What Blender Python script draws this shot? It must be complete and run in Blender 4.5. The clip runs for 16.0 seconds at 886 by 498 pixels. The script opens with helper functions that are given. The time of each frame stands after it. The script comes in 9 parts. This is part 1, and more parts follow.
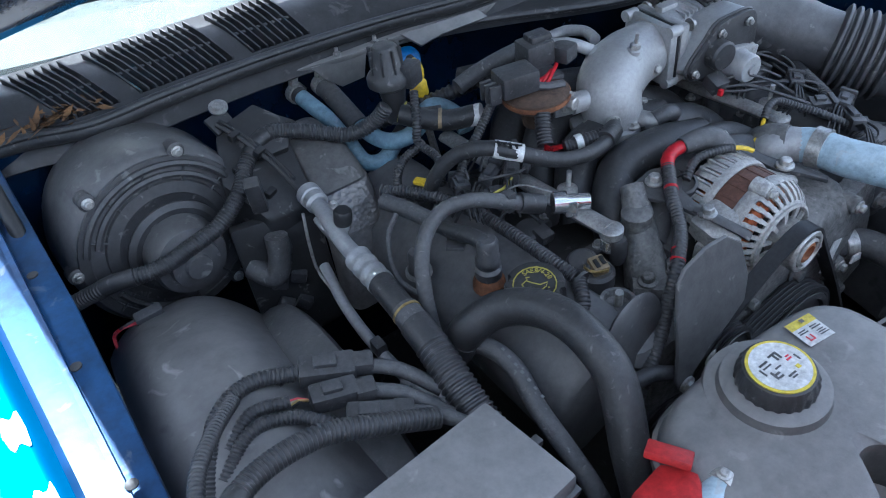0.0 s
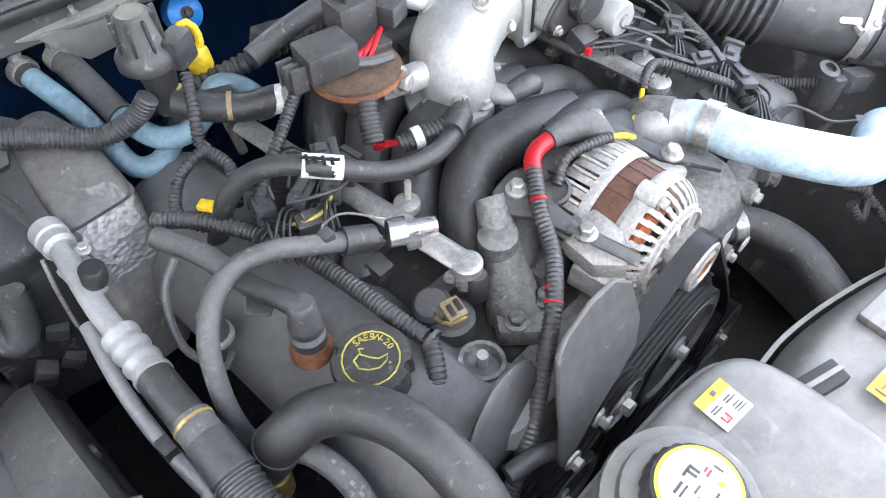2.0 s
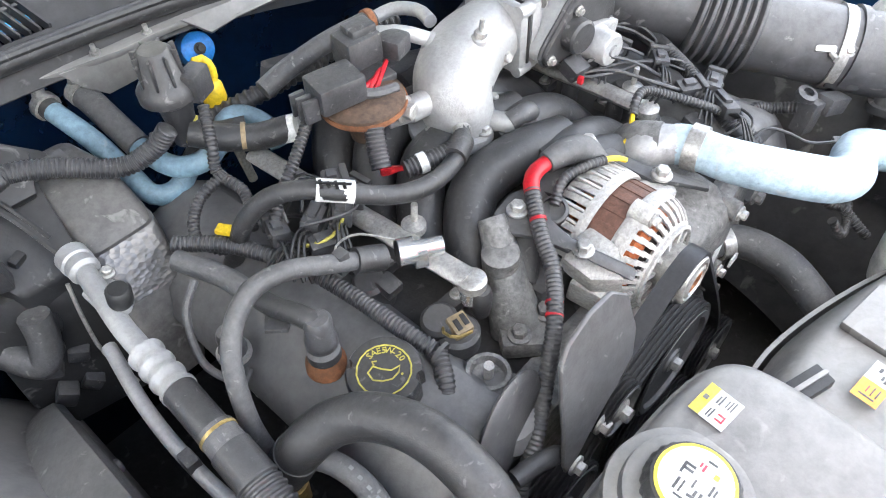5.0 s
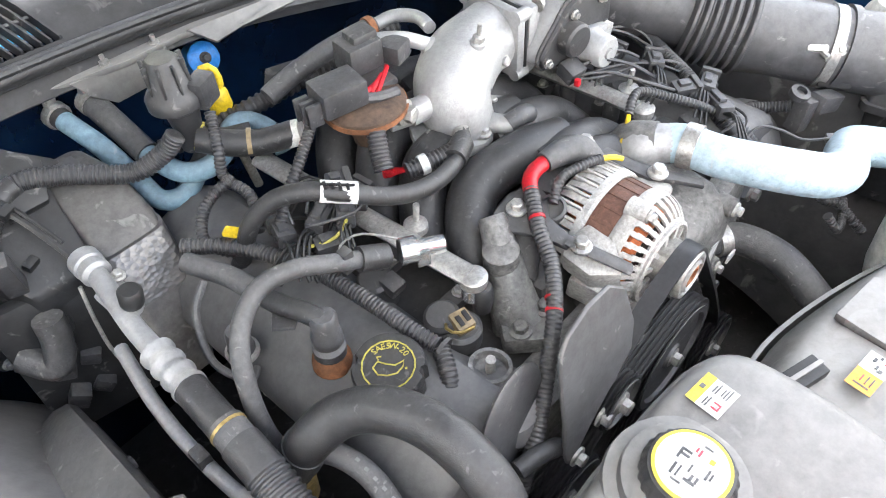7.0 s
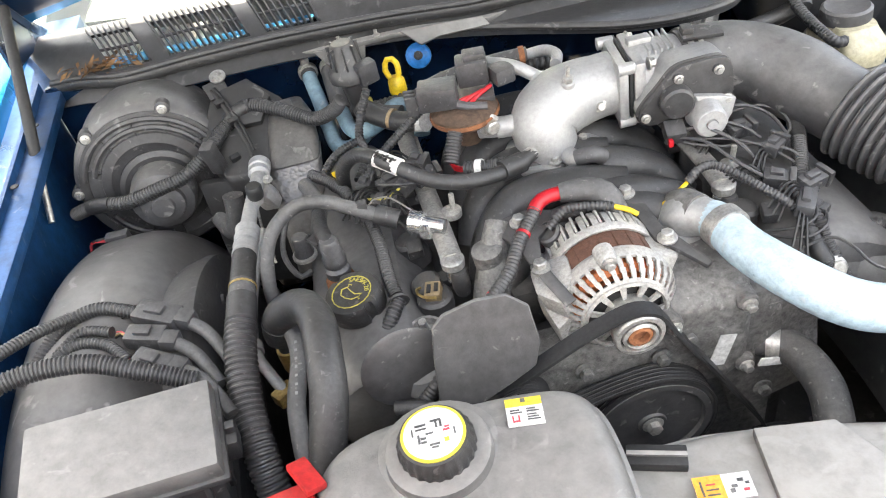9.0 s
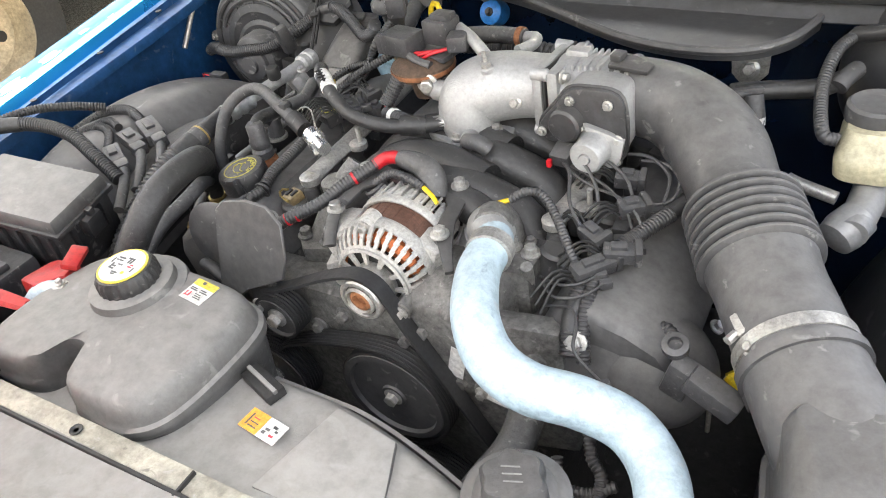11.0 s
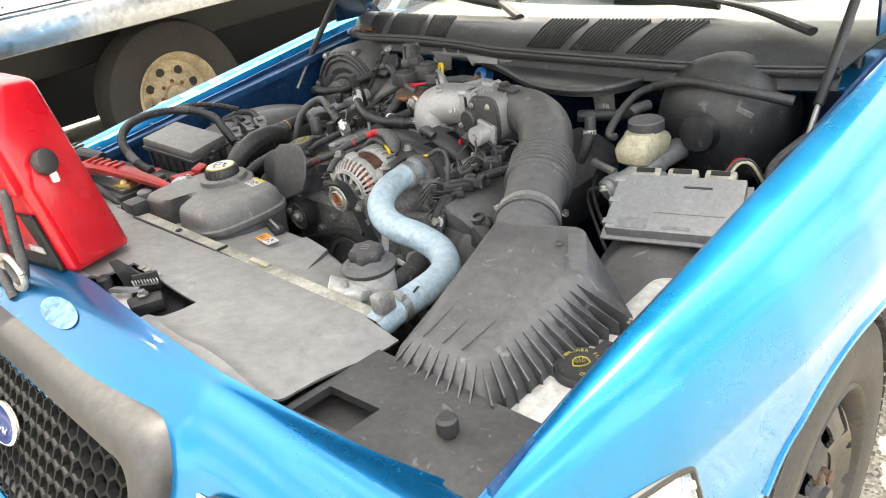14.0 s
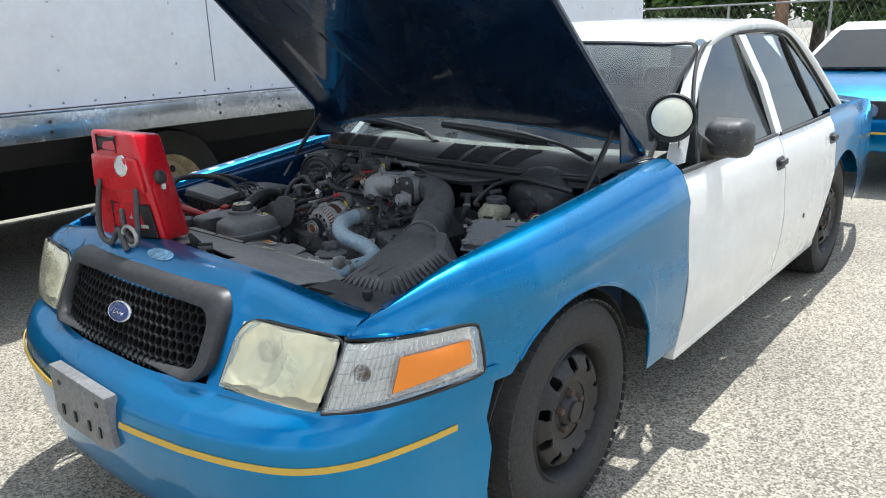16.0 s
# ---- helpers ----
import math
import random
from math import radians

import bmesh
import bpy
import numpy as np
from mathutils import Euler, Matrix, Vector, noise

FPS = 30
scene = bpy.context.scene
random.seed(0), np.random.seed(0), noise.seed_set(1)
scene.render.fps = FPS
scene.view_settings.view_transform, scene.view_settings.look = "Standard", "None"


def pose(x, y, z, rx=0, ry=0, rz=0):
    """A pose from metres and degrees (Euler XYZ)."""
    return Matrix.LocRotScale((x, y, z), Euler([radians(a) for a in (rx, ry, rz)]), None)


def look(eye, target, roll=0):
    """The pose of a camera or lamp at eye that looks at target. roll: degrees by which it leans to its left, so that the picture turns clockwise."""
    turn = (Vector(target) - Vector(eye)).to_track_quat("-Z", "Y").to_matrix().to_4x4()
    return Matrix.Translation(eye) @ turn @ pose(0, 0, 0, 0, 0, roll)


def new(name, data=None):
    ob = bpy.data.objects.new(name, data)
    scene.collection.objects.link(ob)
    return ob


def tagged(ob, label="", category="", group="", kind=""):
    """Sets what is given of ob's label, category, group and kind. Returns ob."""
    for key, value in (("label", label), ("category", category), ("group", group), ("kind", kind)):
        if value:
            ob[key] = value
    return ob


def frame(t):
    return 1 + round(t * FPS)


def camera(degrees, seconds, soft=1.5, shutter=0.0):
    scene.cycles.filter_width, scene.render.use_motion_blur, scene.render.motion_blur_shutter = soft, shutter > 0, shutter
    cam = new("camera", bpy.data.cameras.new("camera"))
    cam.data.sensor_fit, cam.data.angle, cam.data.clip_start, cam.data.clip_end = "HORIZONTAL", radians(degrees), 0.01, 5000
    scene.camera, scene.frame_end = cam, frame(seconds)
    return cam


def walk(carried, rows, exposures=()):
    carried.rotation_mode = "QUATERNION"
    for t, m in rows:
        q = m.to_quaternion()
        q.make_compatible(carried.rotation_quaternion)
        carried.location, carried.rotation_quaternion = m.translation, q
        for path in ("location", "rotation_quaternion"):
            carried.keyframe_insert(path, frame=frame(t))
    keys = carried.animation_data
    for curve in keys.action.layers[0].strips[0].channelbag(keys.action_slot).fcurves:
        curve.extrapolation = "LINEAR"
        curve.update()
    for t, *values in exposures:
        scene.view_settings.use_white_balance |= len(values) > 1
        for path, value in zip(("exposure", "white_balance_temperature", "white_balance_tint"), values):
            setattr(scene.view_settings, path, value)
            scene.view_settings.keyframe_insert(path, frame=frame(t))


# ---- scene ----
cam = camera(62.2, 16.0, soft=1.05)
PATH = [
    (0, (-0.666, -0.495, 1.434), (0.086, 0.796, 0.104), -8.2),
    (0.5, (-0.531, -0.452, 1.416), (0.246, 0.793, 0.057), -5.9),
    (1, (-0.48, -0.381, 1.385), (0.302, 0.748, -0.069), -7.3),
    (1.5, (-0.464, -0.325, 1.367), (0.384, 0.609, -0.184), -3.8),
    (2, (-0.471, -0.314, 1.375), (0.416, 0.581, -0.178), -2.4),
    (2.5, (-0.481, -0.31, 1.384), (0.43, 0.595, -0.15), -2.6),
    (3, (-0.489, -0.314, 1.389), (0.441, 0.595, -0.13), -2.4),
    (3.5, (-0.496, -0.319, 1.394), (0.443, 0.593, -0.118), -2.5),
    (4, (-0.498, -0.323, 1.397), (0.444, 0.586, -0.115), -2.2),
    (6.5, (-0.512, -0.337, 1.405), (0.437, 0.602, -0.085), -3.4),
    (7, (-0.515, -0.343, 1.407), (0.434, 0.597, -0.081), -3.7),
    (7.5, (-0.52, -0.35, 1.412), (0.419, 0.614, -0.068), -4.6),
    (8, (-0.483, -0.43, 1.429), (0.295, 0.706, -0.022), -9.0),
    (8.2, (-0.434, -0.498, 1.43), (0.185, 0.758, 0.002), -10.4),
    (10.3, (0.235, -0.763, 1.401), (-0.315, 0.732, 0.191), -11.4),
    (10.5, (0.294, -0.724, 1.392), (-0.316, 0.726, 0.157), -10.2),
    (11, (0.456, -0.637, 1.362), (-0.479, 0.628, 0.127), -11.7),
    (11.5, (0.6, -0.584, 1.35), (-0.559, 0.499, 0.132), -9.6),
    (12, (0.641, -0.576, 1.349), (-0.61, 0.427, 0.152), -10.2),
    (12.5, (0.661, -0.606, 1.353), (-0.615, 0.385, 0.174), -9.5),
    (13, (0.735, -0.67, 1.363), (-0.569, 0.352, 0.244), -11.1),
    (13.5, (0.899, -0.833, 1.379), (-0.35, 0.333, 0.338), -11.7),
    (14, (1.147, -1.001, 1.377), (-0.153, 0.218, 0.468), -9.2),
    (14.5, (1.374, -1.177, 1.401), (0.095, 0.115, 0.568), -6.9),
    (15, (1.534, -1.434, 1.414), (0.305, -0.006, 0.744), -5.6),
    (15.5, (1.688, -1.61, 1.434), (0.475, -0.137, 0.836), -4.5),
    (16, (1.89, -1.735, 1.428), (0.643, -0.274, 0.87), -1.9),
]
EXPOSURES = [(0, 1.6, 5200, 8), (0.5, 2.2, 5800, 9), (1, 2.85, 6000, 9), (1.5, 3.2, 6200, 10), (4, 3.25, 6500, 10), (7.5, 3.25, 6800, 10), (8.2, 3.15, 6900, 10), (10.3, 2.8, 7300, 10), (13, 2.62, 7200, 10),
             (13.5, 2.5, 7200, 9), (14, 2.2, 7300, 8), (14.5, 1.55, 6600, 6), (15, 0.95, 6000, 6), (16, 0.3, 5900, 7)]
walk(cam, [(t, look(eye, target, roll)) for t, eye, target, roll in PATH], EXPOSURES)

# ---- light ----
world = bpy.data.worlds.new("sky")
scene.world = world
world.use_nodes = True
wn = world.node_tree.nodes
sky = wn.new("ShaderNodeTexSky")
sky.sky_type = 'NISHITA'
sky.sun_disc = False
sky.sun_elevation = radians(70)
sky.sun_rotation = radians(0)
sky.dust_density = 1.5
wn["Background"].inputs["Strength"].default_value = 0.14
cl_map = wn.new("ShaderNodeTexCoord")
cl_noise = wn.new("ShaderNodeTexNoise")
cl_noise.inputs["Scale"].default_value = 3.2
cl_noise.inputs["Detail"].default_value = 7
cl_noise.inputs["Roughness"].default_value = 0.58
cl_ramp = wn.new("ShaderNodeValToRGB")
cl_ramp.color_ramp.elements[0].position, cl_ramp.color_ramp.elements[1].position = 0.40, 0.62
cl_mix = wn.new("ShaderNodeMix")
cl_mix.data_type = 'RGBA'
cl_mix.inputs["B"].default_value = (8.6, 8.5, 8.3, 1)
wl = world.node_tree.links
wl.new(cl_map.outputs["Generated"], cl_noise.inputs["Vector"])
wl.new(cl_noise.outputs["Fac"], cl_ramp.inputs["Fac"])
wl.new(cl_ramp.outputs["Color"], cl_mix.inputs["Factor"])
wl.new(sky.outputs["Color"], cl_mix.inputs["A"])
wl.new(cl_mix.outputs["Result"], wn["Background"].inputs["Color"])
sun_data = bpy.data.lights.new("sun", 'SUN')
sun_data.energy = 4.9
sun_data.angle = radians(0.6)
sun_data.color = (1.0, 0.95, 0.87)
sun = new("sun", sun_data)
sun.matrix_world = look((-0.35, 2.88, 8.0), (0.0, 0.0, 0.0))


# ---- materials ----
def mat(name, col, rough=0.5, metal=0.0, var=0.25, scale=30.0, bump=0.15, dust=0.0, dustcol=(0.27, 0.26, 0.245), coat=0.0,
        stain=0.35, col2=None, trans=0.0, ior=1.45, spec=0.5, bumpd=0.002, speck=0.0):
    """A surface with grain, broader stains, patches of dust colour that lighten upward faces most, and grime specks."""
    m = bpy.data.materials.new(name)
    m.use_nodes = True
    nt = m.node_tree
    n, l = nt.nodes, nt.links
    b = n["Principled BSDF"]
    tc = n.new("ShaderNodeTexCoord")

    def noise_tex(sc, detail, rgh=0.6, dist=0.0):
        t = n.new("ShaderNodeTexNoise")
        t.inputs["Scale"].default_value = sc
        t.inputs["Detail"].default_value = detail
        t.inputs["Roughness"].default_value = rgh
        t.inputs["Distortion"].default_value = dist
        l.new(tc.outputs["Object"], t.inputs["Vector"])
        return t.outputs["Fac"]

    def ranged(src, a, z, lo, hi):
        r = n.new("ShaderNodeMapRange")
        for k, v in (("From Min", a), ("From Max", z), ("To Min", lo), ("To Max", hi)):
            r.inputs[k].default_value = v
        l.new(src, r.inputs["Value"])
        return r.outputs["Result"]

    def times(a, z, op='MULTIPLY'):
        q = n.new("ShaderNodeMath")
        q.operation = op
        l.new(a, q.inputs[0])
        l.new(z, q.inputs[1])
        return q.outputs["Value"]

    fine = noise_tex(scale * 6, 6, 0.7)
    broad = noise_tex(scale * 0.5, 8, 0.65, 0.4)
    dark = [c * (1 - var) for c in col]
    light = [min(1, c * (1 + var)) for c in (col2 or col)]
    ramp = n.new("ShaderNodeValToRGB")
    ramp.color_ramp.elements[0].position, ramp.color_ramp.elements[1].position = 0.38, 0.62
    ramp.color_ramp.elements[0].color, ramp.color_ramp.elements[1].color = (*dark, 1), (*light, 1)
    l.new(broad, ramp.inputs["Fac"])
    # fine grain multiplies the colour
    grain = n.new("ShaderNodeCombineColor")
    g = ranged(fine, 0.32, 0.68, 1 - stain, 1 + stain * 0.6)
    for k in ("Red", "Green", "Blue"):
        l.new(g, grain.inputs[k])
    mix = n.new("ShaderNodeMix")
    mix.data_type, mix.blend_type = 'RGBA', 'MULTIPLY'
    mix.inputs["Factor"].default_value = 1.0
    l.new(ramp.outputs["Color"], mix.inputs["A"])
    l.new(grain.outputs["Color"], mix.inputs["B"])
    out = mix.outputs["Result"]
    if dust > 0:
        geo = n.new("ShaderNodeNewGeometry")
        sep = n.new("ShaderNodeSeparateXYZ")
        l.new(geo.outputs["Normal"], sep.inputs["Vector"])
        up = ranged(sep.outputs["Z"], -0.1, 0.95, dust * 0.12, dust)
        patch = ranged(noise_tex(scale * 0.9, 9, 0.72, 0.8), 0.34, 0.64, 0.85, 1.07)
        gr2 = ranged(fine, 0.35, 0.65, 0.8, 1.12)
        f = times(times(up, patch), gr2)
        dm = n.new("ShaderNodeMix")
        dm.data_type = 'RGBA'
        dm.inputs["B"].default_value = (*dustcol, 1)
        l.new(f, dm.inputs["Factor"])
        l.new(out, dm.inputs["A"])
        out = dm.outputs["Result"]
    if speck > 0:
        for sc, lo, hi, c in ((scale * 4.5, 0.63, 0.70, (0.40, 0.39, 0.37)), (scale * 3.0, 0.64, 0.72, (0.012, 0.012, 0.012))):
            f = ranged(noise_tex(sc, 4, 0.55, 0.6), lo, hi, 0.0, speck)
            sm = n.new("ShaderNodeMix")
            sm.data_type = 'RGBA'
            sm.inputs["B"].default_value = (*c, 1)
            l.new(f, sm.inputs["Factor"])
            l.new(out, sm.inputs["A"])
            out = sm.outputs["Result"]
    l.new(out, b.inputs["Base Color"])
    d = 0.14 * min(1, rough * 2)
    l.new(ranged(broad, 0.3, 0.7, max(0.02, rough - d), min(1, rough + d)), b.inputs["Roughness"])
    b.inputs["Metallic"].default_value = metal
    b.inputs["Coat Weight"].default_value = coat
    b.inputs["Coat Roughness"].default_value = 0.05
    b.inputs["Transmission Weight"].default_value = trans
    b.inputs["IOR"].default_value = ior
    b.inputs["Specular IOR Level"].default_value = spec
    if bump > 0:
        bp = n.new("ShaderNodeBump")
        bp.inputs["Strength"].default_value = min(1, bump * 1.3)
        bp.inputs["Distance"].default_value = bumpd
        l.new(fine, bp.inputs["Height"])
        l.new(bp.outputs["Normal"], b.inputs["Normal"])
    return m


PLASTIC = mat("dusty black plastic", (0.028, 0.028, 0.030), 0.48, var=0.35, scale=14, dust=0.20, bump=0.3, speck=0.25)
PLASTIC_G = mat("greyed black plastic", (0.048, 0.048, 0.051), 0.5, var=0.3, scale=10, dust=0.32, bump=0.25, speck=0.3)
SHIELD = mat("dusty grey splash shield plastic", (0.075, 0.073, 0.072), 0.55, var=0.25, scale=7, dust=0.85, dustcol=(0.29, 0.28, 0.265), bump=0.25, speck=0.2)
# the heavy dust also stands in for sky light reflected off the tank
TANKPL = mat("dusty, sky-lightened grey tank plastic", (0.055, 0.055, 0.056), 0.5, var=0.25, scale=9, dust=0.62, bump=0.25, speck=0.2)
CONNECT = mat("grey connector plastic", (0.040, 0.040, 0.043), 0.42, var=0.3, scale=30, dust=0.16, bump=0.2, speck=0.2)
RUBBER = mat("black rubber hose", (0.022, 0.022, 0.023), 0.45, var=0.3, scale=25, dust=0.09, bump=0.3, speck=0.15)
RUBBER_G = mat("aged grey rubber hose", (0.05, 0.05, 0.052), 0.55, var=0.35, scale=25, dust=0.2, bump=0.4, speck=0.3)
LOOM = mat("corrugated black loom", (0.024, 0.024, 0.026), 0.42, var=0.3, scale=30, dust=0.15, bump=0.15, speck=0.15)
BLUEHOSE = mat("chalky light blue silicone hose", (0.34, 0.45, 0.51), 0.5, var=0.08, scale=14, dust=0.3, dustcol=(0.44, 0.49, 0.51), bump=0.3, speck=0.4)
HEATERHOSE = mat("faded blue heater hose", (0.155, 0.255, 0.315), 0.55, var=0.3, scale=18, dust=0.15, bump=0.3, speck=0.3)
ALU = mat("oxidised cast aluminium", (0.35, 0.35, 0.345), 0.46, metal=0.4, var=0.10, scale=30, dust=0.12, bump=0.4, stain=0.16)
ALU_D = mat("dirty cast aluminium block", (0.15, 0.147, 0.14), 0.55, metal=0.25, var=0.4, scale=20, dust=0.25, bump=0.7, stain=0.6, speck=0.4)
STEEL = mat("dull zinc steel", (0.42, 0.41, 0.385), 0.35, metal=0.6, var=0.25, scale=40, dust=0.08, bump=0.2, speck=0.2)
CHROME = mat("bright metal", (0.66, 0.66, 0.65), 0.24, metal=0.85, var=0.08, scale=20, bump=0.05, stain=0.1)
IRON = mat("rusty dark iron", (0.10, 0.065, 0.045), 0.75, metal=0.2, var=0.5, scale=30, bump=0.5)
RUST = mat("rusted brown metal", (0.22, 0.09, 0.04), 0.8, metal=0.1, var=0.5, scale=35, bump=0.5)
STATOR = mat("rust brown laminated stator", (0.12, 0.06, 0.042), 0.6, metal=0.3, var=0.35, scale=30, bump=0.4)
COPPER = mat("orange copper winding", (0.42, 0.12, 0.04), 0.5, metal=0.4, var=0.3, scale=60)
DARK = mat("grimy dark metal", (0.032, 0.031, 0.03), 0.7, metal=0.2, var=0.45, scale=12, dust=0.14, bump=0.5, speck=0.2)
BELT = mat("ribbed black rubber belt", (0.022, 0.022, 0.023), 0.55, var=0.2, scale=30, bump=0.1)
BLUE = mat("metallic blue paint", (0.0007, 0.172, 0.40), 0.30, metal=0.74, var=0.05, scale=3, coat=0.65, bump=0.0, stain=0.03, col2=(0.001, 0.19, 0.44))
# much darker copy of BLUE for hood underside, firewall and inner sheets
BLUE_IN = mat("darker blue of inner faces", (0.003, 0.017, 0.048), 0.26, metal=0.3, var=0.2, scale=6, bump=0.0, coat=0.5)
DARKGLASS = mat("dark reflective car glass", (0.02, 0.024, 0.028), 0.06, var=0.1, scale=2, bump=0.0, coat=0.0)
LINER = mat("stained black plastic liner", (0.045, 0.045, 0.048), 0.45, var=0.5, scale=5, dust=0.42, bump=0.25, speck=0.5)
# grey to fit the camera's view, where thin black lines blend with white
PRINTG = mat("grey for thin black print", (0.10, 0.10, 0.10), 0.5, var=0.3, scale=60, bump=0.0)
SILVER = mat("silvered lamp reflector", (0.80, 0.80, 0.76), 0.3, metal=0.6, var=0.05, scale=10, bump=0.0, stain=0.05)
# darker body blue with the hood's shade on the rail mixed in
BLUE_RAIL = mat("shade-dulled blue inner fender paint", (0.008, 0.060, 0.17), 0.35, metal=0.4, var=0.3, scale=8, dust=0.10, bump=0.1, speck=0.2)
WHITE = mat("glossy white paint", (0.80, 0.80, 0.78), 0.25, var=0.05, scale=3, coat=0.7, bump=0.02, stain=0.04)
TRUCKW = mat("weathered white truck panel", (0.80, 0.81, 0.83), 0.40, var=0.04, scale=2, bump=0.03, stain=0.05)
RAIL = mat("brushed aluminium truck rail", (0.62, 0.63, 0.64), 0.25, metal=0.95, var=0.15, scale=6, bump=0.05)
TYRE = mat("worn black tyre rubber", (0.028, 0.027, 0.026), 0.78, var=0.3, scale=14, dust=0.15, bump=0.4)
RIMBLK = mat("dull black steel wheel", (0.035, 0.033, 0.033), 0.5, metal=0.3, var=0.3, scale=18, dust=0.05, bump=0.2)
RIMTAN = mat("cream painted steel rim", (0.44, 0.36, 0.24), 0.5, var=0.3, scale=12, dust=0.1, bump=0.2)
RED = mat("glossy red plastic", (0.52, 0.008, 0.018), 0.30, var=0.08, scale=8, bump=0.08, coat=0.25, stain=0.08)
REDCL = mat("dull red clamp plastic", (0.40, 0.02, 0.02), 0.45, var=0.25, scale=20, bump=0.15)
REDWIRE = mat("red wire sheath", (0.45, 0.012, 0.02), 0.4, var=0.15, scale=40, bump=0.05)
YELLOW = mat("yellow plastic", (0.68, 0.47, 0.02), 0.45, var=0.15, scale=30, bump=0.08)
GOLD = mat("gold pinstripe", (0.62, 0.40, 0.06), 0.4, var=0.06, scale=10, bump=0.0, stain=0.06)
AMBER = mat("amber lens plastic", (0.85, 0.24, 0.012), 0.12, var=0.03, scale=8, bump=0.0, coat=0.6, stain=0.03)
LENS = mat("yellowed headlamp plastic", (0.95, 0.92, 0.74), 0.10, var=0.04, scale=7, bump=0.02, coat=0.5, trans=0.85, stain=0.04)
CLEAR = mat("clear ribbed lamp plastic", (0.95, 0.96, 0.96), 0.06, var=0.03, scale=30, bump=0.04, coat=0.5, trans=0.9, stain=0.04)
IVORY = mat("yellowed translucent reservoir plastic", (0.50, 0.455, 0.31), 0.45, var=0.2, scale=18, dust=0.15, bump=0.1)
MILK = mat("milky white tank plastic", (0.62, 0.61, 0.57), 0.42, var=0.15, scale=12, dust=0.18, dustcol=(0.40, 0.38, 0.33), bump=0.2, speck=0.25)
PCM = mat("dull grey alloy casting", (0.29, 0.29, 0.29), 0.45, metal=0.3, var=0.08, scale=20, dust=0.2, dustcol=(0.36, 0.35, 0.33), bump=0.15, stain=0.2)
FOIL = mat("crinkled foil tape", (0.15, 0.145, 0.14), 0.36, metal=0.6, var=0.12, scale=10, bump=0.0, stain=0.06)
fv = FOIL.node_tree.nodes.new("ShaderNodeTexVoronoi")
fv.inputs["Scale"].default_value = 150
fb = FOIL.node_tree.nodes.new("ShaderNodeBump")
fb.inputs["Strength"].default_value = 0.8
fb.inputs["Distance"].default_value = 0.0014
fc = FOIL.node_tree.nodes.new("ShaderNodeTexCoord")
fm = FOIL.node_tree.nodes.new("ShaderNodeMapping")
fm.inputs["Scale"].default_value = (1.0, 0.45, 1.6)
FOIL.node_tree.links.new(fc.outputs["Object"], fm.inputs["Vector"])
FOIL.node_tree.links.new(fm.outputs["Vector"], fv.inputs["Vector"])
FOIL.node_tree.links.new(fv.outputs["Distance"], fb.inputs["Height"])
FOIL.node_tree.links.new(fb.outputs["Normal"], FOIL.node_tree.nodes["Principled BSDF"].inputs["Normal"])
TAN = mat("tan connector plastic", (0.26, 0.19, 0.10), 0.5, var=0.2, scale=30, dust=0.1, bump=0.1)
CREAMRAIL = mat("weathered cream radiator seal", (0.36, 0.34, 0.28), 0.6, var=0.4, scale=18, dust=0.1, bump=0.35, speck=0.5)
LABELW = mat("white paper label", (0.60, 0.60, 0.58), 0.45, var=0.14, scale=30, bump=0.03, speck=0.15)
LABELY = mat("yellow label print", (0.62, 0.50, 0.06), 0.45, var=0.12, scale=30, bump=0.03, speck=0.15)
LABELO = mat("orange label print", (0.75, 0.33, 0.05), 0.45, var=0.08, scale=30, bump=0.03)
# also colours flat discs and sheets whose black is the shade in openings
INK = mat("near-black for print and dark gaps", (0.02, 0.02, 0.02), 0.5, var=0.1, scale=40, bump=0.0)
PINK = mat("red print", (0.55, 0.06, 0.08), 0.5, var=0.1, scale=40, bump=0.0)
INKY = mat("yellow print", (0.42, 0.37, 0.07), 0.5, var=0.2, scale=40, bump=0.0)
BRONZE = mat("dull brass", (0.45, 0.33, 0.13), 0.4, metal=0.8, var=0.3, scale=40, bump=0.2)
GREYPL = mat("grey plate plastic", (0.20, 0.20, 0.20), 0.55, var=0.15, scale=10, dust=0.1, bump=0.1)
LEAF = mat("dry brown leaves", (0.16, 0.085, 0.035), 0.8, var=0.5, scale=40, bump=0.2)
WOOD = mat("brown timber pole", (0.20, 0.12, 0.07), 0.8, var=0.35, scale=6, bump=0.3)
BARK = mat("grey brown bark", (0.10, 0.08, 0.06), 0.9, var=0.4, scale=10, bump=0.5)
FOLI = mat("green foliage", (0.05, 0.11, 0.025), 0.6, var=0.5, scale=3, bump=0.0, col2=(0.08, 0.15, 0.03))
FENCE = mat("galvanised fence wire", (0.35, 0.36, 0.36), 0.5, metal=0.7, var=0.2, scale=10, bump=0.0)


def glass(name, col, rough=0.02, mix=0.0):
    m = bpy.data.materials.new(name)
    m.use_nodes = True
    b = m.node_tree.nodes["Principled BSDF"]
    b.inputs["Base Color"].default_value = (*col, 1)
    b.inputs["Roughness"].default_value = rough
    b.inputs["Transmission Weight"].default_value = 1.0
    b.inputs["IOR"].default_value = 1.5
    return m


GLASS = glass("tinted window glass", (0.16, 0.19, 0.20))
WSGLASS = glass("greenish windscreen glass", (0.62, 0.70, 0.68))
DOME = glass("clear lens", (0.95, 0.95, 0.9))


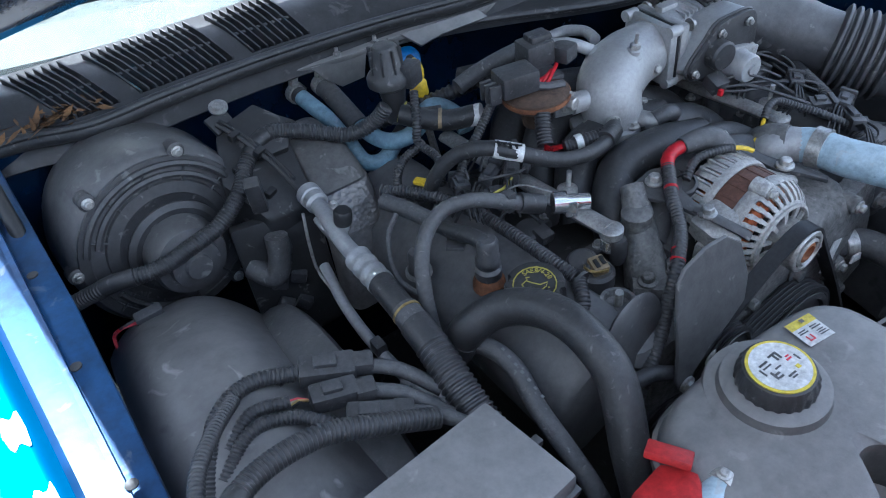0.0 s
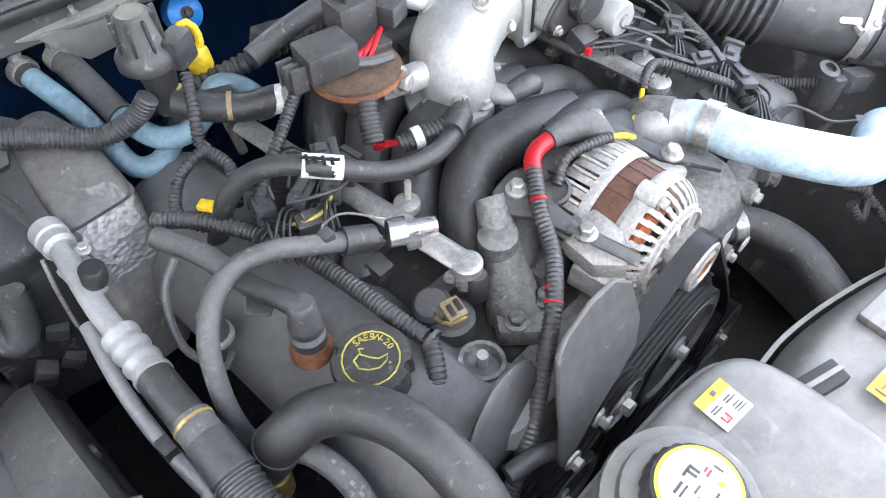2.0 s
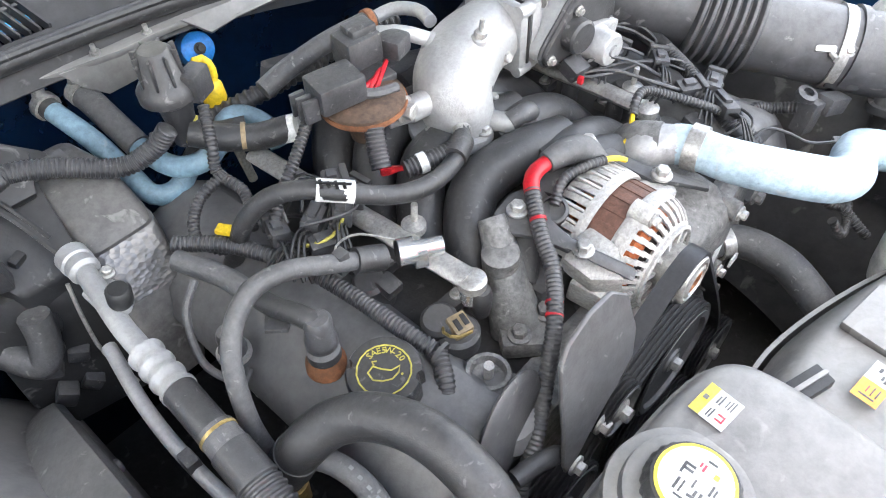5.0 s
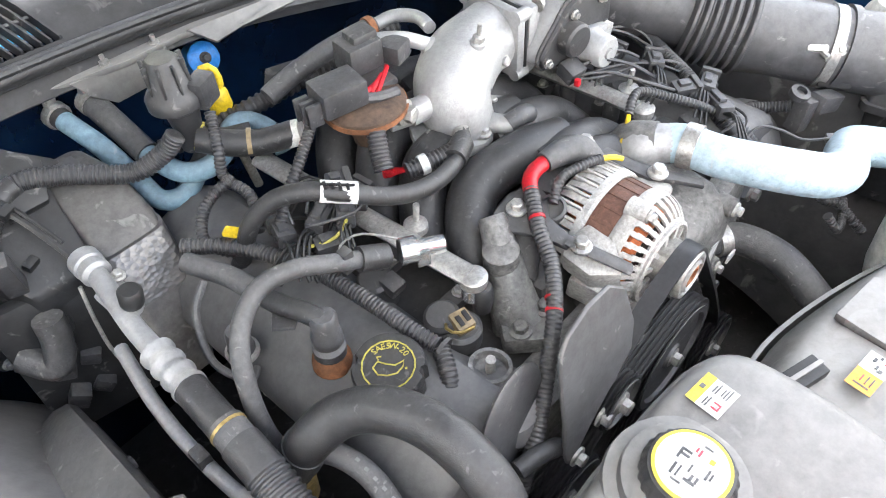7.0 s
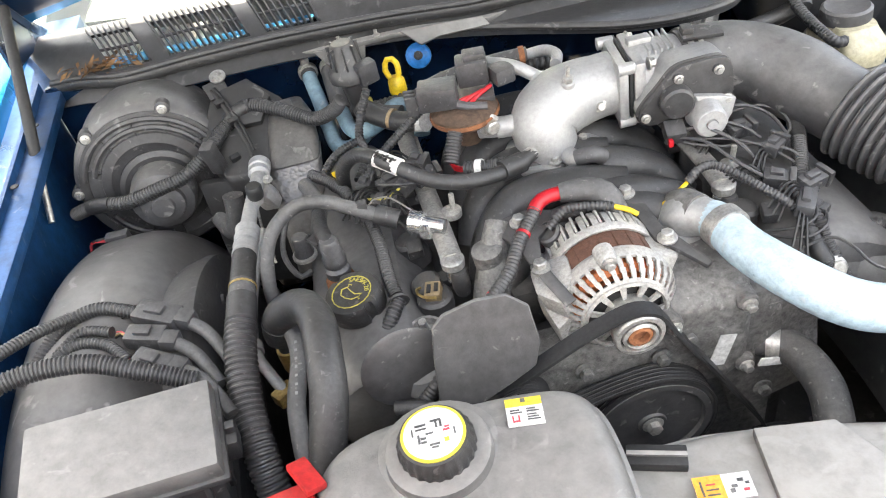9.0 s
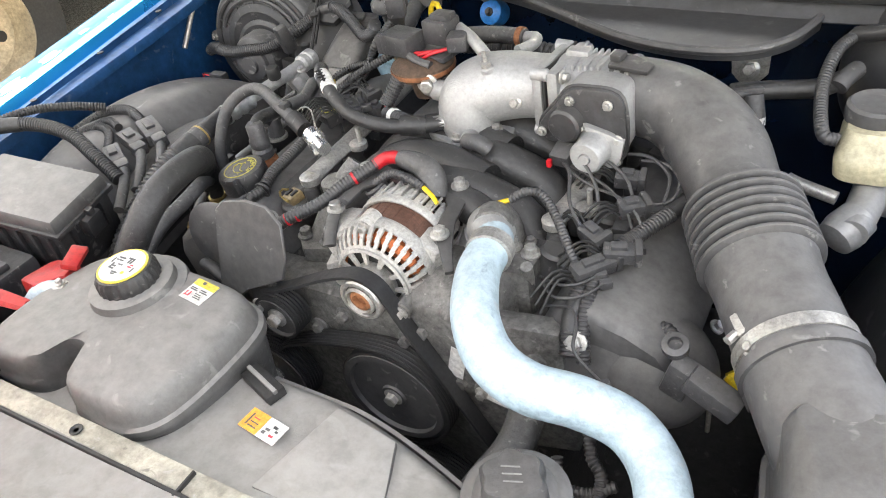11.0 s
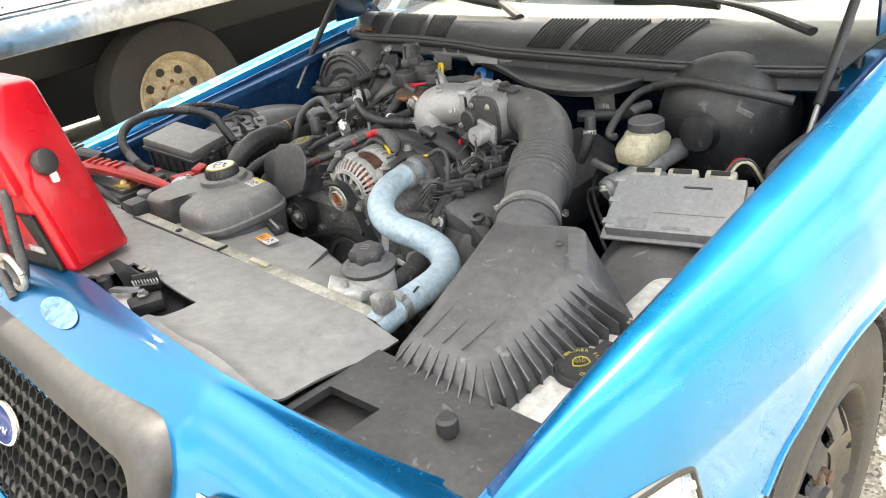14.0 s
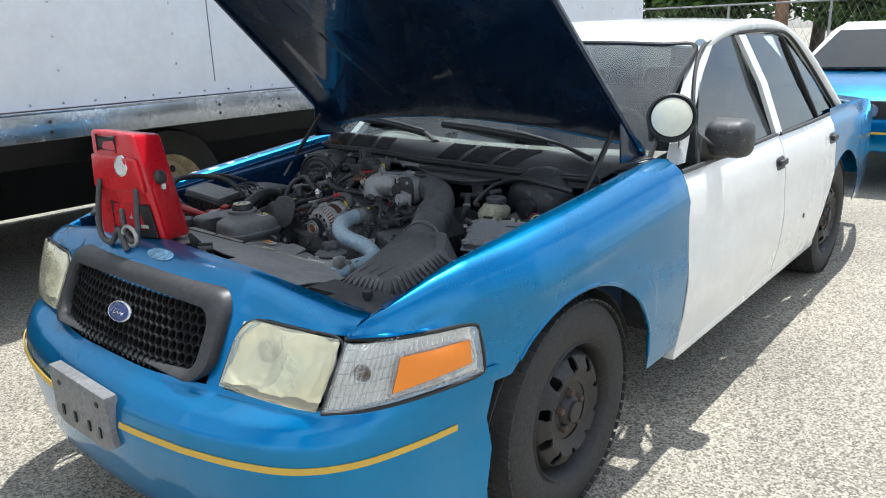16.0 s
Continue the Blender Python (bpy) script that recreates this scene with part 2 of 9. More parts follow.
def asphalt():
    m = bpy.data.materials.new("pale worn chip asphalt")
    m.use_nodes = True
    nt = m.node_tree
    n, l = nt.nodes, nt.links
    b = n["Principled BSDF"]
    tc = n.new("ShaderNodeTexCoord")
    vo = n.new("ShaderNodeTexVoronoi")
    vo.inputs["Scale"].default_value = 135
    nz = n.new("ShaderNodeTexNoise")
    nz.inputs["Scale"].default_value = 1.1
    nz.inputs["Detail"].default_value = 9
    for t in (vo, nz):
        l.new(tc.outputs["Object"], t.inputs["Vector"])
    bw = n.new("ShaderNodeRGBToBW")
    l.new(vo.outputs["Color"], bw.inputs["Color"])
    r1 = n.new("ShaderNodeValToRGB")
    r1.color_ramp.elements[0].position, r1.color_ramp.elements[1].position = 0.2, 0.8
    r1.color_ramp.elements[0].color, r1.color_ramp.elements[1].color = (0.15, 0.135, 0.11, 1), (0.53, 0.49, 0.41, 1)
    l.new(bw.outputs["Val"], r1.inputs["Fac"])
    r2 = n.new("ShaderNodeValToRGB")
    r2.color_ramp.elements[0].position, r2.color_ramp.elements[1].position = 0.35, 0.7
    r2.color_ramp.elements[0].color, r2.color_ramp.elements[1].color = (0.75, 0.74, 0.72, 1), (1.1, 1.08, 1.04, 1)
    l.new(nz.outputs["Fac"], r2.inputs["Fac"])
    mx = n.new("ShaderNodeMix")
    mx.data_type, mx.blend_type = 'RGBA', 'MULTIPLY'
    mx.inputs["Factor"].default_value = 1.0
    l.new(r1.outputs["Color"], mx.inputs["A"])
    l.new(r2.outputs["Color"], mx.inputs["B"])
    l.new(mx.outputs["Result"], b.inputs["Base Color"])
    b.inputs["Roughness"].default_value = 0.85
    bp = n.new("ShaderNodeBump")
    bp.inputs["Strength"].default_value = 0.7
    bp.inputs["Distance"].default_value = 0.004
    l.new(vo.outputs["Distance"], bp.inputs["Height"])
    l.new(bp.outputs["Normal"], b.inputs["Normal"])
    return m


ASPHALT = asphalt()

# ---- building helpers ----
ORIGIN = {}


def thing(name, label, category, at=(0, 0, 0), group="", kind=""):
    ob = new(name)
    ob.location = at
    ORIGIN[ob] = Vector(at)
    return tagged(ob, label, category, group, kind)


def part(name, bm, material, parent, label="", smooth=40):
    """One mesh under a thing or a part; the bmesh is in world metres."""
    me = bpy.data.meshes.new(name)
    off = ORIGIN[parent]
    bmesh.ops.translate(bm, vec=-off, verts=bm.verts)
    bmesh.ops.recalc_face_normals(bm, faces=bm.faces)
    for f in bm.faces:
        f.smooth = True
    lim = radians(smooth)
    for e in bm.edges:
        if len(e.link_faces) == 2 and e.calc_face_angle(0) > lim:
            e.smooth = False
    bm.to_mesh(me)
    bm.free()
    me.materials.append(material)
    ob = new(name, me)
    ob.parent = parent
    ORIGIN[ob] = off
    if label:
        ob["label"] = label
    return ob


def spline(pts, step=0.01):
    """Catmull-Rom through the points, at about even steps."""
    p = [Vector(a) for a in pts]
    if len(p) == 2:
        n = max(2, int((p[1] - p[0]).length / step))
        return [p[0].lerp(p[1], i / n) for i in range(n + 1)]
    p = [p[0] * 2 - p[1]] + p + [p[-1] * 2 - p[-2]]
    dense = []
    for i in range(1, len(p) - 2):
        a, b, c, d = p[i - 1:i + 3]
        for k in range(16):
            t = k / 16
            dense.append(0.5 * (2 * b + (c - a) * t + (2 * a - 5 * b + 4 * c - d) * t * t + (3 * b - a - 3 * c + d) * t ** 3))
    dense.append(p[-2])
    out, acc = [dense[0]], 0.0
    total = sum((dense[i + 1] - dense[i]).length for i in range(len(dense) - 1))
    n = max(2, int(total / step))
    each, i, left = total / n, 0, 0.0
    seg = (dense[1] - dense[0]).length
    for k in range(1, n):
        want = k * each
        while acc + seg < want and i < len(dense) - 2:
            acc += seg
            i += 1
            seg = (dense[i + 1] - dense[i]).length
        out.append(dense[i].lerp(dense[i + 1], min(1, (want - acc) / max(seg, 1e-9))))
    out.append(dense[-1])
    return out


def tube(pts, r, seg=12, step=None, loom=0.0, pitch=0.0045, flat=1.0, bm=None, cap=True):
    """A pipe along a smooth line; r is one radius or one for each given point; loom: depth of corrugation."""
    bm = bm or bmesh.new()
    if loom:
        step = pitch / 4
    step = step or 0.008
    line = spline(pts, step)
    n = len(line)
    rs = [r] * len(pts) if isinstance(r, (int, float)) else r
    up = Vector((0.13, 0.07, 1)).normalized()
    rings = []
    prev = None
    for i, c in enumerate(line):
        t = (line[min(i + 1, n - 1)] - line[max(i - 1, 0)]).normalized()
        if prev is None:
            a = t.cross(up)
            if a.length < 0.05:
                a = t.cross(Vector((1, 0, 0)))
        else:
            a = prev - t * prev.dot(t)
        a.normalize()
        prev = a
        b = t.cross(a)
        f = i / (n - 1) * (len(rs) - 1)
        k = min(int(f), len(rs) - 2)
        rad = rs[k] + (rs[k + 1] - rs[k]) * (f - k)
        if loom:
            rad -= loom * (1 if (i // 2) % 2 else 0)
        rings.append([bm.verts.new(c + (a * math.cos(q) + b * math.sin(q) * flat) * rad) for q in [2 * math.pi * j / seg for j in range(seg)]])
    for r0, r1 in zip(rings, rings[1:]):
        for j in range(seg):
            bm.faces.new((r0[j], r0[(j + 1) % seg], r1[(j + 1) % seg], r1[j]))
    if cap:
        bm.faces.new(rings[0])
        bm.faces.new(rings[-1][::-1])
    return bm


def frame_of(axis):
    """A turn that brings z to the axis."""
    return Vector(axis).normalized().to_track_quat('Z', 'Y').to_matrix().to_4x4()


def lathe(at, axis, prof, seg=32, bm=None, sx=1.0, cap=True):
    """A turned shape: prof is (radius, height along axis) from below to above."""
    bm = bm or bmesh.new()
    m = Matrix.Translation(at) @ frame_of(axis)
    rings = []
    for r, h in prof:
        if r <= 1e-6:
            rings.append([bm.verts.new(m @ Vector((0, 0, h)))])
        else:
            rings.append([bm.verts.new(m @ Vector((r * sx * math.cos(2 * math.pi * j / seg), r * math.sin(2 * math.pi * j / seg), h))) for j in range(seg)])
    for a, b in zip(rings, rings[1:]):
        for j in range(seg):
            q = [a[j % len(a)], a[(j + 1) % len(a)], b[(j + 1) % len(b)], b[j % len(b)]]
            u = list(dict.fromkeys(q))
            if len(u) > 2:
                bm.faces.new(u)
    if cap and len(rings[0]) > 1:
        bm.faces.new(rings[0][::-1])
    if cap and len(rings[-1]) > 1:
        bm.faces.new(rings[-1])
    return bm


def box(center, size, bevel=0.003, turn=None, bm=None, taper=1.0, seg=2):
    """A box with rounded edges; turn: Euler degrees; taper: top size against the bottom."""
    own = bmesh.new()
    bmesh.ops.create_cube(own, size=1)
    for v in own.verts:
        k = taper if v.co.z > 0 else 1
        v.co = Vector((v.co.x * size[0] * k, v.co.y * size[1] * k, v.co.z * size[2]))
    if bevel:
        bmesh.ops.bevel(own, geom=own.edges[:], offset=min(bevel, min(size) * 0.45), segments=seg, affect='EDGES', profile=0.6)
    m = pose(*center, *(turn or (0, 0, 0)))
    bmesh.ops.transform(own, matrix=m, verts=own.verts)
    return join(bm, own)


def join(bm, own):
    if bm is None:
        return own
    me = bpy.data.meshes.new("joined")
    own.to_mesh(me)
    own.free()
    bm.from_mesh(me)
    bpy.data.meshes.remove(me)
    return bm


def slab(corners, height, bevel=0.004, bm=None, seg=2, down=None):
    """A flat piece over a polygon of corners (in order), thickened by the vector down or by height along its normal."""
    own = bmesh.new()
    vs = [own.verts.new(c) for c in corners]
    f = own.faces.new(vs)
    f.normal_update()
    up = f.normal if f.normal.z >= -1e-4 else -f.normal
    d = Vector(down) if down else -up * height
    ex = bmesh.ops.extrude_face_region(own, geom=[f])
    bmesh.ops.translate(own, vec=d, verts=[g for g in ex["geom"] if isinstance(g, bmesh.types.BMVert)])
    bmesh.ops.recalc_face_normals(own, faces=own.faces)
    if bevel:
        bmesh.ops.bevel(own, geom=own.edges[:], offset=bevel, segments=seg, affect='EDGES', profile=0.6)
    return join(bm, own)


def grid(fn, nu, nv, thick=0.0, bm=None, keep=None):
    """A sheet fn(u, v) with u and v from 0 to 1, thickened inwards along its own normals."""
    own = bmesh.new()
    vs = [[own.verts.new(fn(i / nu, j / nv)) for j in range(nv + 1)] for i in range(nu + 1)]
    for i in range(nu):
        for j in range(nv):
            if keep and not keep((i + 0.5) / nu, (j + 0.5) / nv):
                continue
            try:
                own.faces.new((vs[i][j], vs[i + 1][j], vs[i + 1][j + 1], vs[i][j + 1]))
            except ValueError:
                pass
    bmesh.ops.remove_doubles(own, verts=own.verts, dist=1e-5)
    loose = [v for v in own.verts if not v.link_faces]
    bmesh.ops.delete(own, geom=loose, context='VERTS')
    if thick:
        own.normal_update()
        bmesh.ops.solidify(own, geom=own.faces[:], thickness=thick)
    return join(bm, own)


def loft(rings, bm=None, cap=True):
    """Skin over rings of equal point counts."""
    bm = bm or bmesh.new()
    vr = [[bm.verts.new(p) for p in r] for r in rings]
    n = len(vr[0])
    for a, b in zip(vr, vr[1:]):
        for j in range(n):
            bm.faces.new((a[j], a[(j + 1) % n], b[(j + 1) % n], b[j]))
    if cap:
        bm.faces.new(vr[0][::-1])
        bm.faces.new(vr[-1])
    return bm


def rrect(cx, cy, w, h, r, n=5):
    """The points of a rounded rectangle."""
    out = []
    for sx, sy, a0 in ((1, 1, 0), (-1, 1, 90), (-1, -1, 180), (1, -1, 270)):
        for k in range(n + 1):
            a = radians(a0 + 90 * k / n)
            out.append((cx + sx * (w / 2 - r) + r * math.cos(a), cy + sy * (h / 2 - r) + r * math.sin(a)))
    return out


def bolt(at, axis=(0, 0, 1), r=0.006, bm=None):
    """A hexagon bolt head with its flange."""
    bm = lathe(at, axis, [(r * 1.5, 0), (r * 1.5, r * 0.35), (r * 1.25, r * 0.5)], 16, bm)
    return lathe(Vector(at) + Vector(axis).normalized() * r * 0.45, axis, [(r, 0), (r, r * 0.9), (r * 0.8, r * 1.05)], 6, bm)


def words(text, size, m, material, parent, name="lettering", depth=0.0004):
    """Raised lettering in the built-in font, as a mesh at the pose m (world)."""
    cu = bpy.data.curves.new(name, 'FONT')
    cu.body, cu.size, cu.extrude, cu.align_x, cu.align_y = text, size, depth, 'CENTER', 'CENTER'
    cu.resolution_u = 2
    tmp = new("tmp_text", cu)
    me = bpy.data.meshes.new_from_object(tmp)
    bpy.data.objects.remove(tmp)
    bm = bmesh.new()
    bm.from_mesh(me)
    bpy.data.meshes.remove(me)
    bmesh.ops.transform(bm, matrix=m, verts=bm.verts)
    return part(name, bm, material, parent)



# ---- ground ----
bm = bmesh.new()
bmesh.ops.create_grid(bm, x_segments=1, y_segments=1, size=300)
me = bpy.data.meshes.new("ground")
bm.to_mesh(me)
bm.free()
me.materials.append(ASPHALT)
ground = tagged(new("ground", me), "pale sunlit chip-seal asphalt of a parking lot", "ground", kind="structure")

# ---- the car's body ----
car = thing("police_car", "blue and white retired police sedan with its hood propped open", "car", (0, 0, 0))

ROWS = [
    (0.24, [(0, -.93), (.2, -.925), (.38, -.90), (.45, -.885), (.58, -.855), (.70, -.80), (.78, -.70), (.83, -.58), (.865, -.45), (0.885, -0.413)]),
    (0.30, [(0, -.985), (.2, -.98), (.38, -.955), (.45, -.94), (.58, -.905), (.70, -.845), (.785, -.745), (.836, -.61), (.868, -.48), (0.888, -0.420)]),
    (0.42, [(0, -1.005), (.2, -1.0), (.38, -.975), (.45, -.96), (.58, -.925), (.703, -.865), (.788, -.768), (.838, -.63), (.870, -.488), (0.895, -0.407)]),
    (0.50, [(0, -1.012), (.2, -1.006), (.38, -.982), (.45, -.968), (.58, -.932), (.705, -.872), (.79, -.773), (.84, -.635), (.868, -.50), (0.882, -0.410)]),
    (0.56, [(0, -1.0), (.2, -.995), (.38, -.972), (.45, -.958), (.58, -.922), (.703, -.862), (.788, -.765), (.839, -.625), (.868, -.49), (0.886, -0.392)]),
    (0.595, [(0, -.975), (.2, -.97), (.38, -.945), (.45, -.93), (.58, -.898), (.70, -.842), (.786, -.745), (.838, -.605), (.868, -.475), (0.888, -0.380)]),
    (0.62, [(0, -.935), (.2, -.93), (.375, -.892), (.443, -.875), (.588, -.848), (.715, -.80), (.788, -.715), (.838, -.585), (.877, -.43), (.897, -.37)]),
    (0.65, [(0, -.915), (.2, -.91), (.37, -.875), (.44, -.862), (.59, -.835), (.72, -.79), (.79, -.70), (.838, -.57), (.877, -.42), (.895, -.37)]),
    (0.72, [(0, -.88), (.2, -.873), (.378, -.84), (.445, -.825), (.595, -.802), (.735, -.765), (.797, -.675), (.835, -.555), (.866, -.42), (.885, -.37)]),
    (0.80, [(0, -.835), (.2, -.828), (.385, -.80), (.45, -.785), (.6, -.765), (.748, -.735), (.80, -.65), (.828, -.54), (.85, -.425), (.865, -.37)]),
]


def cat(p, f):
    """Catmull-Rom at the index f of a list of tuples."""
    n = len(p)
    i = min(int(f), n - 2)
    t = f - i
    a, b, c, d = (np.array(p[max(0, min(n - 1, k))], float) for k in (i - 1, i, i + 1, i + 2))
    if i == 0:
        a = 2 * b - c
    if i + 2 > n - 1:
        d = 2 * c - b
    return 0.5 * (2 * b + (c - a) * t + (2 * a - 5 * b + 4 * c - d) * t * t + (3 * b - a - 3 * c + d) * t ** 3)


def nose(s, z, out=0.0):
    """A point of the front: s runs from -9 (right wheel arch) over 0 (centre) to 9 (left arch)."""
    a = abs(s)
    zs = [r[0] for r in ROWS]
    cols = [cat(r[1], a) for r in ROWS]
    z = min(max(z, zs[0]), zs[-1])
    x = np.interp(z, zs, [c[0] for c in cols])
    y = np.interp(z, zs, [c[1] for c in cols])
    if out:
        e = 0.05
        p, q = nose(a + e if a < 8.9 else a, z), nose(a - e if a > 0.05 else a, z)
        d = Vector((-(q.y - p.y), (q.x - p.x), 0)).normalized()
        if d.y > 0.3:
            d = -d
        x, y = x + d.x * out, y + d.y * out
    return Vector((math.copysign(x, s) if s else 0.0, y, z))


# bumper cover with the skin below the lamps
zz = [0.24, 0.27, 0.30, 0.36, 0.42, 0.46, 0.50, 0.53, 0.56, 0.578, 0.595, 0.608, 0.62, 0.635]


def bump_fn(u, v):
    f = v * (len(zz) - 1)
    i = min(int(f), len(zz) - 2)
    return nose(-9 + 18 * u, zz[i] + (zz[i + 1] - zz[i]) * (f - i))


bumper = part("bumper_cover", grid(bump_fn, 110, 26, -0.004), BLUE, car, "metallic blue painted bumper cover with a thin gold line")
for sgn in (-1, 1):
    part("pinstripe", grid(lambda u, v: nose(sgn * (0.9 + 7.0 * u), 0.506 + 0.015 * v, 0.008), 50, 2, 0.005), GOLD, bumper, "thin gold line round the bumper")
    # raised dark blue strip drawn for a slot
    part("air_slot", grid(lambda u, v: nose(sgn * (2.3 + 1.5 * u), 0.549 + 0.004 * v, 0.0035), 24, 2, 0.003), BLUE_IN, bumper)
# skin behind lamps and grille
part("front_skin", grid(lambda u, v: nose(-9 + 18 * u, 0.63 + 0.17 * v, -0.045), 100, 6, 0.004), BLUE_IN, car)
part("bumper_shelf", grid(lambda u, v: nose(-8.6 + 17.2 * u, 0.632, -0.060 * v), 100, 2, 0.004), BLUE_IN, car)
# blue posts between grille and headlamps
for sgn in (-1, 1):
    part("lamp_post", grid(lambda u, v: nose(sgn * (2.2 + (0.85 + 1.5 * max(0, v - .7)) * u), 0.625 + 0.175 * v, 0.0), 10, 12, 0.004), BLUE, car)

REAR = [(0, -.688, .888), (.2, -.70, .887), (.385, -.702, .880), (.45, -.695, .872), (.6, -.672, .848), (.742, -.630, .818)]


def header_fn(u, v):
    s = -5.1 + 10.2 * u
    a = abs(s)
    top, rear = nose(s, 0.80), cat(REAR, a)
    rear = Vector((math.copysign(rear[0], s) if s else 0, rear[1], rear[2]))
    p = top.lerp(rear, v)
    p.z += 0.022 * math.sin(math.pi * min(1, v * 1.05)) ** 0.8
    return p


header = part("header_panel", grid(header_fn, 90, 14, 0.004), BLUE, car, "metallic blue header panel with an old scuffed badge mark")
# scuffed oval where an emblem was
part("badge_scar", grid(lambda u, v: header_fn(0.5 + 0.012 + 0.062 * (u - 0.5) * math.sqrt(max(0.0, 1 - (2 * v - 1) ** 2)), 0.56 + 0.26 * (v - 0.5)) + Vector((0, -0.001, 0.002)), 24, 16, 0.0006),
     mat("scuffed pale blue patch", (0.22, 0.42, 0.58), 0.6, var=0.5, scale=60, bump=0.5), header)


# fenders
FLEN = 1.39


def fender_fn(side):
    ARCH = 0.42

    def top_edge(y):
        x = np.interp(y, [-.73, -.66, -.5, -.4, 0, .55, .8], [.748, .756, .770, .776, .785, .805, .815] if side > 0 else [.748, .752, .755, .757, .775, .805, .815])
        z = np.interp(y, [-.735, -.66, -.5, -.4, 0, .55, .8], [.795, .825, .868, .888, .93, .985, 1.0])
        return x, z

    def fn(u, v):
        y = -.735 + FLEN * u
        x0, z0 = top_edge(y)
        xs = np.interp(y, [-.735, -.66, -.55, -.42, -.2, 0, .4, .8], [.752, .80, .832, .868, .912, .935, .953, .957])
        if y < -.425:
            zb = np.interp(y, [-.735, -.425], [.792, .752])
        elif abs(y) < ARCH:
            zb = 0.315 + math.sqrt(ARCH ** 2 - y ** 2)
            zb = max(zb, 0.588) if y < 0 else max(zb, 0.325)
        else:
            zb = 0.325 if y > 0 else 0.588
        w = max(0.004, xs - x0)
        k = min(1, w / 0.15)
        prof = [(x0 - .004, z0 - .03), (x0, z0 - .004), (x0 + .012 * k, z0 + .004), (x0 + .05 * k, z0 + .006), (x0 + .085 * k, z0 - .008),
                (x0 + .115 * k, z0 - .035), (x0 + .135 * k, z0 - .075), (x0 + .15 * k, z0 - .13)]
        prof = [(a, max(b, zb + .004)) for a, b in prof]
        low = []
        zs = prof[-1][1]
        for q in np.linspace(0.12, 1, 9):
            z = zs + (zb - zs) * q
            x = np.interp(z, [.25, .45, .62, .66, .72, .84, 1.0], [xs - .035, xs - .004, xs + .010, xs + .003, xs, xs - .012, xs - .03])
            blend = min(1, q * 1.6)
            low.append((prof[-1][0] * (1 - blend) + x * blend, z))
        poly = prof + low
        d = [.5 * k_ / 7 for k_ in range(8)] + [.5 + .5 * q for q in np.linspace(0.12, 1, 9)]
        t = v
        return Vector((side * float(np.interp(t, d, [p[0] for p in poly])), y, float(np.interp(t, d, [p[1] for p in poly]))))
    return fn


for side, nm in ((1, "fender"), (-1, "fender")):
    fen = part(nm, grid(fender_fn(side), 120, 40, 0.003), BLUE, car, "metallic blue front fender" + (" with a small dent" if side > 0 else " with peeling pale spots"))
    ri = .79 if side > 0 else .714
    part("fender_rail", slab([(side * (ri + .004), -.42, .866), (side * .80, -.42, .866), (side * .82, .55, .962), (side * .82, .78, .98), (side * (ri + .02), .78, .978), (side * ri, .2, .922), (side * ri, -.1, .895)], 0.02, 0.003), BLUE_RAIL, fen)
    # black discs: the dark of the holes is put into their colour
    for y in (-.35, -.2, -.05, .1, .25, .4):
        part("rail_hole", lathe((side * (ri + .016 + .012 * (y + .4)), y, .886 + .088 * (y + .35) / 1.0), (0, 0, 1), [(.006, 0), (.006, .0015), (.003, .001)], 10), INK, fen)
    # lip of the wheel arch
    ff = fender_fn(side)
    part("arch_lip", tube([ff((y + .735) / FLEN, 1.0) for y in np.linspace(-.29, .415, 26)], 0.007, 8), BLUE, fen)
    # inner wheel house
    part("wheel_well", grid(lambda u, v: Vector((side * (.60 + (.275 if .12 < u < .88 else .22) * v), -0.43 * math.cos(math.pi * u), .27 + .44 * math.sin(math.pi * u))), 24, 4, 0.004), DARK, fen)
    if side < 0:
        for (yc, vc, w, h) in ((.13, .16, .012, .014), (.045, .155, .026, .030), (-.045, .15, .030, .036), (.0, .25, .010, .012), (.19, .13, .006, .010), (-.12, .2, .013, .017)):
            uc = (yc + .735) / FLEN
            part("paint_chip", grid(lambda u, v: ff(uc + (u - .5) * h * math.sqrt(max(0, 1 - (2 * v - 1) ** 2)) * (1 + .3 * math.sin(9 * v)), vc + (v - .5) * w * 1.6) + Vector((0, 0, .0012)), 10, 10, .0006), WHITE, fen)

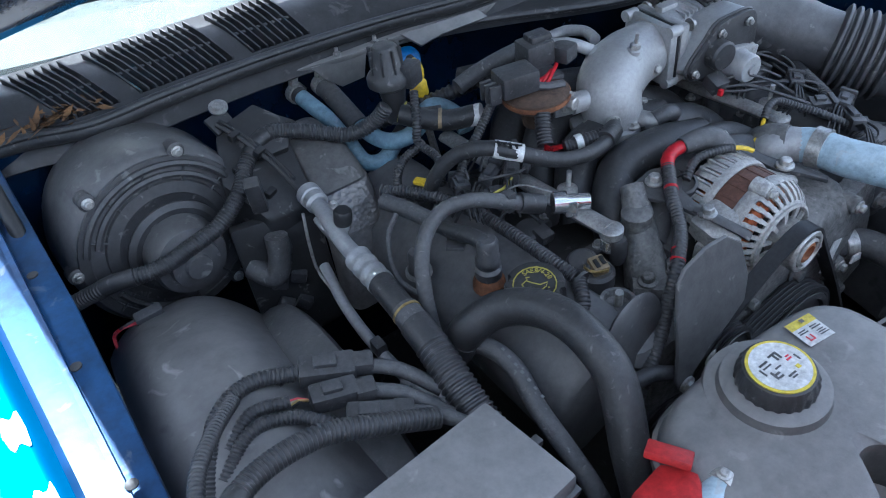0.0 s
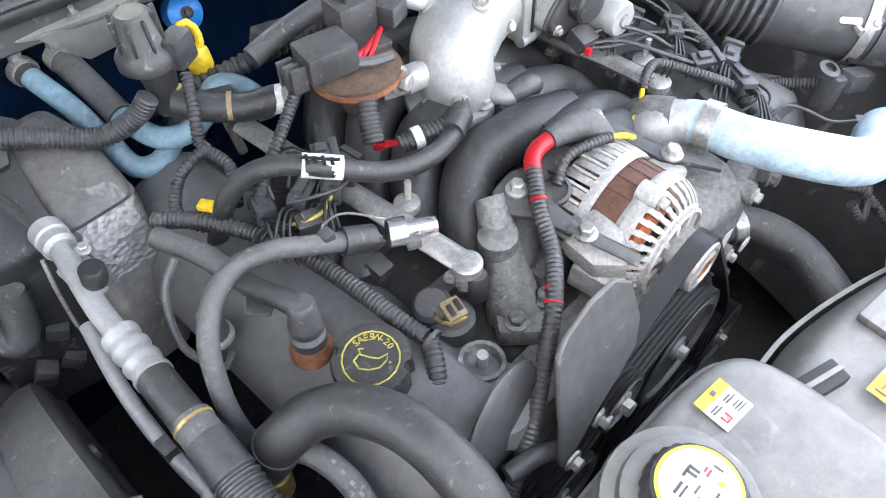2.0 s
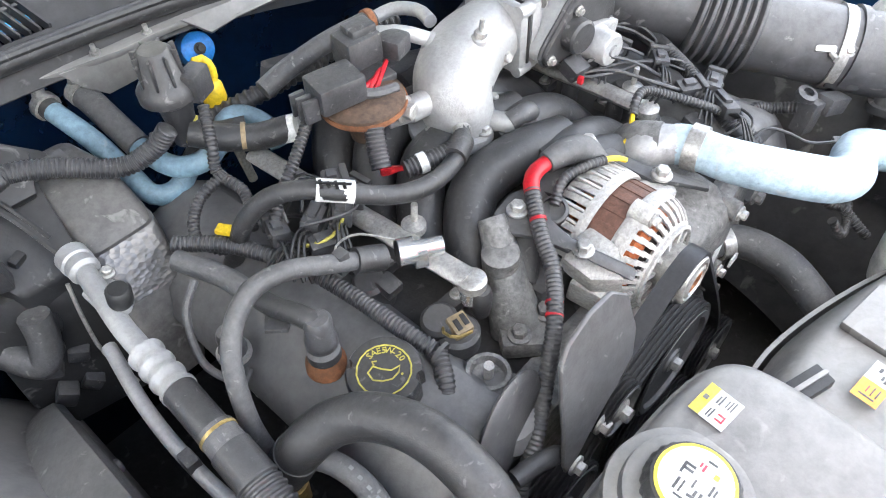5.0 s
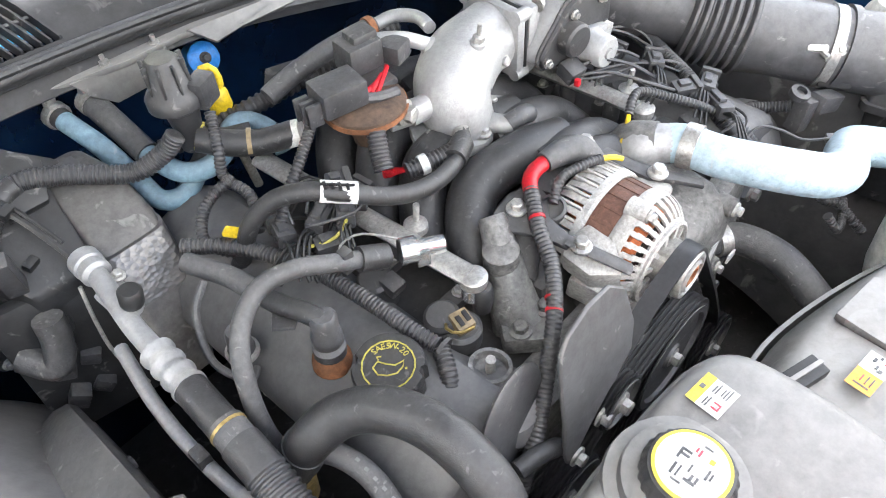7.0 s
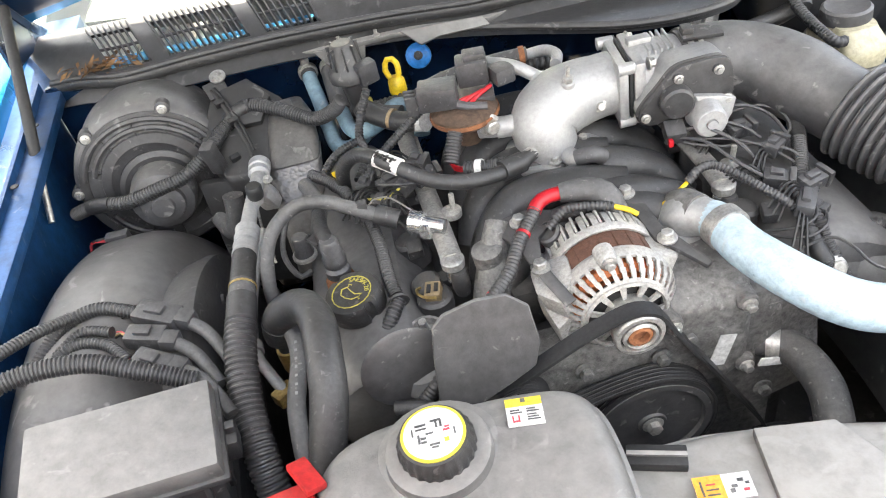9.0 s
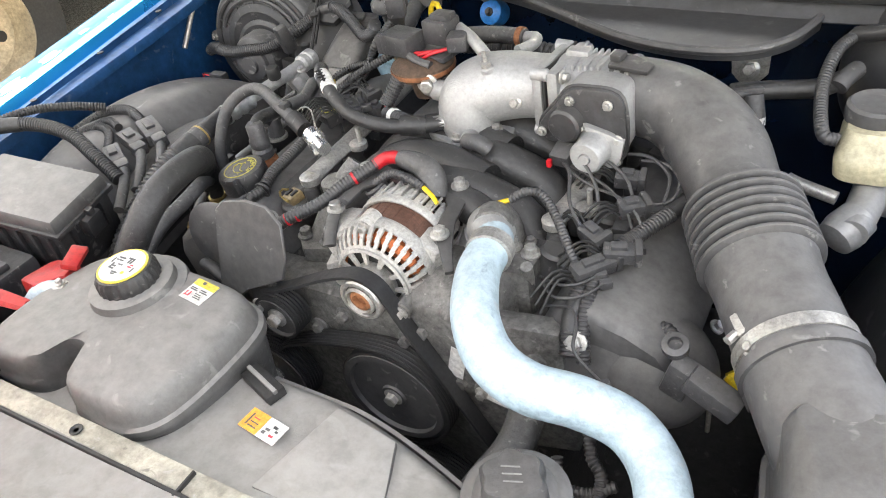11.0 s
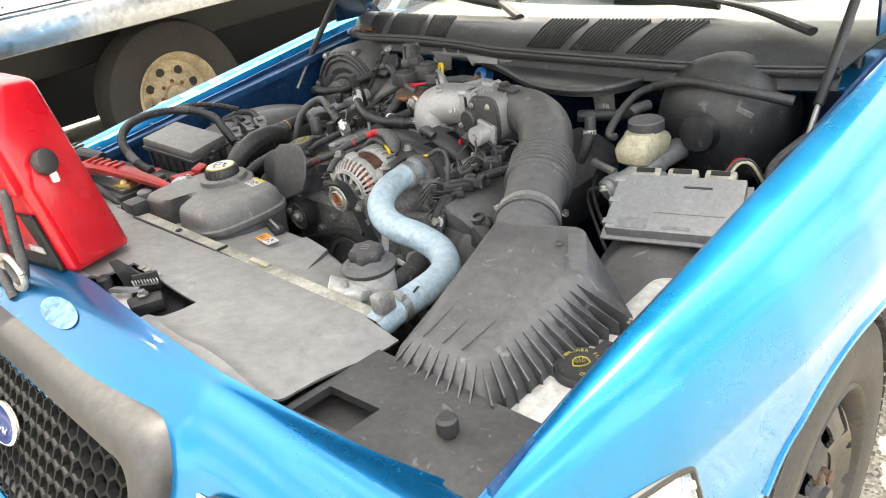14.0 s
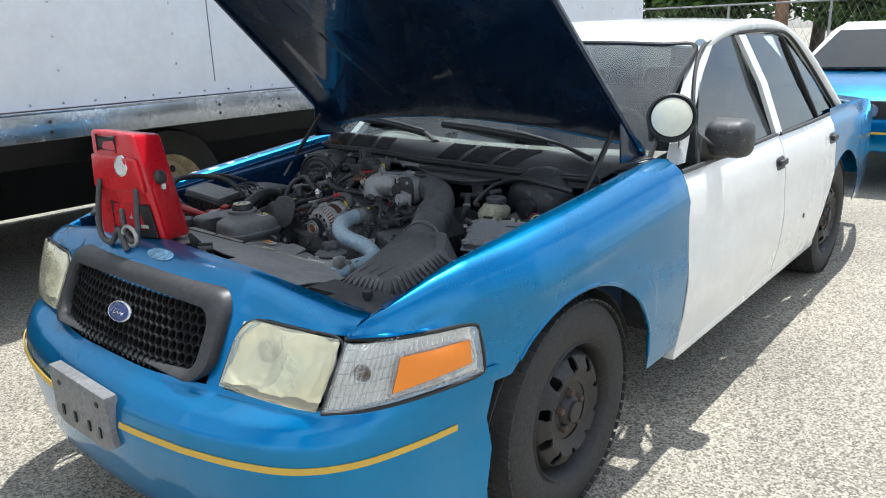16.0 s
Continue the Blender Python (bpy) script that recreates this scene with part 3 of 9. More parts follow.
# corner lamps and headlamps
for sgn in (-1, 1):
    lamp = part("headlamp", grid(lambda u, v: nose(sgn * (3.0 + .30 * max(0, v - .62) ** 2 / .144 * (1 - u) + 1.93 * u), 0.646 + (.798 - .646) * v - 0.010 * u * (1 - v), 0.014 + 0.012 * math.sin(math.pi * u) ** 0.5 * math.sin(math.pi * v) ** 0.5), 26, 14, 0.004), LENS, car, "hazy yellowed headlamp lens")

    def bowl(u, v):
        d_ = min(((u - uc) / .30) ** 2 + ((v - .5) / .55) ** 2 for uc in (.27, .75))
        return nose(sgn * (3.03 + 1.9 * u), .652 + .134 * v, .004 - .040 * max(0, 1 - d_) ** .6 + .003 * abs(math.sin(26 * u)) * (d_ < 1))
    part("reflector", grid(bowl, 60, 30, 0.002), SILVER, lamp)
    part("bezel", tube([nose(sgn * s_, z_, 0.008) for s_, z_ in ((3.0, .65), (3.5, .646), (4.2, .642), (4.95, .638), (4.97, .70), (4.97, .790), (4.2, .799), (3.6, .799), (3.36, .797), (3.16, .785), (3.04, .765), (2.98, .72), (2.97, .65))], .0032, 8), INK, lamp)
    bulb = nose(sgn * 3.55, .72, -0.03)
    part("bulb_cone", lathe(bulb, (0, -1, 0.1), [(.03, 0), (.028, .006), (.012, .012), (0, .018)], 20), STEEL, lamp)
    corner = part("corner_lamp", grid(lambda u, v: nose(sgn * (5.02 + 2.96 * u), 0.632 + (.790 - .038 * u - .632) * v, 0.012 + 0.004 * math.sin(math.pi * v)), 40, 12, 0.004), CLEAR, car, "clear ribbed corner lamp with an amber side marker")
    part("amber_marker", grid(lambda u, v: nose(sgn * (6.25 + 1.45 * u), 0.657 + .012 * u + (.080 - .022 * u) * v, 0.020 + 0.004 * math.sin(math.pi * u) * math.sin(math.pi * v)), 24, 8, 0.004), AMBER, corner, "orange side marker lens")
    part("marker_rim", tube([nose(sgn * s, z, 0.017) for s, z in ((6.2, .652), (6.2, .70), (6.27, .740), (6.9, .738), (7.6, .730), (7.76, .70), (7.72, .668), (7.0, .656), (6.2, .652))], 0.004, 8), CLEAR, corner)
    rib = bmesh.new()
    for k in range(26):
        s = 5.1 + 2.85 * k / 25
        for z0, z1 in ((.637, .65), (.752 - .012 * k / 25 - .006, .785 - .036 * k / 25 - .006)) if s > 6.2 else ((.637, .785),):
            tube([nose(sgn * s, z0, .017), nose(sgn * s, z1, .017)], 0.0028, 5, bm=rib, step=.05)
    for k in range(6):
        z = .645 + .026 * k
        tube([nose(sgn * s, z, .0165) for s in (5.08, 5.4, 5.8, 6.15)], 0.0022, 5, bm=rib, step=.03)
    part("lens_ribs", rib, CLEAR, corner).visible_shadow = False
    lamp.visible_shadow = corner.visible_shadow = False
    part("reflector", grid(lambda u, v: nose(sgn * (5.1 + 2.8 * u), 0.64 + (.142 - .03 * u) * v, 0.002), 22, 6, 0.002), SILVER, corner)
    part("bulb", lathe(nose(sgn * 5.55, .715, 0.004), (sgn * .5, -.85, 0), [(.022, 0), (.018, .006), (.008, .009), (0, .012)], 16), IRON, corner)
    part("bezel", tube([nose(sgn * s, z, 0.008) for s, z in ((5.0, .63), (6, .627), (7, .625), (7.9, .627), (8.05, .65), (8.05, .73), (7.9, .755), (7, .768), (6, .782), (5.0, .795))], 0.0055, 8), INK, corner)

# grille
grille = part("grille", bmesh.new(), PLASTIC, car, "black honeycomb grille in a thick satin surround")


def face(x, z, out=0.0):
    """The front's surface by x and z."""
    s = float(np.interp(abs(x), [0, .2, .38, .448], [0, 1, 2, 3])) * (1 if x >= 0 else -1)
    p = nose(s, min(z, .80), 0)
    y = p.y - out
    if z > .80:
        y += (z - .80) * 0.50
    return Vector((x, y, z))


outer, inner = rrect(0, .743, .815, .206, .06, 8), rrect(0, .728, .715, .142, .045, 8)
rings = []
for k, (o, f) in enumerate(((-.02, 0.0), (.016, 0.0), (.028, 0.12), (.031, 0.4), (.026, .85), (.012, 1.0), (-.02, 1.0))):
    rings.append([face(a[0] + (b[0] - a[0]) * f, a[1] + (b[1] - a[1]) * f, o) for a, b in zip(outer, inner)])
fr = bmesh.new()
vr = [[fr.verts.new(p) for p in r] for r in rings]
for a, b in zip(vr, vr[1:]):
    for j in range(len(a)):
        fr.faces.new((a[j], a[(j + 1) % len(a)], b[(j + 1) % len(a)], b[j]))
SATIN = mat("satin black surround", (0.022, 0.022, 0.024), 0.42, var=0.2, scale=10, dust=0.12, bump=0.08)
part("surround", fr, SATIN, grille, "satin black grille surround")
hexb = bmesh.new()
cw = 0.0265
for row in range(-4, 5):
    for colk in range(-15, 16):
        cx = (colk + (0.5 if row % 2 else 0)) * cw
        cz = .722 + row * cw * 0.86
        if abs(cx) > .352 or abs(cz - .722) > .08:
            continue
        vo, vi, vb = [], [], []
        for k in range(6):
            a = radians(60 * k + 30)
            R = cw / math.sqrt(3)
            for lst, f, d in ((vo, 1.0, 0.002), (vi, .84, 0.002), (vb, .82, -0.010)):
                lst.append(hexb.verts.new(face(cx + R * f * math.cos(a), cz + R * f * math.sin(a), d)))
        for k in range(6):
            q = (k + 1) % 6
            hexb.faces.new((vo[k], vo[q], vi[q], vi[k]))
            hexb.faces.new((vi[k], vi[q], vb[q], vb[k]))
part("honeycomb", hexb, mat("matt black grille mesh", (0.012, 0.012, 0.012), 0.7, var=0.2, scale=20, spec=0.2), grille, smooth=20)
# near-black sheet: the shade behind the mesh is put into its colour
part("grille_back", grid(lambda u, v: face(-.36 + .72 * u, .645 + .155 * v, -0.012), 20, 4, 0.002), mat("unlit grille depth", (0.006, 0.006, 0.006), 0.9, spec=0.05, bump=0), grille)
ec = face(0, .737, .010)
emb = part("emblem", lathe(ec, (0, -1, .42), [(.058, -.004), (.060, .004), (.054, .009), (.052, .006)], 40, sx=1.0), CHROME, grille, "blue oval badge with a chrome rim")
BADGE = mat("dark blue enamel", (0.01, 0.03, 0.14), 0.2, var=0.1, scale=20, coat=0.6, bump=0)
part("badge_face", lathe(ec, (0, -1, .42), [(.0525, .004), (.0525, .0075), (0, .009)], 40), BADGE, emb)
script = tube([ec + Vector((x, -.0125 - .42 * z * .0 + .35 * z, z)) for x, z in ((-.034, -.004), (-.026, .014), (-.014, .012), (-.020, -.01), (-.006, -.006), (0, .006), (.006, -.006), (.016, .006), (.022, -.006), (.033, .012), (.026, -.008))], 0.0016, 6, step=.002)
part("scroll", script, CHROME, emb, "curled chrome stroke")
# oval: squeeze the badge in height
for o in (emb, *emb.children):
    for v in o.data.vertices:
        d = v.co - ec
        v.co = ec + Vector((d.x, d.y * .62, d.z * .44))

# plate bracket on the bumper
pl = part("plate_bracket", slab([(-.155, -1.03, .595), (.16, -1.03, .585), (.165, -1.025, .445), (.12, -1.03, .425), (-.12, -1.03, .43), (-.16, -1.028, .45)], .02, .004, down=(0, .035, 0)), GREYPL, car, "grey plastic plate bracket without a plate")
for sx in (-.1, -.03, .05, .11):
    part("slot", box((sx, -1.0315, .475), (.012, .004, .03), .001), INK, pl)
for sx in (-.1, .115):
    part("hole", lathe((sx, -1.0305, .555), (0, -1, 0), [(.008, 0), (.008, .002), (.004, .001)], 12), INK, pl)

# doors, quarter, roof
SIDE_Z = [.25, .30, .45, .58, .66, .80, .90, .955]
SIDE_X = [.905, .93, .958, .968, .962, .955, .935, .905]


def side_x(z, y):
    k = 0.0 if y < 3.1 else (y - 3.1) ** 2 * 0.105
    return float(np.interp(z, SIDE_Z, SIDE_X)) - k


def wavy(u0, u1, z0, z1, side, arch=None):
    def fn(u, v):
        y = u0 + (u1 - u0) * u
        lo = z0
        if arch and abs(y - arch) < .415:
            lo = max(z0, .315 + math.sqrt(.415 ** 2 - (y - arch) ** 2))
        z = lo + (z1 - .11 * max(0, y - 3.0) ** 2 / 1.77 - lo) * v
        return Vector((side * side_x(z, y), y, z))
    return fn


for side in (1, -1):
    for y0, y1, lab in ((.662, 1.752, "white painted front door"), (1.76, 2.66, "white painted rear door")):
        d = part("door", grid(wavy(y0, y1, .30, .955, side, 2.913 if y1 > 2 else None), 50, 18, 0.004), WHITE, car, lab)
        hy = 1.695 if y0 < 1 else 2.60
        part("handle_recess", slab([Vector((side * (side_x(z, y) + .002), y, z)) for y, z in [(hy + a, .838 + b) for a, b in rrect(0, 0, .125, .056, .025, 4)]], .003, .001), CONNECT, d)
        part("handle", box((side * .962, hy, .842), (.014, .095, .026), .006), PLASTIC, d, "black pull handle")
        part("belt_moulding", tube([(side * .912, y0 + .01, .955), (side * .912, (y0 + y1) / 2, .955), (side * .905, y1 - .01, .957)], .009, 8), PLASTIC, d)
        if y0 > 1 and side > 0:
            part("plug_hole", lathe((.963, 2.11, .516), (1, 0, 0), [(.012, 0), (.012, .003), (.006, .002)], 14), INK, d)
    part("sill", box((side * .90, 1.6, .285), (.05, 1.85, .06), .015), WHITE, car)
    q = part("quarter_panel", grid(wavy(2.668, 4.33, .36, .985, side, 2.913), 70, 18, 0.004), BLUE, car, "metallic blue rear quarter panel")
    part("tail_lamp", box((side * .66, 4.31, .78), (.16, .05, .14), .02), REDCL, q)
part("rear_bumper", grid(lambda u, v: Vector((-.80 + 1.60 * u, 4.31 + .06 * math.cos((u - .5) * 2.6), .36 + .31 * v)), 30, 6, .01), BLUE, car)
part("trunk_lid", grid(lambda u, v: Vector(((2 * u - 1) * (side_x(.97, 3.05 + 1.27 * v) - .004), 3.05 + 1.27 * v, .985 - .11 * (.05 + 1.27 * v) ** 2 / 1.77 + .05 * math.sin(math.pi * u) ** .8)), 24, 16, .004), BLUE, car)
part("rear_panel", grid(lambda u, v: Vector((-.74 + 1.48 * u, 4.315 + .01 * math.cos(u * 3), .62 + .26 * v)), 10, 6, .004), BLUE, car)

ROOF = [(.72, 1.27, 1.352), (.70, 1.45, 1.41), (.69, 1.75, 1.445), (.68, 2.1, 1.45), (.68, 2.4, 1.43), (.69, 2.62, 1.385)]


def roof_fn(u, v):
    p = cat(ROOF, v * 5)
    k = 2 * u - 1
    return Vector((p[0] * k, p[1] - .10 * (1 - k * k) * (1 - v) + .08 * (1 - k * k) * v, p[2] + .028 * (1 - abs(k) ** 2.6)))


roof = part("roof", grid(roof_fn, 30, 30, .012), WHITE, car, "white painted roof")
for side in (1, -1):
    # pillars and window surround
    part("a_pillar", loft([[Vector((side * (x + a), y + b, z)) for a, b in ((-.02, -.025), (.025, -.02), (.028, .035), (-.015, .035))] for x, y, z in ((.83, .80, .96), (.79, .95, 1.10), (.75, 1.12, 1.25), (.715, 1.30, 1.362))]), WHITE, car)
    part("roof_rail", tube([(side * .715, 1.28, 1.355), (side * .712, 1.5, 1.405), (side * .705, 1.8, 1.428), (side * .70, 2.15, 1.425), (side * .71, 2.42, 1.385), (side * .76, 2.66, 1.26), (side * .84, 2.88, 1.05), (side * .87, 2.95, .975)], .030, 10), WHITE, car)
    part("c_pillar", slab([(side * .70, 2.45, 1.385), (side * .70, 2.62, 1.38), (side * .80, 3.15, 1.0), (side * .87, 2.98, .97), (side * .79, 2.70, 1.2)], .02, .004), WHITE, car)
    part("b_pillar", loft([[Vector((side * (x + a), y + b, z)) for a, b in ((-.012, -.045), (.008, -.045), (.008, .04), (-.012, .04))] for x, y, z in ((.905, 1.765, .955), (.83, 1.73, 1.18), (.73, 1.69, 1.39))]), WHITE, car)
    w1 = part("front_window", slab([(side * .893, .86, .955), (side * .893, 1.715, .955), (side * .72, 1.645, 1.385), (side * .725, 1.42, 1.385), (side * .738, 1.22, 1.34)], .004, 0), GLASS, car)
    w2 = part("rear_window", slab([(side * .893, 1.81, .955), (side * .89, 2.44, .96), (side * .735, 2.24, 1.37), (side * .72, 2.1, 1.39), (side * .722, 1.735, 1.39)], .004, 0), GLASS, car)
    w3 = part("quarter_window", slab([(side * .89, 2.475, .962), (side * .885, 2.80, .975), (side * .79, 2.57, 1.21), (side * .735, 2.35, 1.365), (side * .735, 2.275, 1.37)], .004, 0), GLASS, car)
    part("window_seal", tube([(side * .905, .84, .957), (side * .87, .90, 1.04), (side * .80, 1.02, 1.19), (side * .745, 1.2, 1.335), (side * .732, 1.42, 1.388), (side * .725, 1.66, 1.40), (side * .728, 2.1, 1.40), (side * .745, 2.35, 1.375), (side * .80, 2.58, 1.22), (side * .895, 2.82, .975)], .008, 6), INK, car)
    part("window_divider", tube([(side * .895, 2.455, .96), (side * .80, 2.33, 1.22), (side * .738, 2.258, 1.372)], .009, 6), INK, car)
part("rear_screen", slab([(-.66, 2.60, 1.385), (.66, 2.60, 1.385), (.76, 3.07, 1.0), (-.76, 3.07, 1.0)], .005, 0), GLASS, car)


def ws_fn(u, v):
    k = 2 * u - 1
    a = Vector((.80 * k, 0.665 - .10 * (1 - k * k), .995 + .012 * (1 - k * k)))
    b = Vector((.70 * k, 1.265 - .10 * (1 - k * k), 1.352 + .028 * (1 - abs(k) ** 2.6)))
    p = a.lerp(b, v)
    p += Vector((0, -.02, .02)) * math.sin(math.pi * v)
    return p


ws = part("windscreen", grid(ws_fn, 30, 16, .005), WSGLASS, car, "greenish windscreen reflecting the sky over a grey dashboard")
ws.visible_shadow = False
part("screen_seal", tube([ws_fn(0, v) for v in (0, .3, .6, 1)] + [ws_fn(u, 1.0) for u in (.1, .3, .5, .7, .9)] + [ws_fn(1, v) for v in (1, .6, .3, 0)], .010, 6), INK, ws)
# cabin
part("dashboard", grid(lambda u, v: Vector((-.74 + 1.48 * u, .80 - .14 * (1 - (2 * u - 1) ** 2) + .40 * v, .955 + .025 * math.sin(math.pi * v) - .04 * v * v)), 20, 8, .03), mat("grey dashboard", (0.13, 0.13, 0.12), 0.7, var=0.12, scale=8, bump=0.2), car)
part("cabin_floor", box((0, 1.9, .34), (1.7, 2.3, .05), .01), DARK, car)
CLOTH = mat("grey seat cloth", (0.12, 0.12, 0.125), 0.9, var=0.2, scale=40, bump=0.3)
for sx in (-.38, .38):
    part("seat", box((sx, 1.72, .62), (.52, .5, .2), .06), CLOTH, car)
    part("seat_back", box((sx, 2.0, .93), (.5, .16, .62), .06, (-14, 0, 0)), CLOTH, car)
    part("head_rest", box((sx, 2.09, 1.27), (.26, .1, .16), .04), CLOTH, car)
part("rear_bench", box((0, 2.75, .66), (1.4, .5, .24), .06), CLOTH, car)
part("rear_bench_back", box((0, 2.98, .88), (1.4, .14, .5), .05, (-20, 0, 0)), CLOTH, car)
part("steering_wheel", tube([(.38 + .18 * math.cos(a), 1.18 + .07 * math.sin(a), .93 + .165 * math.sin(a)) for a in np.linspace(0, 6.283, 20)], .014, 8), PLASTIC, car)

# mirror and spot lamp
for side in (1, -1):
    mr = part("door_mirror", loft([[Vector((side * (.955 + a * .75), .985 + dy, 1.035 + b * .9)) for a, b in rrect(0, 0, w, h, min(w, h) * .35, 5)] for dy, w, h in ((-.075, .09, .07), (-.06, .17, .12), (-.02, .215, .15), (.03, .225, .158), (.045, .21, .145))]), PLASTIC, car, "black door mirror housing")
    part("mirror_arm", slab([(side * .88, .86, .97), (side * .90, 1.02, .965), (side * .96, 1.0, .985), (side * .95, .95, 1.0), (side * .87, .90, 1.07)], .03, .006), PLASTIC, mr)
    part("mirror_glass", box((side * .955, 1.034, 1.035), (.14, .003, .11), .02), CHROME, mr)
SPOTAX = Vector((.34, -.86, .37)).normalized()
sp = part("spot_lamp", lathe((.815, .80, 1.115), SPOTAX, [(0, -.075), (.03, -.072), (.062, -.05), (.080, -.015), (.085, .02), (.084, .032), (.078, .034)], 36), INK, car, "black spot lamp with a pale glass on the pillar")
part("lamp_rim", lathe((.815, .80, 1.115), SPOTAX, [(.085, .026), (.087, .034), (.080, .038), (.077, .034)], 36), INK, sp)
part("lamp_glass", lathe((.815, .80, 1.115), SPOTAX, [(.079, .030), (.06, .038), (.03, .042), (0, .043)], 36), mat("pale frosted lamp glass", (0.72, 0.69, 0.54), 0.25, var=0.04, scale=6, coat=0.6, bump=0.0, stain=0.04), sp)
part("lamp_stem", tube([(.83, .84, 1.08), (.835, .845, 1.03), (.84, .83, .97)], .010, 8), CHROME, sp)


# wheels
def wheel(x, y, side, tyre_r=.345):
    w = part("wheel", bmesh.new(), TYRE, car)
    ax = (side, 0, 0)
    c = Vector((x, y, tyre_r - .004))
    hw = .115
    prof = [(.205, -hw + .012), (.235, -hw + .002), (.285, -hw), (.322, -hw + .012), (.338, -hw + .03), (.344, -.05), (.345, 0), (.344, .05), (.338, hw - .03), (.322, hw - .012), (.285, hw), (.255, hw - .001), (.235, hw - .004), (.212, hw - .014), (.205, hw - .02)]
    ty = part("tyre", lathe(c, ax, prof + prof[:1], 64, cap=False), TYRE, w, "worn black tyre")
    tr = bmesh.new()
    for k in range(64):
        a = 2 * math.pi * k / 64
        for lat, ww in ((-.085, .045), (-.03, .04), (.03, .04), (.085, .045)):
            a2 = a + (.03 if lat in (-.03, .085) else 0)
            r = .346 if abs(lat) < .05 else .3385
            box((c.x + side * lat, c.y + r * math.cos(a2), c.z + r * math.sin(a2)), (ww, .024, .006), 0, (math.degrees(a2) - 90, 0, 0), bm=tr)
    part("tread", tr, TYRE, w)
    rim = part("rim", lathe(c, ax, [(.212, hw - .03), (.216, hw - .012), (.211, hw - .006), (.205, hw - .012), (.198, hw - .05), (.188, hw - .075), (.182, hw - .06)], 48, cap=False), RIMBLK, w, "black steel wheel with ten oval vents")

    def disc(u, v):
        a = 2 * math.pi * u
        r = .09 + .098 * v
        h = float(np.interp(r, [.09, .105, .135, .165, .188], [hw - .03, hw - .026, hw - .012, hw - .03, hw - .07]))
        return c + Vector((side * h, r * math.cos(a), r * math.sin(a)))

    def solid(u, v):
        a = (u * 10) % 1 - .5
        r = .09 + .098 * v - .147
        return (a * 2 * math.pi / 10 * .147 / .017) ** 2 + (r / .021) ** 2 > 1
    part("rim_disc", grid(disc, 320, 22, .006, keep=solid), RIMBLK, rim)
    part("hub", lathe(c, ax, [(.094, hw - .04), (.092, hw - .028), (.05, hw - .03), (.046, hw - .02), (.034, hw - .012), (.032, hw - .002), (0, hw)], 32), RIMBLK, rim)
    part("drum", lathe(c, ax, [(.185, hw - .14), (.185, hw - .09), (.09, hw - .085), (.05, hw - .07)], 32), INK, rim)
    for k in range(5):
        a = 2 * math.pi * k / 5 + .3
        part("lug_nut", lathe(c + Vector((side * (hw - .03), .0575 * math.cos(a), .0575 * math.sin(a))), ax, [(.013, 0), (.011, .016), (.006, .02)], 6), IRON, rim)
    return w


for side in (1, -1):
    wheel(side * .795, 0.0, side)
    wheel(side * .80, 2.913, side)


# hood, propped open
HA = radians(43)
HPIV = Vector((0, .66, 1.005))


def hood_pt(x, d, h=0.0):
    """x across, d metres forward of the hinge along the hood, h above its skin."""
    return HPIV + Vector((x, -d * math.cos(HA) - h * math.sin(HA) * -1 * -1, d * math.sin(HA) + h * math.cos(HA)))


def hood_half(d):
    return float(np.interp(d, [0, .6, 1.2, 1.34], [.785, .755, .735, .72]))


def hood_skin(u, v):
    k = 2 * u - 1
    d0 = .10 * (1 - k * k)
    d = d0 + (1.345 - d0) * v
    w = hood_half(d)
    return hood_pt(w * k, d - .0 + .055 * (1 - abs(k) ** 2) * (1 if v > .9 else 0) * (v - .9) * 10, .03 + .022 * (1 - k * k) - .03 * max(0, v - .85) * 6)


hood = part("hood", grid(hood_skin, 30, 30, .003), BLUE, car, "metallic blue hood propped open with a dark underside")


def hood_under(u, v):
    k = 2 * u - 1
    d0 = .03 + .10 * (1 - k * k)
    d = d0 + (1.32 - d0) * v
    w = hood_half(d) - .012
    x = w * k
    rim = max(abs(k) ** 14, (2 * v - 1) ** 14)
    # stamped frame: raised border and ribs
    h = .0
    ax_, dd = abs(x), d - d0 + .03 * (1 - v)

    def ridge(t, c, s):
        return math.exp(-((t - c) / s) ** 8)
    r = max(ridge(ax_, .66, .09), ridge(dd, .11, .09), ridge(dd, 1.22, .09), ridge(abs(ax_ - .12 - .36 * dd / 1.3), 0, .05) * (1 if dd > .1 else 0), ridge(dd, .62, .05) * (1 if ax_ < .6 else 0))
    return hood_pt(x, d, .022 - .046 * r * (1 - rim) + .01 * rim)


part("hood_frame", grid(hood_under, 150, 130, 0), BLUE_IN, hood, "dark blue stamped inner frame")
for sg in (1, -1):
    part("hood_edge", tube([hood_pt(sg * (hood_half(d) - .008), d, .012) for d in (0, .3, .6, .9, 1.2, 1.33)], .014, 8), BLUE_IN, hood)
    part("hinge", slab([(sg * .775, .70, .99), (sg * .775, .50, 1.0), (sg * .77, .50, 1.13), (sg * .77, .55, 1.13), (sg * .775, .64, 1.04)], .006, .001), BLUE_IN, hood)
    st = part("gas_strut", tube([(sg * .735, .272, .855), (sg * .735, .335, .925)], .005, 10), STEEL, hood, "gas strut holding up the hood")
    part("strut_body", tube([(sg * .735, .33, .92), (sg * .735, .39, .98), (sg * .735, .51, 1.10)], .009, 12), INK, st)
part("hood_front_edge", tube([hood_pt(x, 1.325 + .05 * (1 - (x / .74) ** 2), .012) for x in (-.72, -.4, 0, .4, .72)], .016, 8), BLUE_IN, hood)

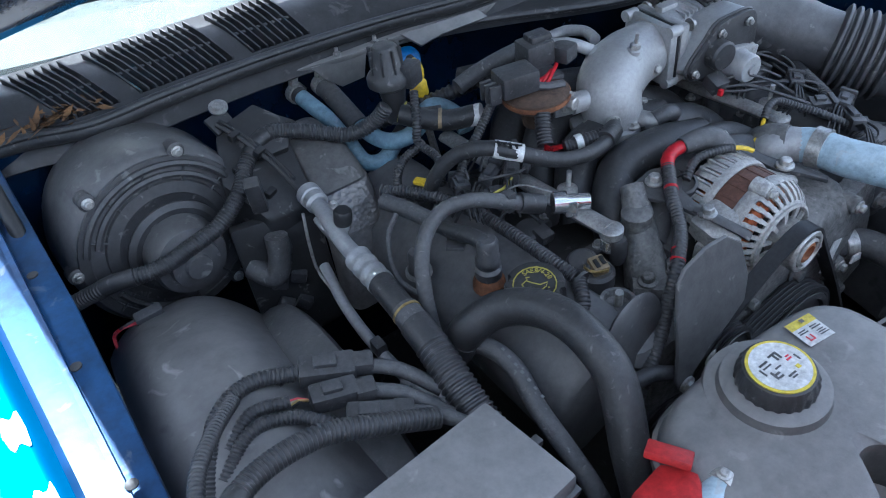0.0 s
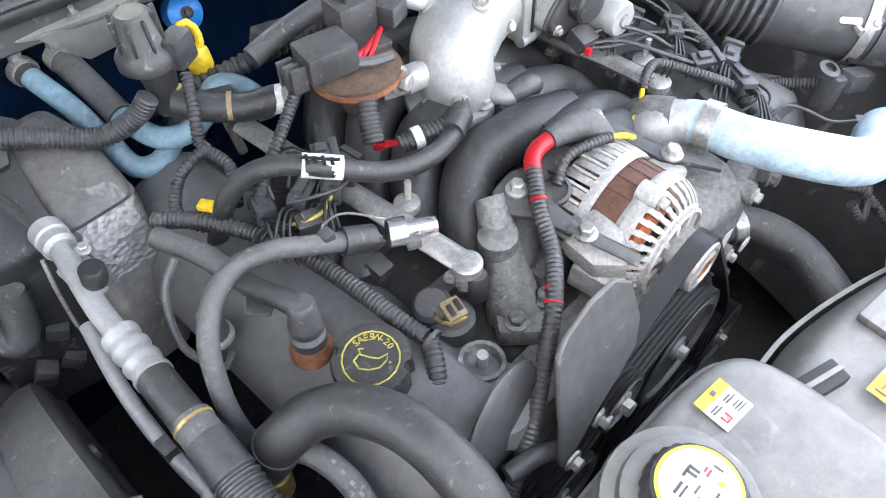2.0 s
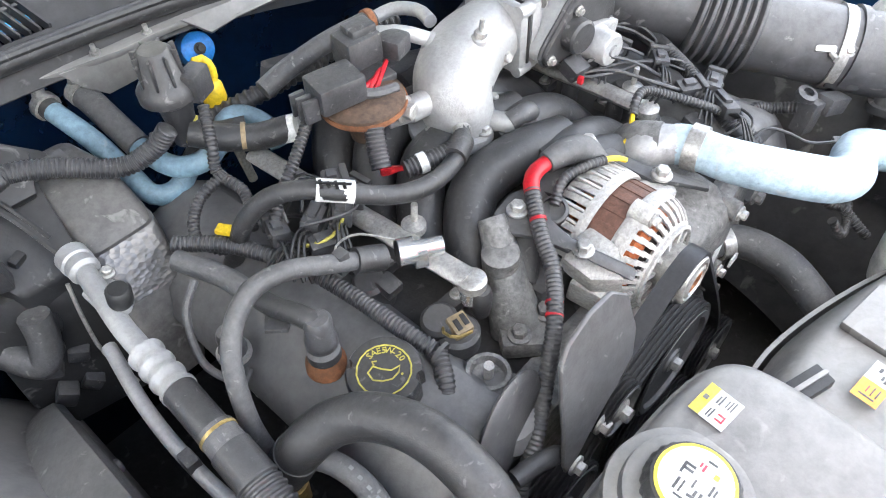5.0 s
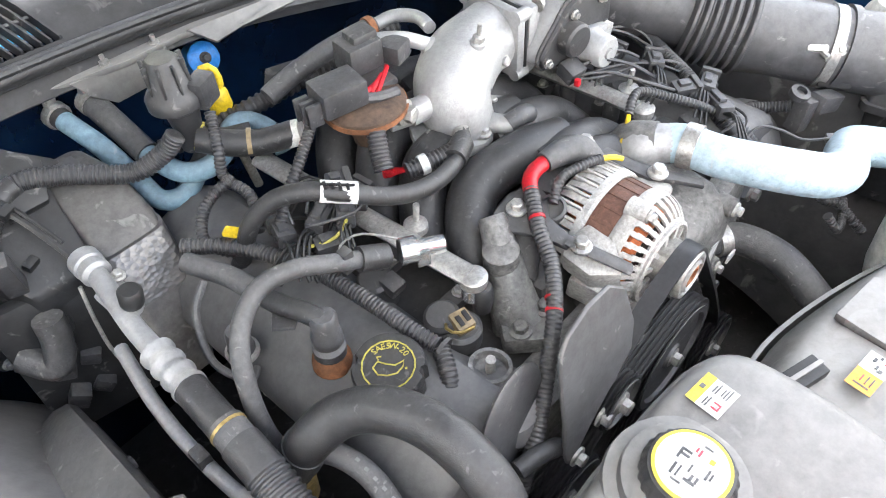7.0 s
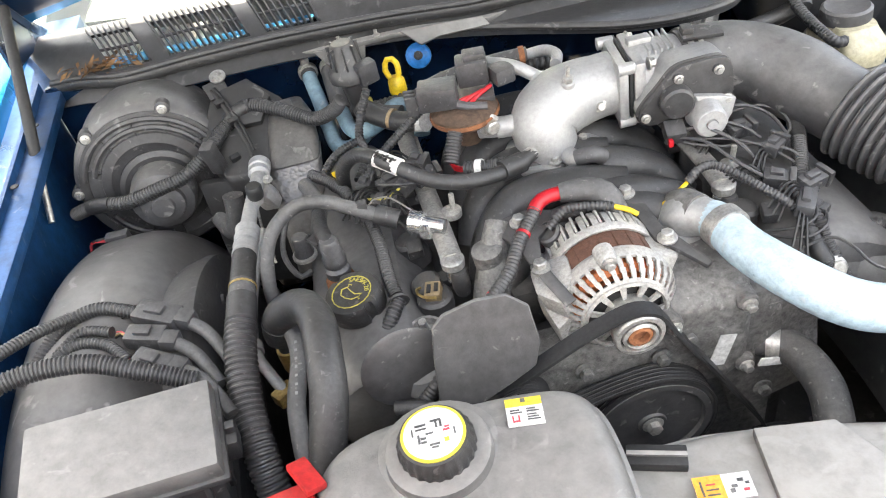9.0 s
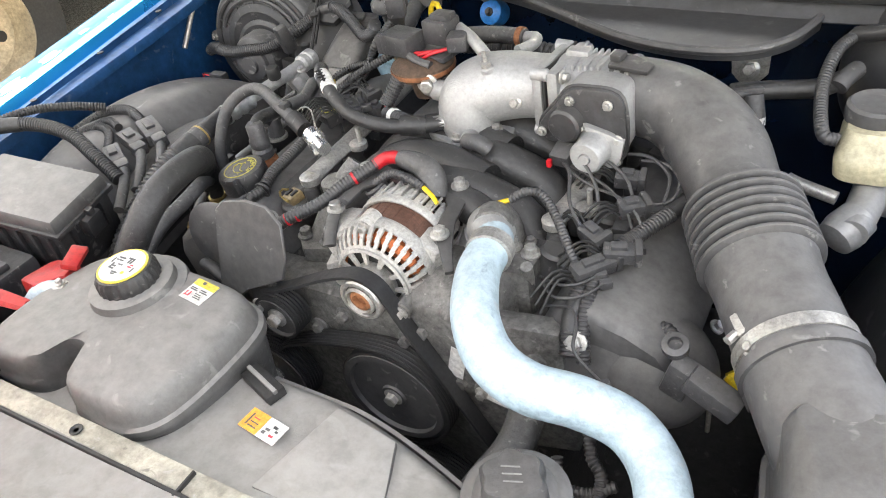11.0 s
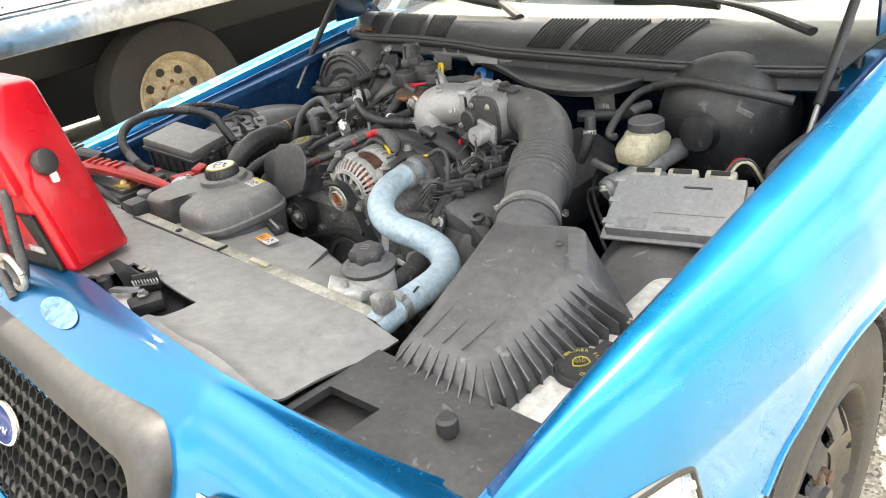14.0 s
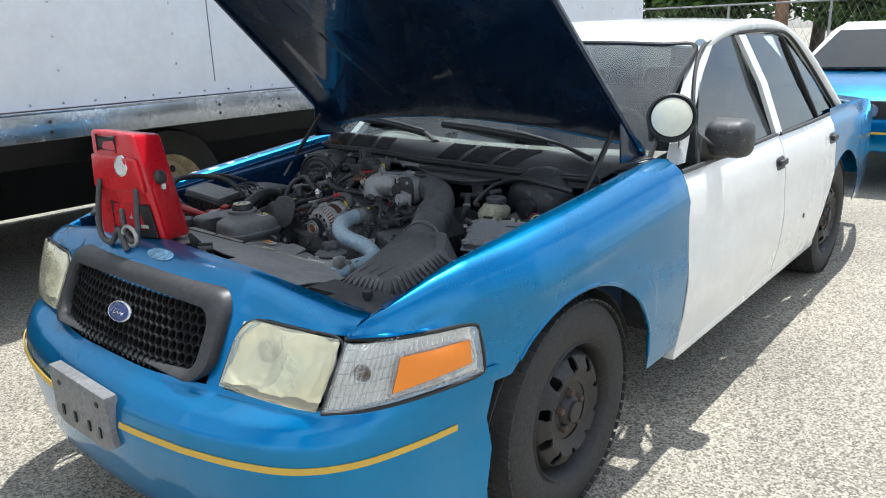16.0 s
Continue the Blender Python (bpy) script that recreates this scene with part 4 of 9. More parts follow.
# ---- surroundings ----
truck = thing("box_truck", "white riveted box truck with an aluminium lower rail", "truck", (-3.0, 3, 0))
TX = -2.95
BX = -2.2
part("cargo_box", box((BX - 1.4, 1.5, 2.42), (2.8, 10.8, 2.6), .02), TRUCKW, truck, "white riveted cargo box side")
part("lower_rail", box((BX + .012, 1.5, 1.035), (.045, 10.8, .14), .006), RAIL, truck, "aluminium lower rail")
part("rail_ledge", box((BX + .020, 1.5, 1.112), (.045, 10.8, .014), .004), RAIL, truck)
riv = bmesh.new()
for k in range(60):
    lathe((BX + .001, -3.4 + .17 * k, 1.15), (1, 0, 0), [(.008, 0), (.006, .0035), (0, .005)], 8, riv)
for j in range(16):
    for k in range(12):
        lathe((BX + .001, -3.4 + .68 * j, 1.15 + .17 * k), (1, 0, 0), [(.009, 0), (.006, .0045), (0, .006)], 8, riv)
rv = part("rivets", riv, RAIL, truck)
rv["kind"] = "stuff"
part("seams", box((BX + .001, .93, 2.2), (.003, .004, 2.0), 0), DARK, truck)
for y in (-.78, -.10, .92, 1.38, 2.10):
    for z in (1.01, 1.06):
        part("rail_bolt", lathe((BX + .034, y, z), (1, 0, 0), [(.010, 0), (.008, .005), (0, .007)], 8), DARK, truck)
# black undercarriage; its colour also carries the shade under the truck
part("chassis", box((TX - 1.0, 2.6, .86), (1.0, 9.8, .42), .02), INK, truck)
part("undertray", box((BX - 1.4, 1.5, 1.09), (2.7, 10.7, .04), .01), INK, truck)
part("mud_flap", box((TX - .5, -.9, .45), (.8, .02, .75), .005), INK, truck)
# added black sheet: hides lit ground beyond, stands in for the underside's shade
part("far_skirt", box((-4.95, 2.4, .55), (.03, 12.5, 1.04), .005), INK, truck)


def truck_wheel(y):
    w = part("wheel", bmesh.new(), TYRE, truck)
    c = Vector((TX - .12, y, .425))
    part("tyre", lathe(c, (1, 0, 0), [(.24, -.12), (.33, -.13), (.42, -.11), (.44, -.05), (.44, .05), (.42, .10), (.35, .125), (.27, .115), (.24, .10), (.24, -.12)], 48, cap=False), TYRE, w, "large black truck tyre")
    part("rim", lathe(c, (1, 0, 0), [(.24, .085), (.255, .11), (.245, .118), (.225, .09), (.205, .02), (.14, .0), (.11, .03), (.07, .035), (.06, .05), (0, .052)], 48, cap=False), RIMTAN, w, "cream painted steel rim with rusty bolts")
    for k in range(8):
        a = 2 * math.pi * k / 8
        part("wheel_bolt", lathe(c + Vector((.02, .085 * math.cos(a), .085 * math.sin(a))), (1, 0, 0), [(.014, 0), (.012, .02), (0, .022)], 6), RUST, w)
        # flat discs, coloured black as the rim's unlit holes
        part("rim_hole", lathe(c + Vector((.008, .15 * math.cos(a + .3), .15 * math.sin(a + .3))), (1, 0, 0), [(.026, 0), (.026, .004), (.01, .004)], 14), INK, w)


truck_wheel(.98)
truck_wheel(5.6)

# ---- engine bay: the shell ----
bay = thing("engine_bay", "dark grimy sheet metal shell of the engine bay", "engine bay", (0, 0, .3), kind="structure")
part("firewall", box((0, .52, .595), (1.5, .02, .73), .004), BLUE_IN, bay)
# unseen sheet added to keep sunlit ground from showing between engine parts
part("undertray", box((0, -.08, .24), (1.46, 1.26, .02), .004), DARK, bay)
part("radiator", box((.03, -.50, .55), (.78, .05, .50), .006), DARK, bay)
for side in (1, -1):
    part("side_wall", grid(lambda u, v: Vector((side * ((.775 if side > 0 else .72) + .035 * u * (.3 if side > 0 else 1)), -.64 + 1.16 * u, .40 + (.45 + .12 * u) * v)), 12, 4, .006), BLUE_RAIL, bay)

    def apron(u, v):
        y = -.40 + .78 * u
        q = (y - .02) / (.37 if side < 0 else .40)
        top = (.862 if side < 0 else .79) - .26 * (1 - math.sqrt(max(0, 1 - min(1, q * q))))
        w = v
        x = .718 - (.22 if side < 0 else .30) * w
        z = top - .035 * (1 - min(1, w * 4)) ** 2 - (.16 if side < 0 else .40) * max(0, (w - .42) / .58) ** 2.2
        return Vector((side * x, y, z))
    part("wheel_house", grid(apron, 60, 36, .004), LINER, bay, "dusty black plastic wheel house liner")


def inner_arch(x, r):
    return [Vector((x, .035 + r * math.cos(radians(a)), .555 + r * math.sin(radians(a)))) for a in range(-10, 191, 5)] + [Vector((x, .035 - r, .40)), Vector((x, .035 + r, .40))]


part("inner_panel", loft([inner_arch(-.585, .262), inner_arch(-.520, .276), inner_arch(-.506, .274), inner_arch(-.500, .266), inner_arch(-.499, .10)]), PLASTIC, bay, "flat black inner face of the wheel house")
part("inner_panel_cover", loft([inner_arch(.60, .22), inner_arch(.53, .22), inner_arch(.52, .20)]), PLASTIC, bay)
for a in (70, 112):
    part("panel_stud", lathe((-.499, .035 + .22 * math.cos(radians(a)), .555 + .22 * math.sin(radians(a))), (1, 0, 0), [(.008, 0), (.007, .004), (0, .005)], 12), PLASTIC, bay)

# cowl
SEAL = [(-.735, .525, .955), (-.675, .503, .96), (-.60, .468, .962), (-.50, .470, .962), (-.37, .465, .962), (-.24, .448, .962), (-.14, .428, .962), (-.04, .402, .962), (.08, .392, .962), (.20, .385, .962), (.32, .378, .962), (.45, .380, .96), (.60, .39, .957), (.74, .42, .955)]
COWL = mat("satin black cowl plastic", (0.018, 0.019, 0.022), 0.38, var=0.3, scale=9, dust=0.16, bump=0.15, speck=0.15)
cowl = thing("cowl", "black plastic windscreen cowl with louvred vents and a rubber seal", "cowl", (0, .5, .9), kind="structure")


def seal_at(x):
    """The seal's line by x."""
    xs = [p[0] for p in SEAL]
    i = max(0, min(len(xs) - 2, int(np.searchsorted(xs, x)) - 1))
    return cat(SEAL, i + (x - xs[i]) / (xs[i + 1] - xs[i]))


def cowl_fn(u, v):
    k = 2 * u - 1
    a = np.array(seal_at(-.735 + 1.475 * u))
    b = np.array((.82 * k, .66 - .10 * (1 - k * k), 1.0 + .01 * (1 - k * k)))
    p = a + (b - a) * v
    return Vector((p[0], p[1], p[2] + .014 * math.sin(math.pi * v)))


VENT = [(.082, .128), (.148, .236), (.256, .312), (.527, .589), (.611, .688), (.711, .770)]
part("panel", grid(cowl_fn, 220, 24, .004, keep=lambda u, v: not (.14 < v < .72 and any(a < u < b for a, b in VENT))), COWL, cowl)
part("drain", grid(lambda u, v: cowl_fn(u, .08 + .70 * v) - Vector((0, 0, .05)), 30, 3, .003), BLUE, cowl)
for a, b in VENT:
    n = int((b - a) / .0063)
    for k in range(n + 1):
        u = a + (b - a) * k / n
        p, m_, q = cowl_fn(u, .12), cowl_fn(u, .5), cowl_fn(u, .80)
        part("vent_slat", loft([[c + Vector((dx, 0, dz)) for dx, dz in ((-.0016, -.008), (.0016, -.008), (.0012, .005), (-.0012, .005))] for c in (p, m_, q + Vector((0, 0, .004)))]), COWL, cowl)
    for v in (.13, .43, .73):
        part("vent_bar", tube([cowl_fn(a + (b - a) * f, v) - Vector((0, 0, .004)) for f in (0, .5, 1)], .0026, 6), COWL, cowl)
seal = part("seal", tube(SEAL, .012, 12), RUBBER, cowl, "black rubber cowl seal")
part("seal_bead", tube([Vector(p) + Vector((0, -.008, .010)) for p in SEAL], .005, 8), RUBBER, seal)
part("lip", grid(lambda u, v: Vector(seal_at(-.735 + 1.475 * u)) + Vector((0, .012 - .030 * v, -.010 - .022 * v)), 60, 3, .003), COWL, cowl)
part("rear_lip", grid(lambda u, v: Vector(seal_at(-.735 + 1.475 * u)) + Vector((0, -.010 + .12 * v, -.030 - .02 * v)), 60, 3, .003), BLUE_IN, cowl)
random.seed(3)
lv = bmesh.new()
for k in range(70):
    c = Vector((-.625 + random.gauss(0, .035), .500 + random.gauss(0, .012), .974 + random.random() * .01))
    a = random.random() * 6.28
    d = Vector((math.cos(a), math.sin(a) * .7, random.gauss(0, .3))) * (.008 + .012 * random.random())
    e = Vector((-d.y, d.x, .004)) * .25
    vs = [lv.verts.new(c + q) for q in (-d, e + Vector((0, 0, .002)), d, -e)]
    lv.faces.new(vs)
lvo = part("dry_leaves", lv, LEAF, cowl, "dry brown leaves")
lvo["kind"] = "stuff"
# plenum cover under the cowl
plen = thing("plenum_cover", "black plastic plenum cover bolted below the cowl", "cover", (.2, .33, .88))
PL = [(-.12, .43), (-.05, .395), (.02, .355), (.10, .305), (.17, .270), (.245, .255), (.31, .265), (.352, .305), (.375, .37)]
part("cover", grid(lambda u, v: Vector((cat(PL, u * 8)[0], cat(PL, u * 8)[1] + (.44 - cat(PL, u * 8)[1]) * v, .934 - .004 * v + .004 * math.sin(math.pi * u))), 50, 6, .018), COWL, plen)
part("cover_rim", tube([(x, y - .004, .934) for x, y in PL], .006, 8), PLASTIC, plen)
part("bracket", slab([(.278, .325, .918), (.328, .330, .918), (.326, .338, .868), (.312, .338, .852), (.292, .336, .852), (.280, .333, .868)], .006, .002), STEEL, plen)
part("bolt", bolt((.303, .328, .876), (0, -1, .3), .009), STEEL, plen)
# wipers
for pts, blade in (([(-.075, .545, 1.012), (-.20, .60, 1.045), (-.36, .635, 1.065), (-.43, .64, 1.062)], [(-.66, .695, 1.064), (-.43, .635, 1.060), (-.17, .588, 1.036)]), ([(.66, .50, 1.005), (.50, .57, 1.035), (.26, .615, 1.066), (.12, .625, 1.066)], [(-.12, .645, 1.068), (.14, .615, 1.060), (.43, .602, 1.036)])):
    wp = thing("wiper", "black windscreen wiper resting on the glass", "wiper", pts[0], group="windscreen wipers")
    part("arm", tube(pts, [.015, .011, .009, .007], 8, flat=.6), INK, wp)
    part("blade", tube(blade, .011, 8), INK, wp)
    part("blade_frame", tube([Vector(p) + Vector((0, -.004, .012)) for p in blade], .004, 6), INK, wp)
    part("rubber", tube([Vector(p) + Vector((0, .004, -.011)) for p in blade], .005, 6), RUBBER, wp)

# ---- radiator area ----
def shield_fn(u, v):
    x = -.69 + 1.15 * u
    y0 = -.47 + .0 * u
    y1 = float(np.interp(x, [-.69, -.45, 0, .3, .46], [-.60, -.705, -.69, -.705, -.70]))
    y = y0 + (y1 - y0) * v
    z = .836 + .034 * v - .014 * u + .010 * math.sin(9 * x + 4 * v) * v * (1 - v) * 2 + .006 * math.sin(23 * x - 6 * v) * v * (1 - v) * 2 + .012 * math.exp(-((x - .33) / .05) ** 2) * (v > .3) * (v - .3) - .02 * max(0, u - .93) / .07
    z += .010 * math.exp(-((v - .93) / .05) ** 2)
    return Vector((x, y, z))


sh = thing("radiator_shield", "dusty grey plastic sight shield over the radiator", "shield", (0, -.58, .83))
part("sheet", grid(shield_fn, 110, 24, .004, keep=lambda u, v: not (.555 < u < .735 and v > .58 and (u - .555) / .18 < 2)), SHIELD, sh)
part("hole", lathe(shield_fn(.735, .42) + Vector((0, 0, -.001)), (0, 0, 1), [(.006, 0), (.006, .002), (.003, .001)], 12), INK, sh)
for k in range(4):
    part("raised_mark", box((-.02 + .018 * k, -.60, .860), (.013, .012, .002), .001), CREAMRAIL, sh)
hl = thing("hood_latch", "rusty hood latch in a dark opening", "latch", (.03, -.65, .80))
# white here stands in for direct sun on the plate
part("latch_plate", slab([(-.03, -.70, .842), (.06, -.70, .842), (.05, -.655, .838), (-.02, -.63, .838)], .008, .002), WHITE, hl, "plate coloured white for its sunlit tone")
# near-black sheet gives the opening its dark depth by colour
part("pocket", box((.065, -.645, .815), (.12, .10, .01), .002), INK, hl)
part("latch_lever", slab([(.000, -.640, .842), (.014, -.612, .842), (.020, -.612, .862), (.006, -.642, .905), (-.002, -.652, .905)], .005, .001), DARK, hl)
part("latch_cheek", slab([(.018, -.640, .838), (.034, -.598, .838), (.040, -.600, .872), (.026, -.636, .876)], .005, .001), DARK, hl)
part("latch_body", slab([(.030, -.660, .846), (.062, -.612, .848), (.090, -.625, .846), (.066, -.668, .844)], .022, .006), DARK, hl)
part("latch_spring", tube([(.028 + .03 * q / 40 + .005 * math.cos(1.3 * q), -.640 + .028 * q / 40, .862 + .005 * math.sin(1.3 * q)) for q in range(41)], .0013, 5, .004), STEEL, hl)
part("latch_hook", slab([(-.005, -.668, .858), (.035, -.652, .860), (.046, -.640, .860), (.040, -.634, .858), (-.008, -.656, .856)], .008, .002), PCM, hl)
part("latch_pin", bolt((.056, -.640, .850), (0, 0, 1), .006), STEEL, hl)
part("bumper_stop", lathe((-.035, -.66, .845), (0, 0, 1), [(.012, 0), (.012, .02), (.008, .024)], 14), RUBBER, hl)
rr = thing("radiator_rail", "weathered cream foam-edged radiator rail", "rail", (.05, -.46, .80))
part("rail", slab([(-.315, -.474, .838), (-.31, -.448, .837), (.41, -.436, .815), (.41, -.463, .816)], .022, .004), CREAMRAIL, rr)
part("dark_edge", tube([(-.315, -.477, .837), (0, -.471, .830), (.41, -.466, .815)], .003, 6), INK, rr)
part("joint", box((-.01, -.4605, .8305), (.003, .028, .005), .0008), INK, rr)
part("rust_patch", box((.10, -.452, .8275), (.05, .010, .003), .001), IVORY, rr)
part("rail_hole", lathe((-.16, -.461, .8345), (0, 0, 1), [(.007, 0), (.007, .001), (.003, 0)], 12), INK, rr)
part("dark_socket", box((-.345, -.455, .845), (.045, .035, .03), .004), PLASTIC, rr)
part("right_clamp", box((.405, -.44, .835), (.025, .03, .03), .005), STEEL, rr)
# fan shroud
fs = thing("fan_shroud", "dusty grey plastic fan shroud with a warning label", "shroud", (0, -.40, .60))


def shroud_fn(u, v):
    x = -.30 + .57 * u
    yr = -.285 - .55 * max(0, abs(x + .03) - .05) ** 1.5
    y = -.447 + (yr + .447) * v
    return Vector((x, y, .812 - .01 * v - .05 * max(0, (v - .8) / .2) ** 2 - .02 * u * v))


part("shroud", grid(shroud_fn, 60, 24, .005), SHIELD, fs)
part("shroud_skirt", grid(lambda u, v: shroud_fn(u, 1) + Vector((0, .01, -.25 * v)), 40, 4, .005), SHIELD, fs)
part("step", slab([(.035, -.43, .812), (.17, -.425, .804), (.13, -.33, .802), (.055, -.32, .806)], .01, .003), SHIELD, fs)
# black block in place of the slot's unlit depth
part("slot", box((-.04, -.325, .806), (.055, .022, .012), .002, (0, 0, -18)), INK, fs)
part("slot_bar", box((-.04, -.325, .812), (.055, .005, .006), .001, (0, 0, -18)), SHIELD, fs)


def sticker(thing_ob, c, ax, ay, w, h, pieces, name="label"):
    """A flat label: c centre, ax and ay its directions; pieces are (u0, v0, u1, v1, material) from 0 to 1."""
    ax, ay = Vector(ax).normalized(), Vector(ay).normalized()
    nrm = ax.cross(ay).normalized()
    c = Vector(c)
    base = None
    for k, (u0, v0, u1, v1, mt) in enumerate(pieces):
        pts = [c + ax * ((u - .5) * w) + ay * ((v - .5) * h) + nrm * (.0008 + .0003 * k) for u, v in ((u0, v0), (u1, v0), (u1, v1), (u0, v1))]
        o = part(name if k == 0 else "print", slab(pts, .0006, 0), mt, thing_ob if k == 0 else base)
        base = base or o
    return base


WARN = [(0, 0, 1, 1, LABELW), (0, 0, .5, 1, LABELO), (.10, .2, .14, .8, PRINTG), (.18, .2, .40, .26, PRINTG), (.18, .4, .40, .45, PRINTG), (.2, .6, .36, .65, PINK), (.58, .2, .66, .35, PRINTG), (.62, .4, .72, .5, PRINTG), (.75, .6, .85, .72, PRINTG), (.80, .2, .9, .3, PINK), (.86, .45, .93, .55, PRINTG)]
sticker(fs, (.002, -.372, .8115), (1, -.12, -.02), (.12, 1, 0), .050, .024, WARN)
# fan behind
fan = thing("cooling_fan", "black cooling fan behind the radiator", "fan", (.0, -.40, .55))
part("fan_hub", lathe((0, -.36, .56), (0, 1, 0), [(.05, 0), (.05, .05), (.03, .06)], 24), INK, fan)
for k in range(7):
    a = 2 * math.pi * k / 7
    part("blade", grid(lambda u, v: Vector((math.cos(a + .25 * v) * (.05 + .15 * u), -.365 + .03 * v, .56 + math.sin(a + .25 * v) * (.05 + .15 * u))), 4, 2, .003), INK, fan)
# cross member
cm = thing("cross_member", "black painted front cross member with an oval opening", "cross member", (.6, -.58, .72))
part("plate", grid(lambda u, v: Vector((.462 + .305 * u, -.508 - (.168 - .03 * u) * v, .802 + .012 * v)), 24, 14, .012, keep=lambda u, v: not (.05 < u < .33 and .55 < v < .9)), PLASTIC, cm)
part("recess", box((.53, -.60, .765), (.10, .05, .05), .006), BLUE_RAIL, cm)
part("hole", lathe((.615, -.562, .8075), (0, 0, 1), [(.008, 0), (.008, .001), (.004, 0)], 14), INK, cm)
part("blue_tab", box((.462, -.555, .803), (.03, .045, .004), .002, (0, 0, 25)), HEATERHOSE, cm)
part("beam", box((0, -.60, .74), (1.36, .10, .10), .01), DARK, cm)
st = thing("bumper_stop", "blue capped rubber hood stop on the cross member", "stop", (.665, -.585, .80))
part("base", lathe((.665, -.585, .809), (0, 0, 1), [(.018, 0), (.017, .008), (.010, .010)], 20), HEATERHOSE, st)
part("stud", lathe((.665, -.585, .815), (0, 0, 1), [(.008, 0), (.008, .012), (.013, .014), (.013, .03), (.009, .034)], 16), RUBBER, st)

# ---- coolant tank ----
tank = thing("coolant_tank", "dusty dark grey coolant expansion tank with a ribbed cap", "tank", (-.22, -.34, .70))
FOOT = [(-.372, -.42), (-.345, -.442), (-.29, -.443), (-.262, -.43), (-.25, -.40), (-.225, -.392), (-.205, -.405), (-.195, -.44), (-.165, -.45), (-.115, -.447), (-.082, -.425), (-.068, -.38), (-.066, -.30), (-.078, -.262), (-.115, -.243), (-.21, -.236), (-.30, -.238), (-.348, -.262), (-.368, -.31), (-.377, -.37)]


def closed(pts, n=4):
    m = len(pts)
    out = []
    for i in range(m):
        a, b, c, d = (np.array(pts[(i + k) % m]) for k in (-1, 0, 1, 2))
        for k in range(n):
            t = k / n
            out.append(tuple(0.5 * (2 * b + (c - a) * t + (2 * a - 5 * b + 4 * c - d) * t * t + (3 * b - a - 3 * c + d) * t ** 3)))
    return out


fc = [(-.222 + (x + .222) * .955, -.34 + (y + .34) * .955) for x, y in closed(FOOT)]
mid = np.mean(np.array(fc), axis=0)


def ring(k, z, tilt=0.0, inset=0.0):
    out = []
    n = len(fc)
    for i, p in enumerate(fc):
        q = mid + (np.array(p) - mid) * k
        if inset:
            t = np.array(fc[(i + 1) % n]) - np.array(fc[i - 1])
            nn = np.array((t[1], -t[0])) / max(1e-6, np.hypot(*t))
            q = np.array(p) - nn * inset * (1 if nn @ (np.array(p) - mid) > 0 else -1) * 1.0
        out.append(Vector((q[0], q[1], z + tilt * (q[0] - mid[0]))))
    return out


part("body", loft([ring(.86, .69), ring(.93, .72), ring(.975, .79), ring(.985, .812), ring(1.015, .816), ring(1.02, .822), ring(1.015, .828), ring(.985, .831), ring(.975, .838), ring(.95, .851), ring(.905, .859), ring(.84, .863), ring(.5, .866), ring(.2, .867)]), TANKPL, tank)
cx, cy = -.232, -.302
part("neck", lathe((cx, cy, .858), (0, 0, 1), [(.062, 0), (.060, .006), (.050, .009), (.048, .018), (.044, .02)], 40), TANKPL, tank)
capb = bmesh.new()
cap_r = []
for h, r in ((.868, .0335), (.870, .035), (.889, .0343), (.8965, .0315), (.898, .027)):
    cap_r.append([Vector((cx + (r + (.0012 if (j // 2) % 2 and h < .893 else 0)) * math.cos(2 * math.pi * j / 96), cy + (r + (.0012 if (j // 2) % 2 and h < .893 else 0)) * math.sin(2 * math.pi * j / 96), h)) for j in range(96)])
capo = part("cap", loft(cap_r, capb), RUBBER, tank, "ribbed black cap with a yellow and white disc")
part("disc_ring", lathe((cx, cy, .8975), (0, 0, 1), [(.0292, 0), (.0292, .0012), (.026, .0013)], 40), LABELY, capo)
part("disc", lathe((cx, cy, .898), (0, 0, 1), [(.0265, 0), (.0265, .0012), (0, .0013)], 40), LABELW, capo)
for (a, b, w, h, mt) in ((-.010, .010, .010, .002, PRINTG), (-.010, .006, .010, .0015, PRINTG), (.004, .012, .010, .002, PRINTG), (.004, .008, .002, .007, PRINTG), (.008, .008, .002, .007, PRINTG), (-.013, -.004, .002, .009, PRINTG), (-.009, -.004, .005, .002, PRINTG), (-.009, -.008, .005, .002, PRINTG), (.012, .0, .006, .0018, PINK), (.013, .003, .004, .0016, PINK), (.0, -.012, .009, .0018, PRINTG), (.0, -.015, .006, .0015, PRINTG), (.011, -.010, .004, .004, LABELY), (-.003, .0, .007, .0016, PRINTG), (-.018, .004, .0014, .008, PRINTG), (.019, -.003, .0014, .007, PRINTG)):
    part("print", box((cx + a, cy + b, .8997), (w, h, .0006), 0), mt, capo)
sticker(tank, (-.148, -.281, .8655), (1, -.1, -.06), (.1, 1, 0), .034, .031, [(0, 0, 1, 1, LABELW), (0, .70, 1, 1, LABELY), (.1, .46, .42, .50, PRINTG), (.1, .54, .36, .58, PRINTG), (.55, .46, .9, .50, PRINTG), (.55, .54, .8, .58, PRINTG), (.14, .12, .18, .34, PINK), (.30, .12, .34, .34, PINK), (.18, .12, .30, .16, PINK), (.55, .14, .9, .17, PRINTG), (.55, .22, .85, .25, PRINTG), (.55, .30, .8, .33, PRINTG), (.42, .77, .55, .90, PRINTG)])
part("nipple", tube([(-.30, -.322, .85), (-.345, -.332, .853)], .009, 10), TANKPL, tank)
oh = thing("overflow_hose", "short chalky blue hose clamped to the coolant tank", "hose", (-.37, -.36, .70))
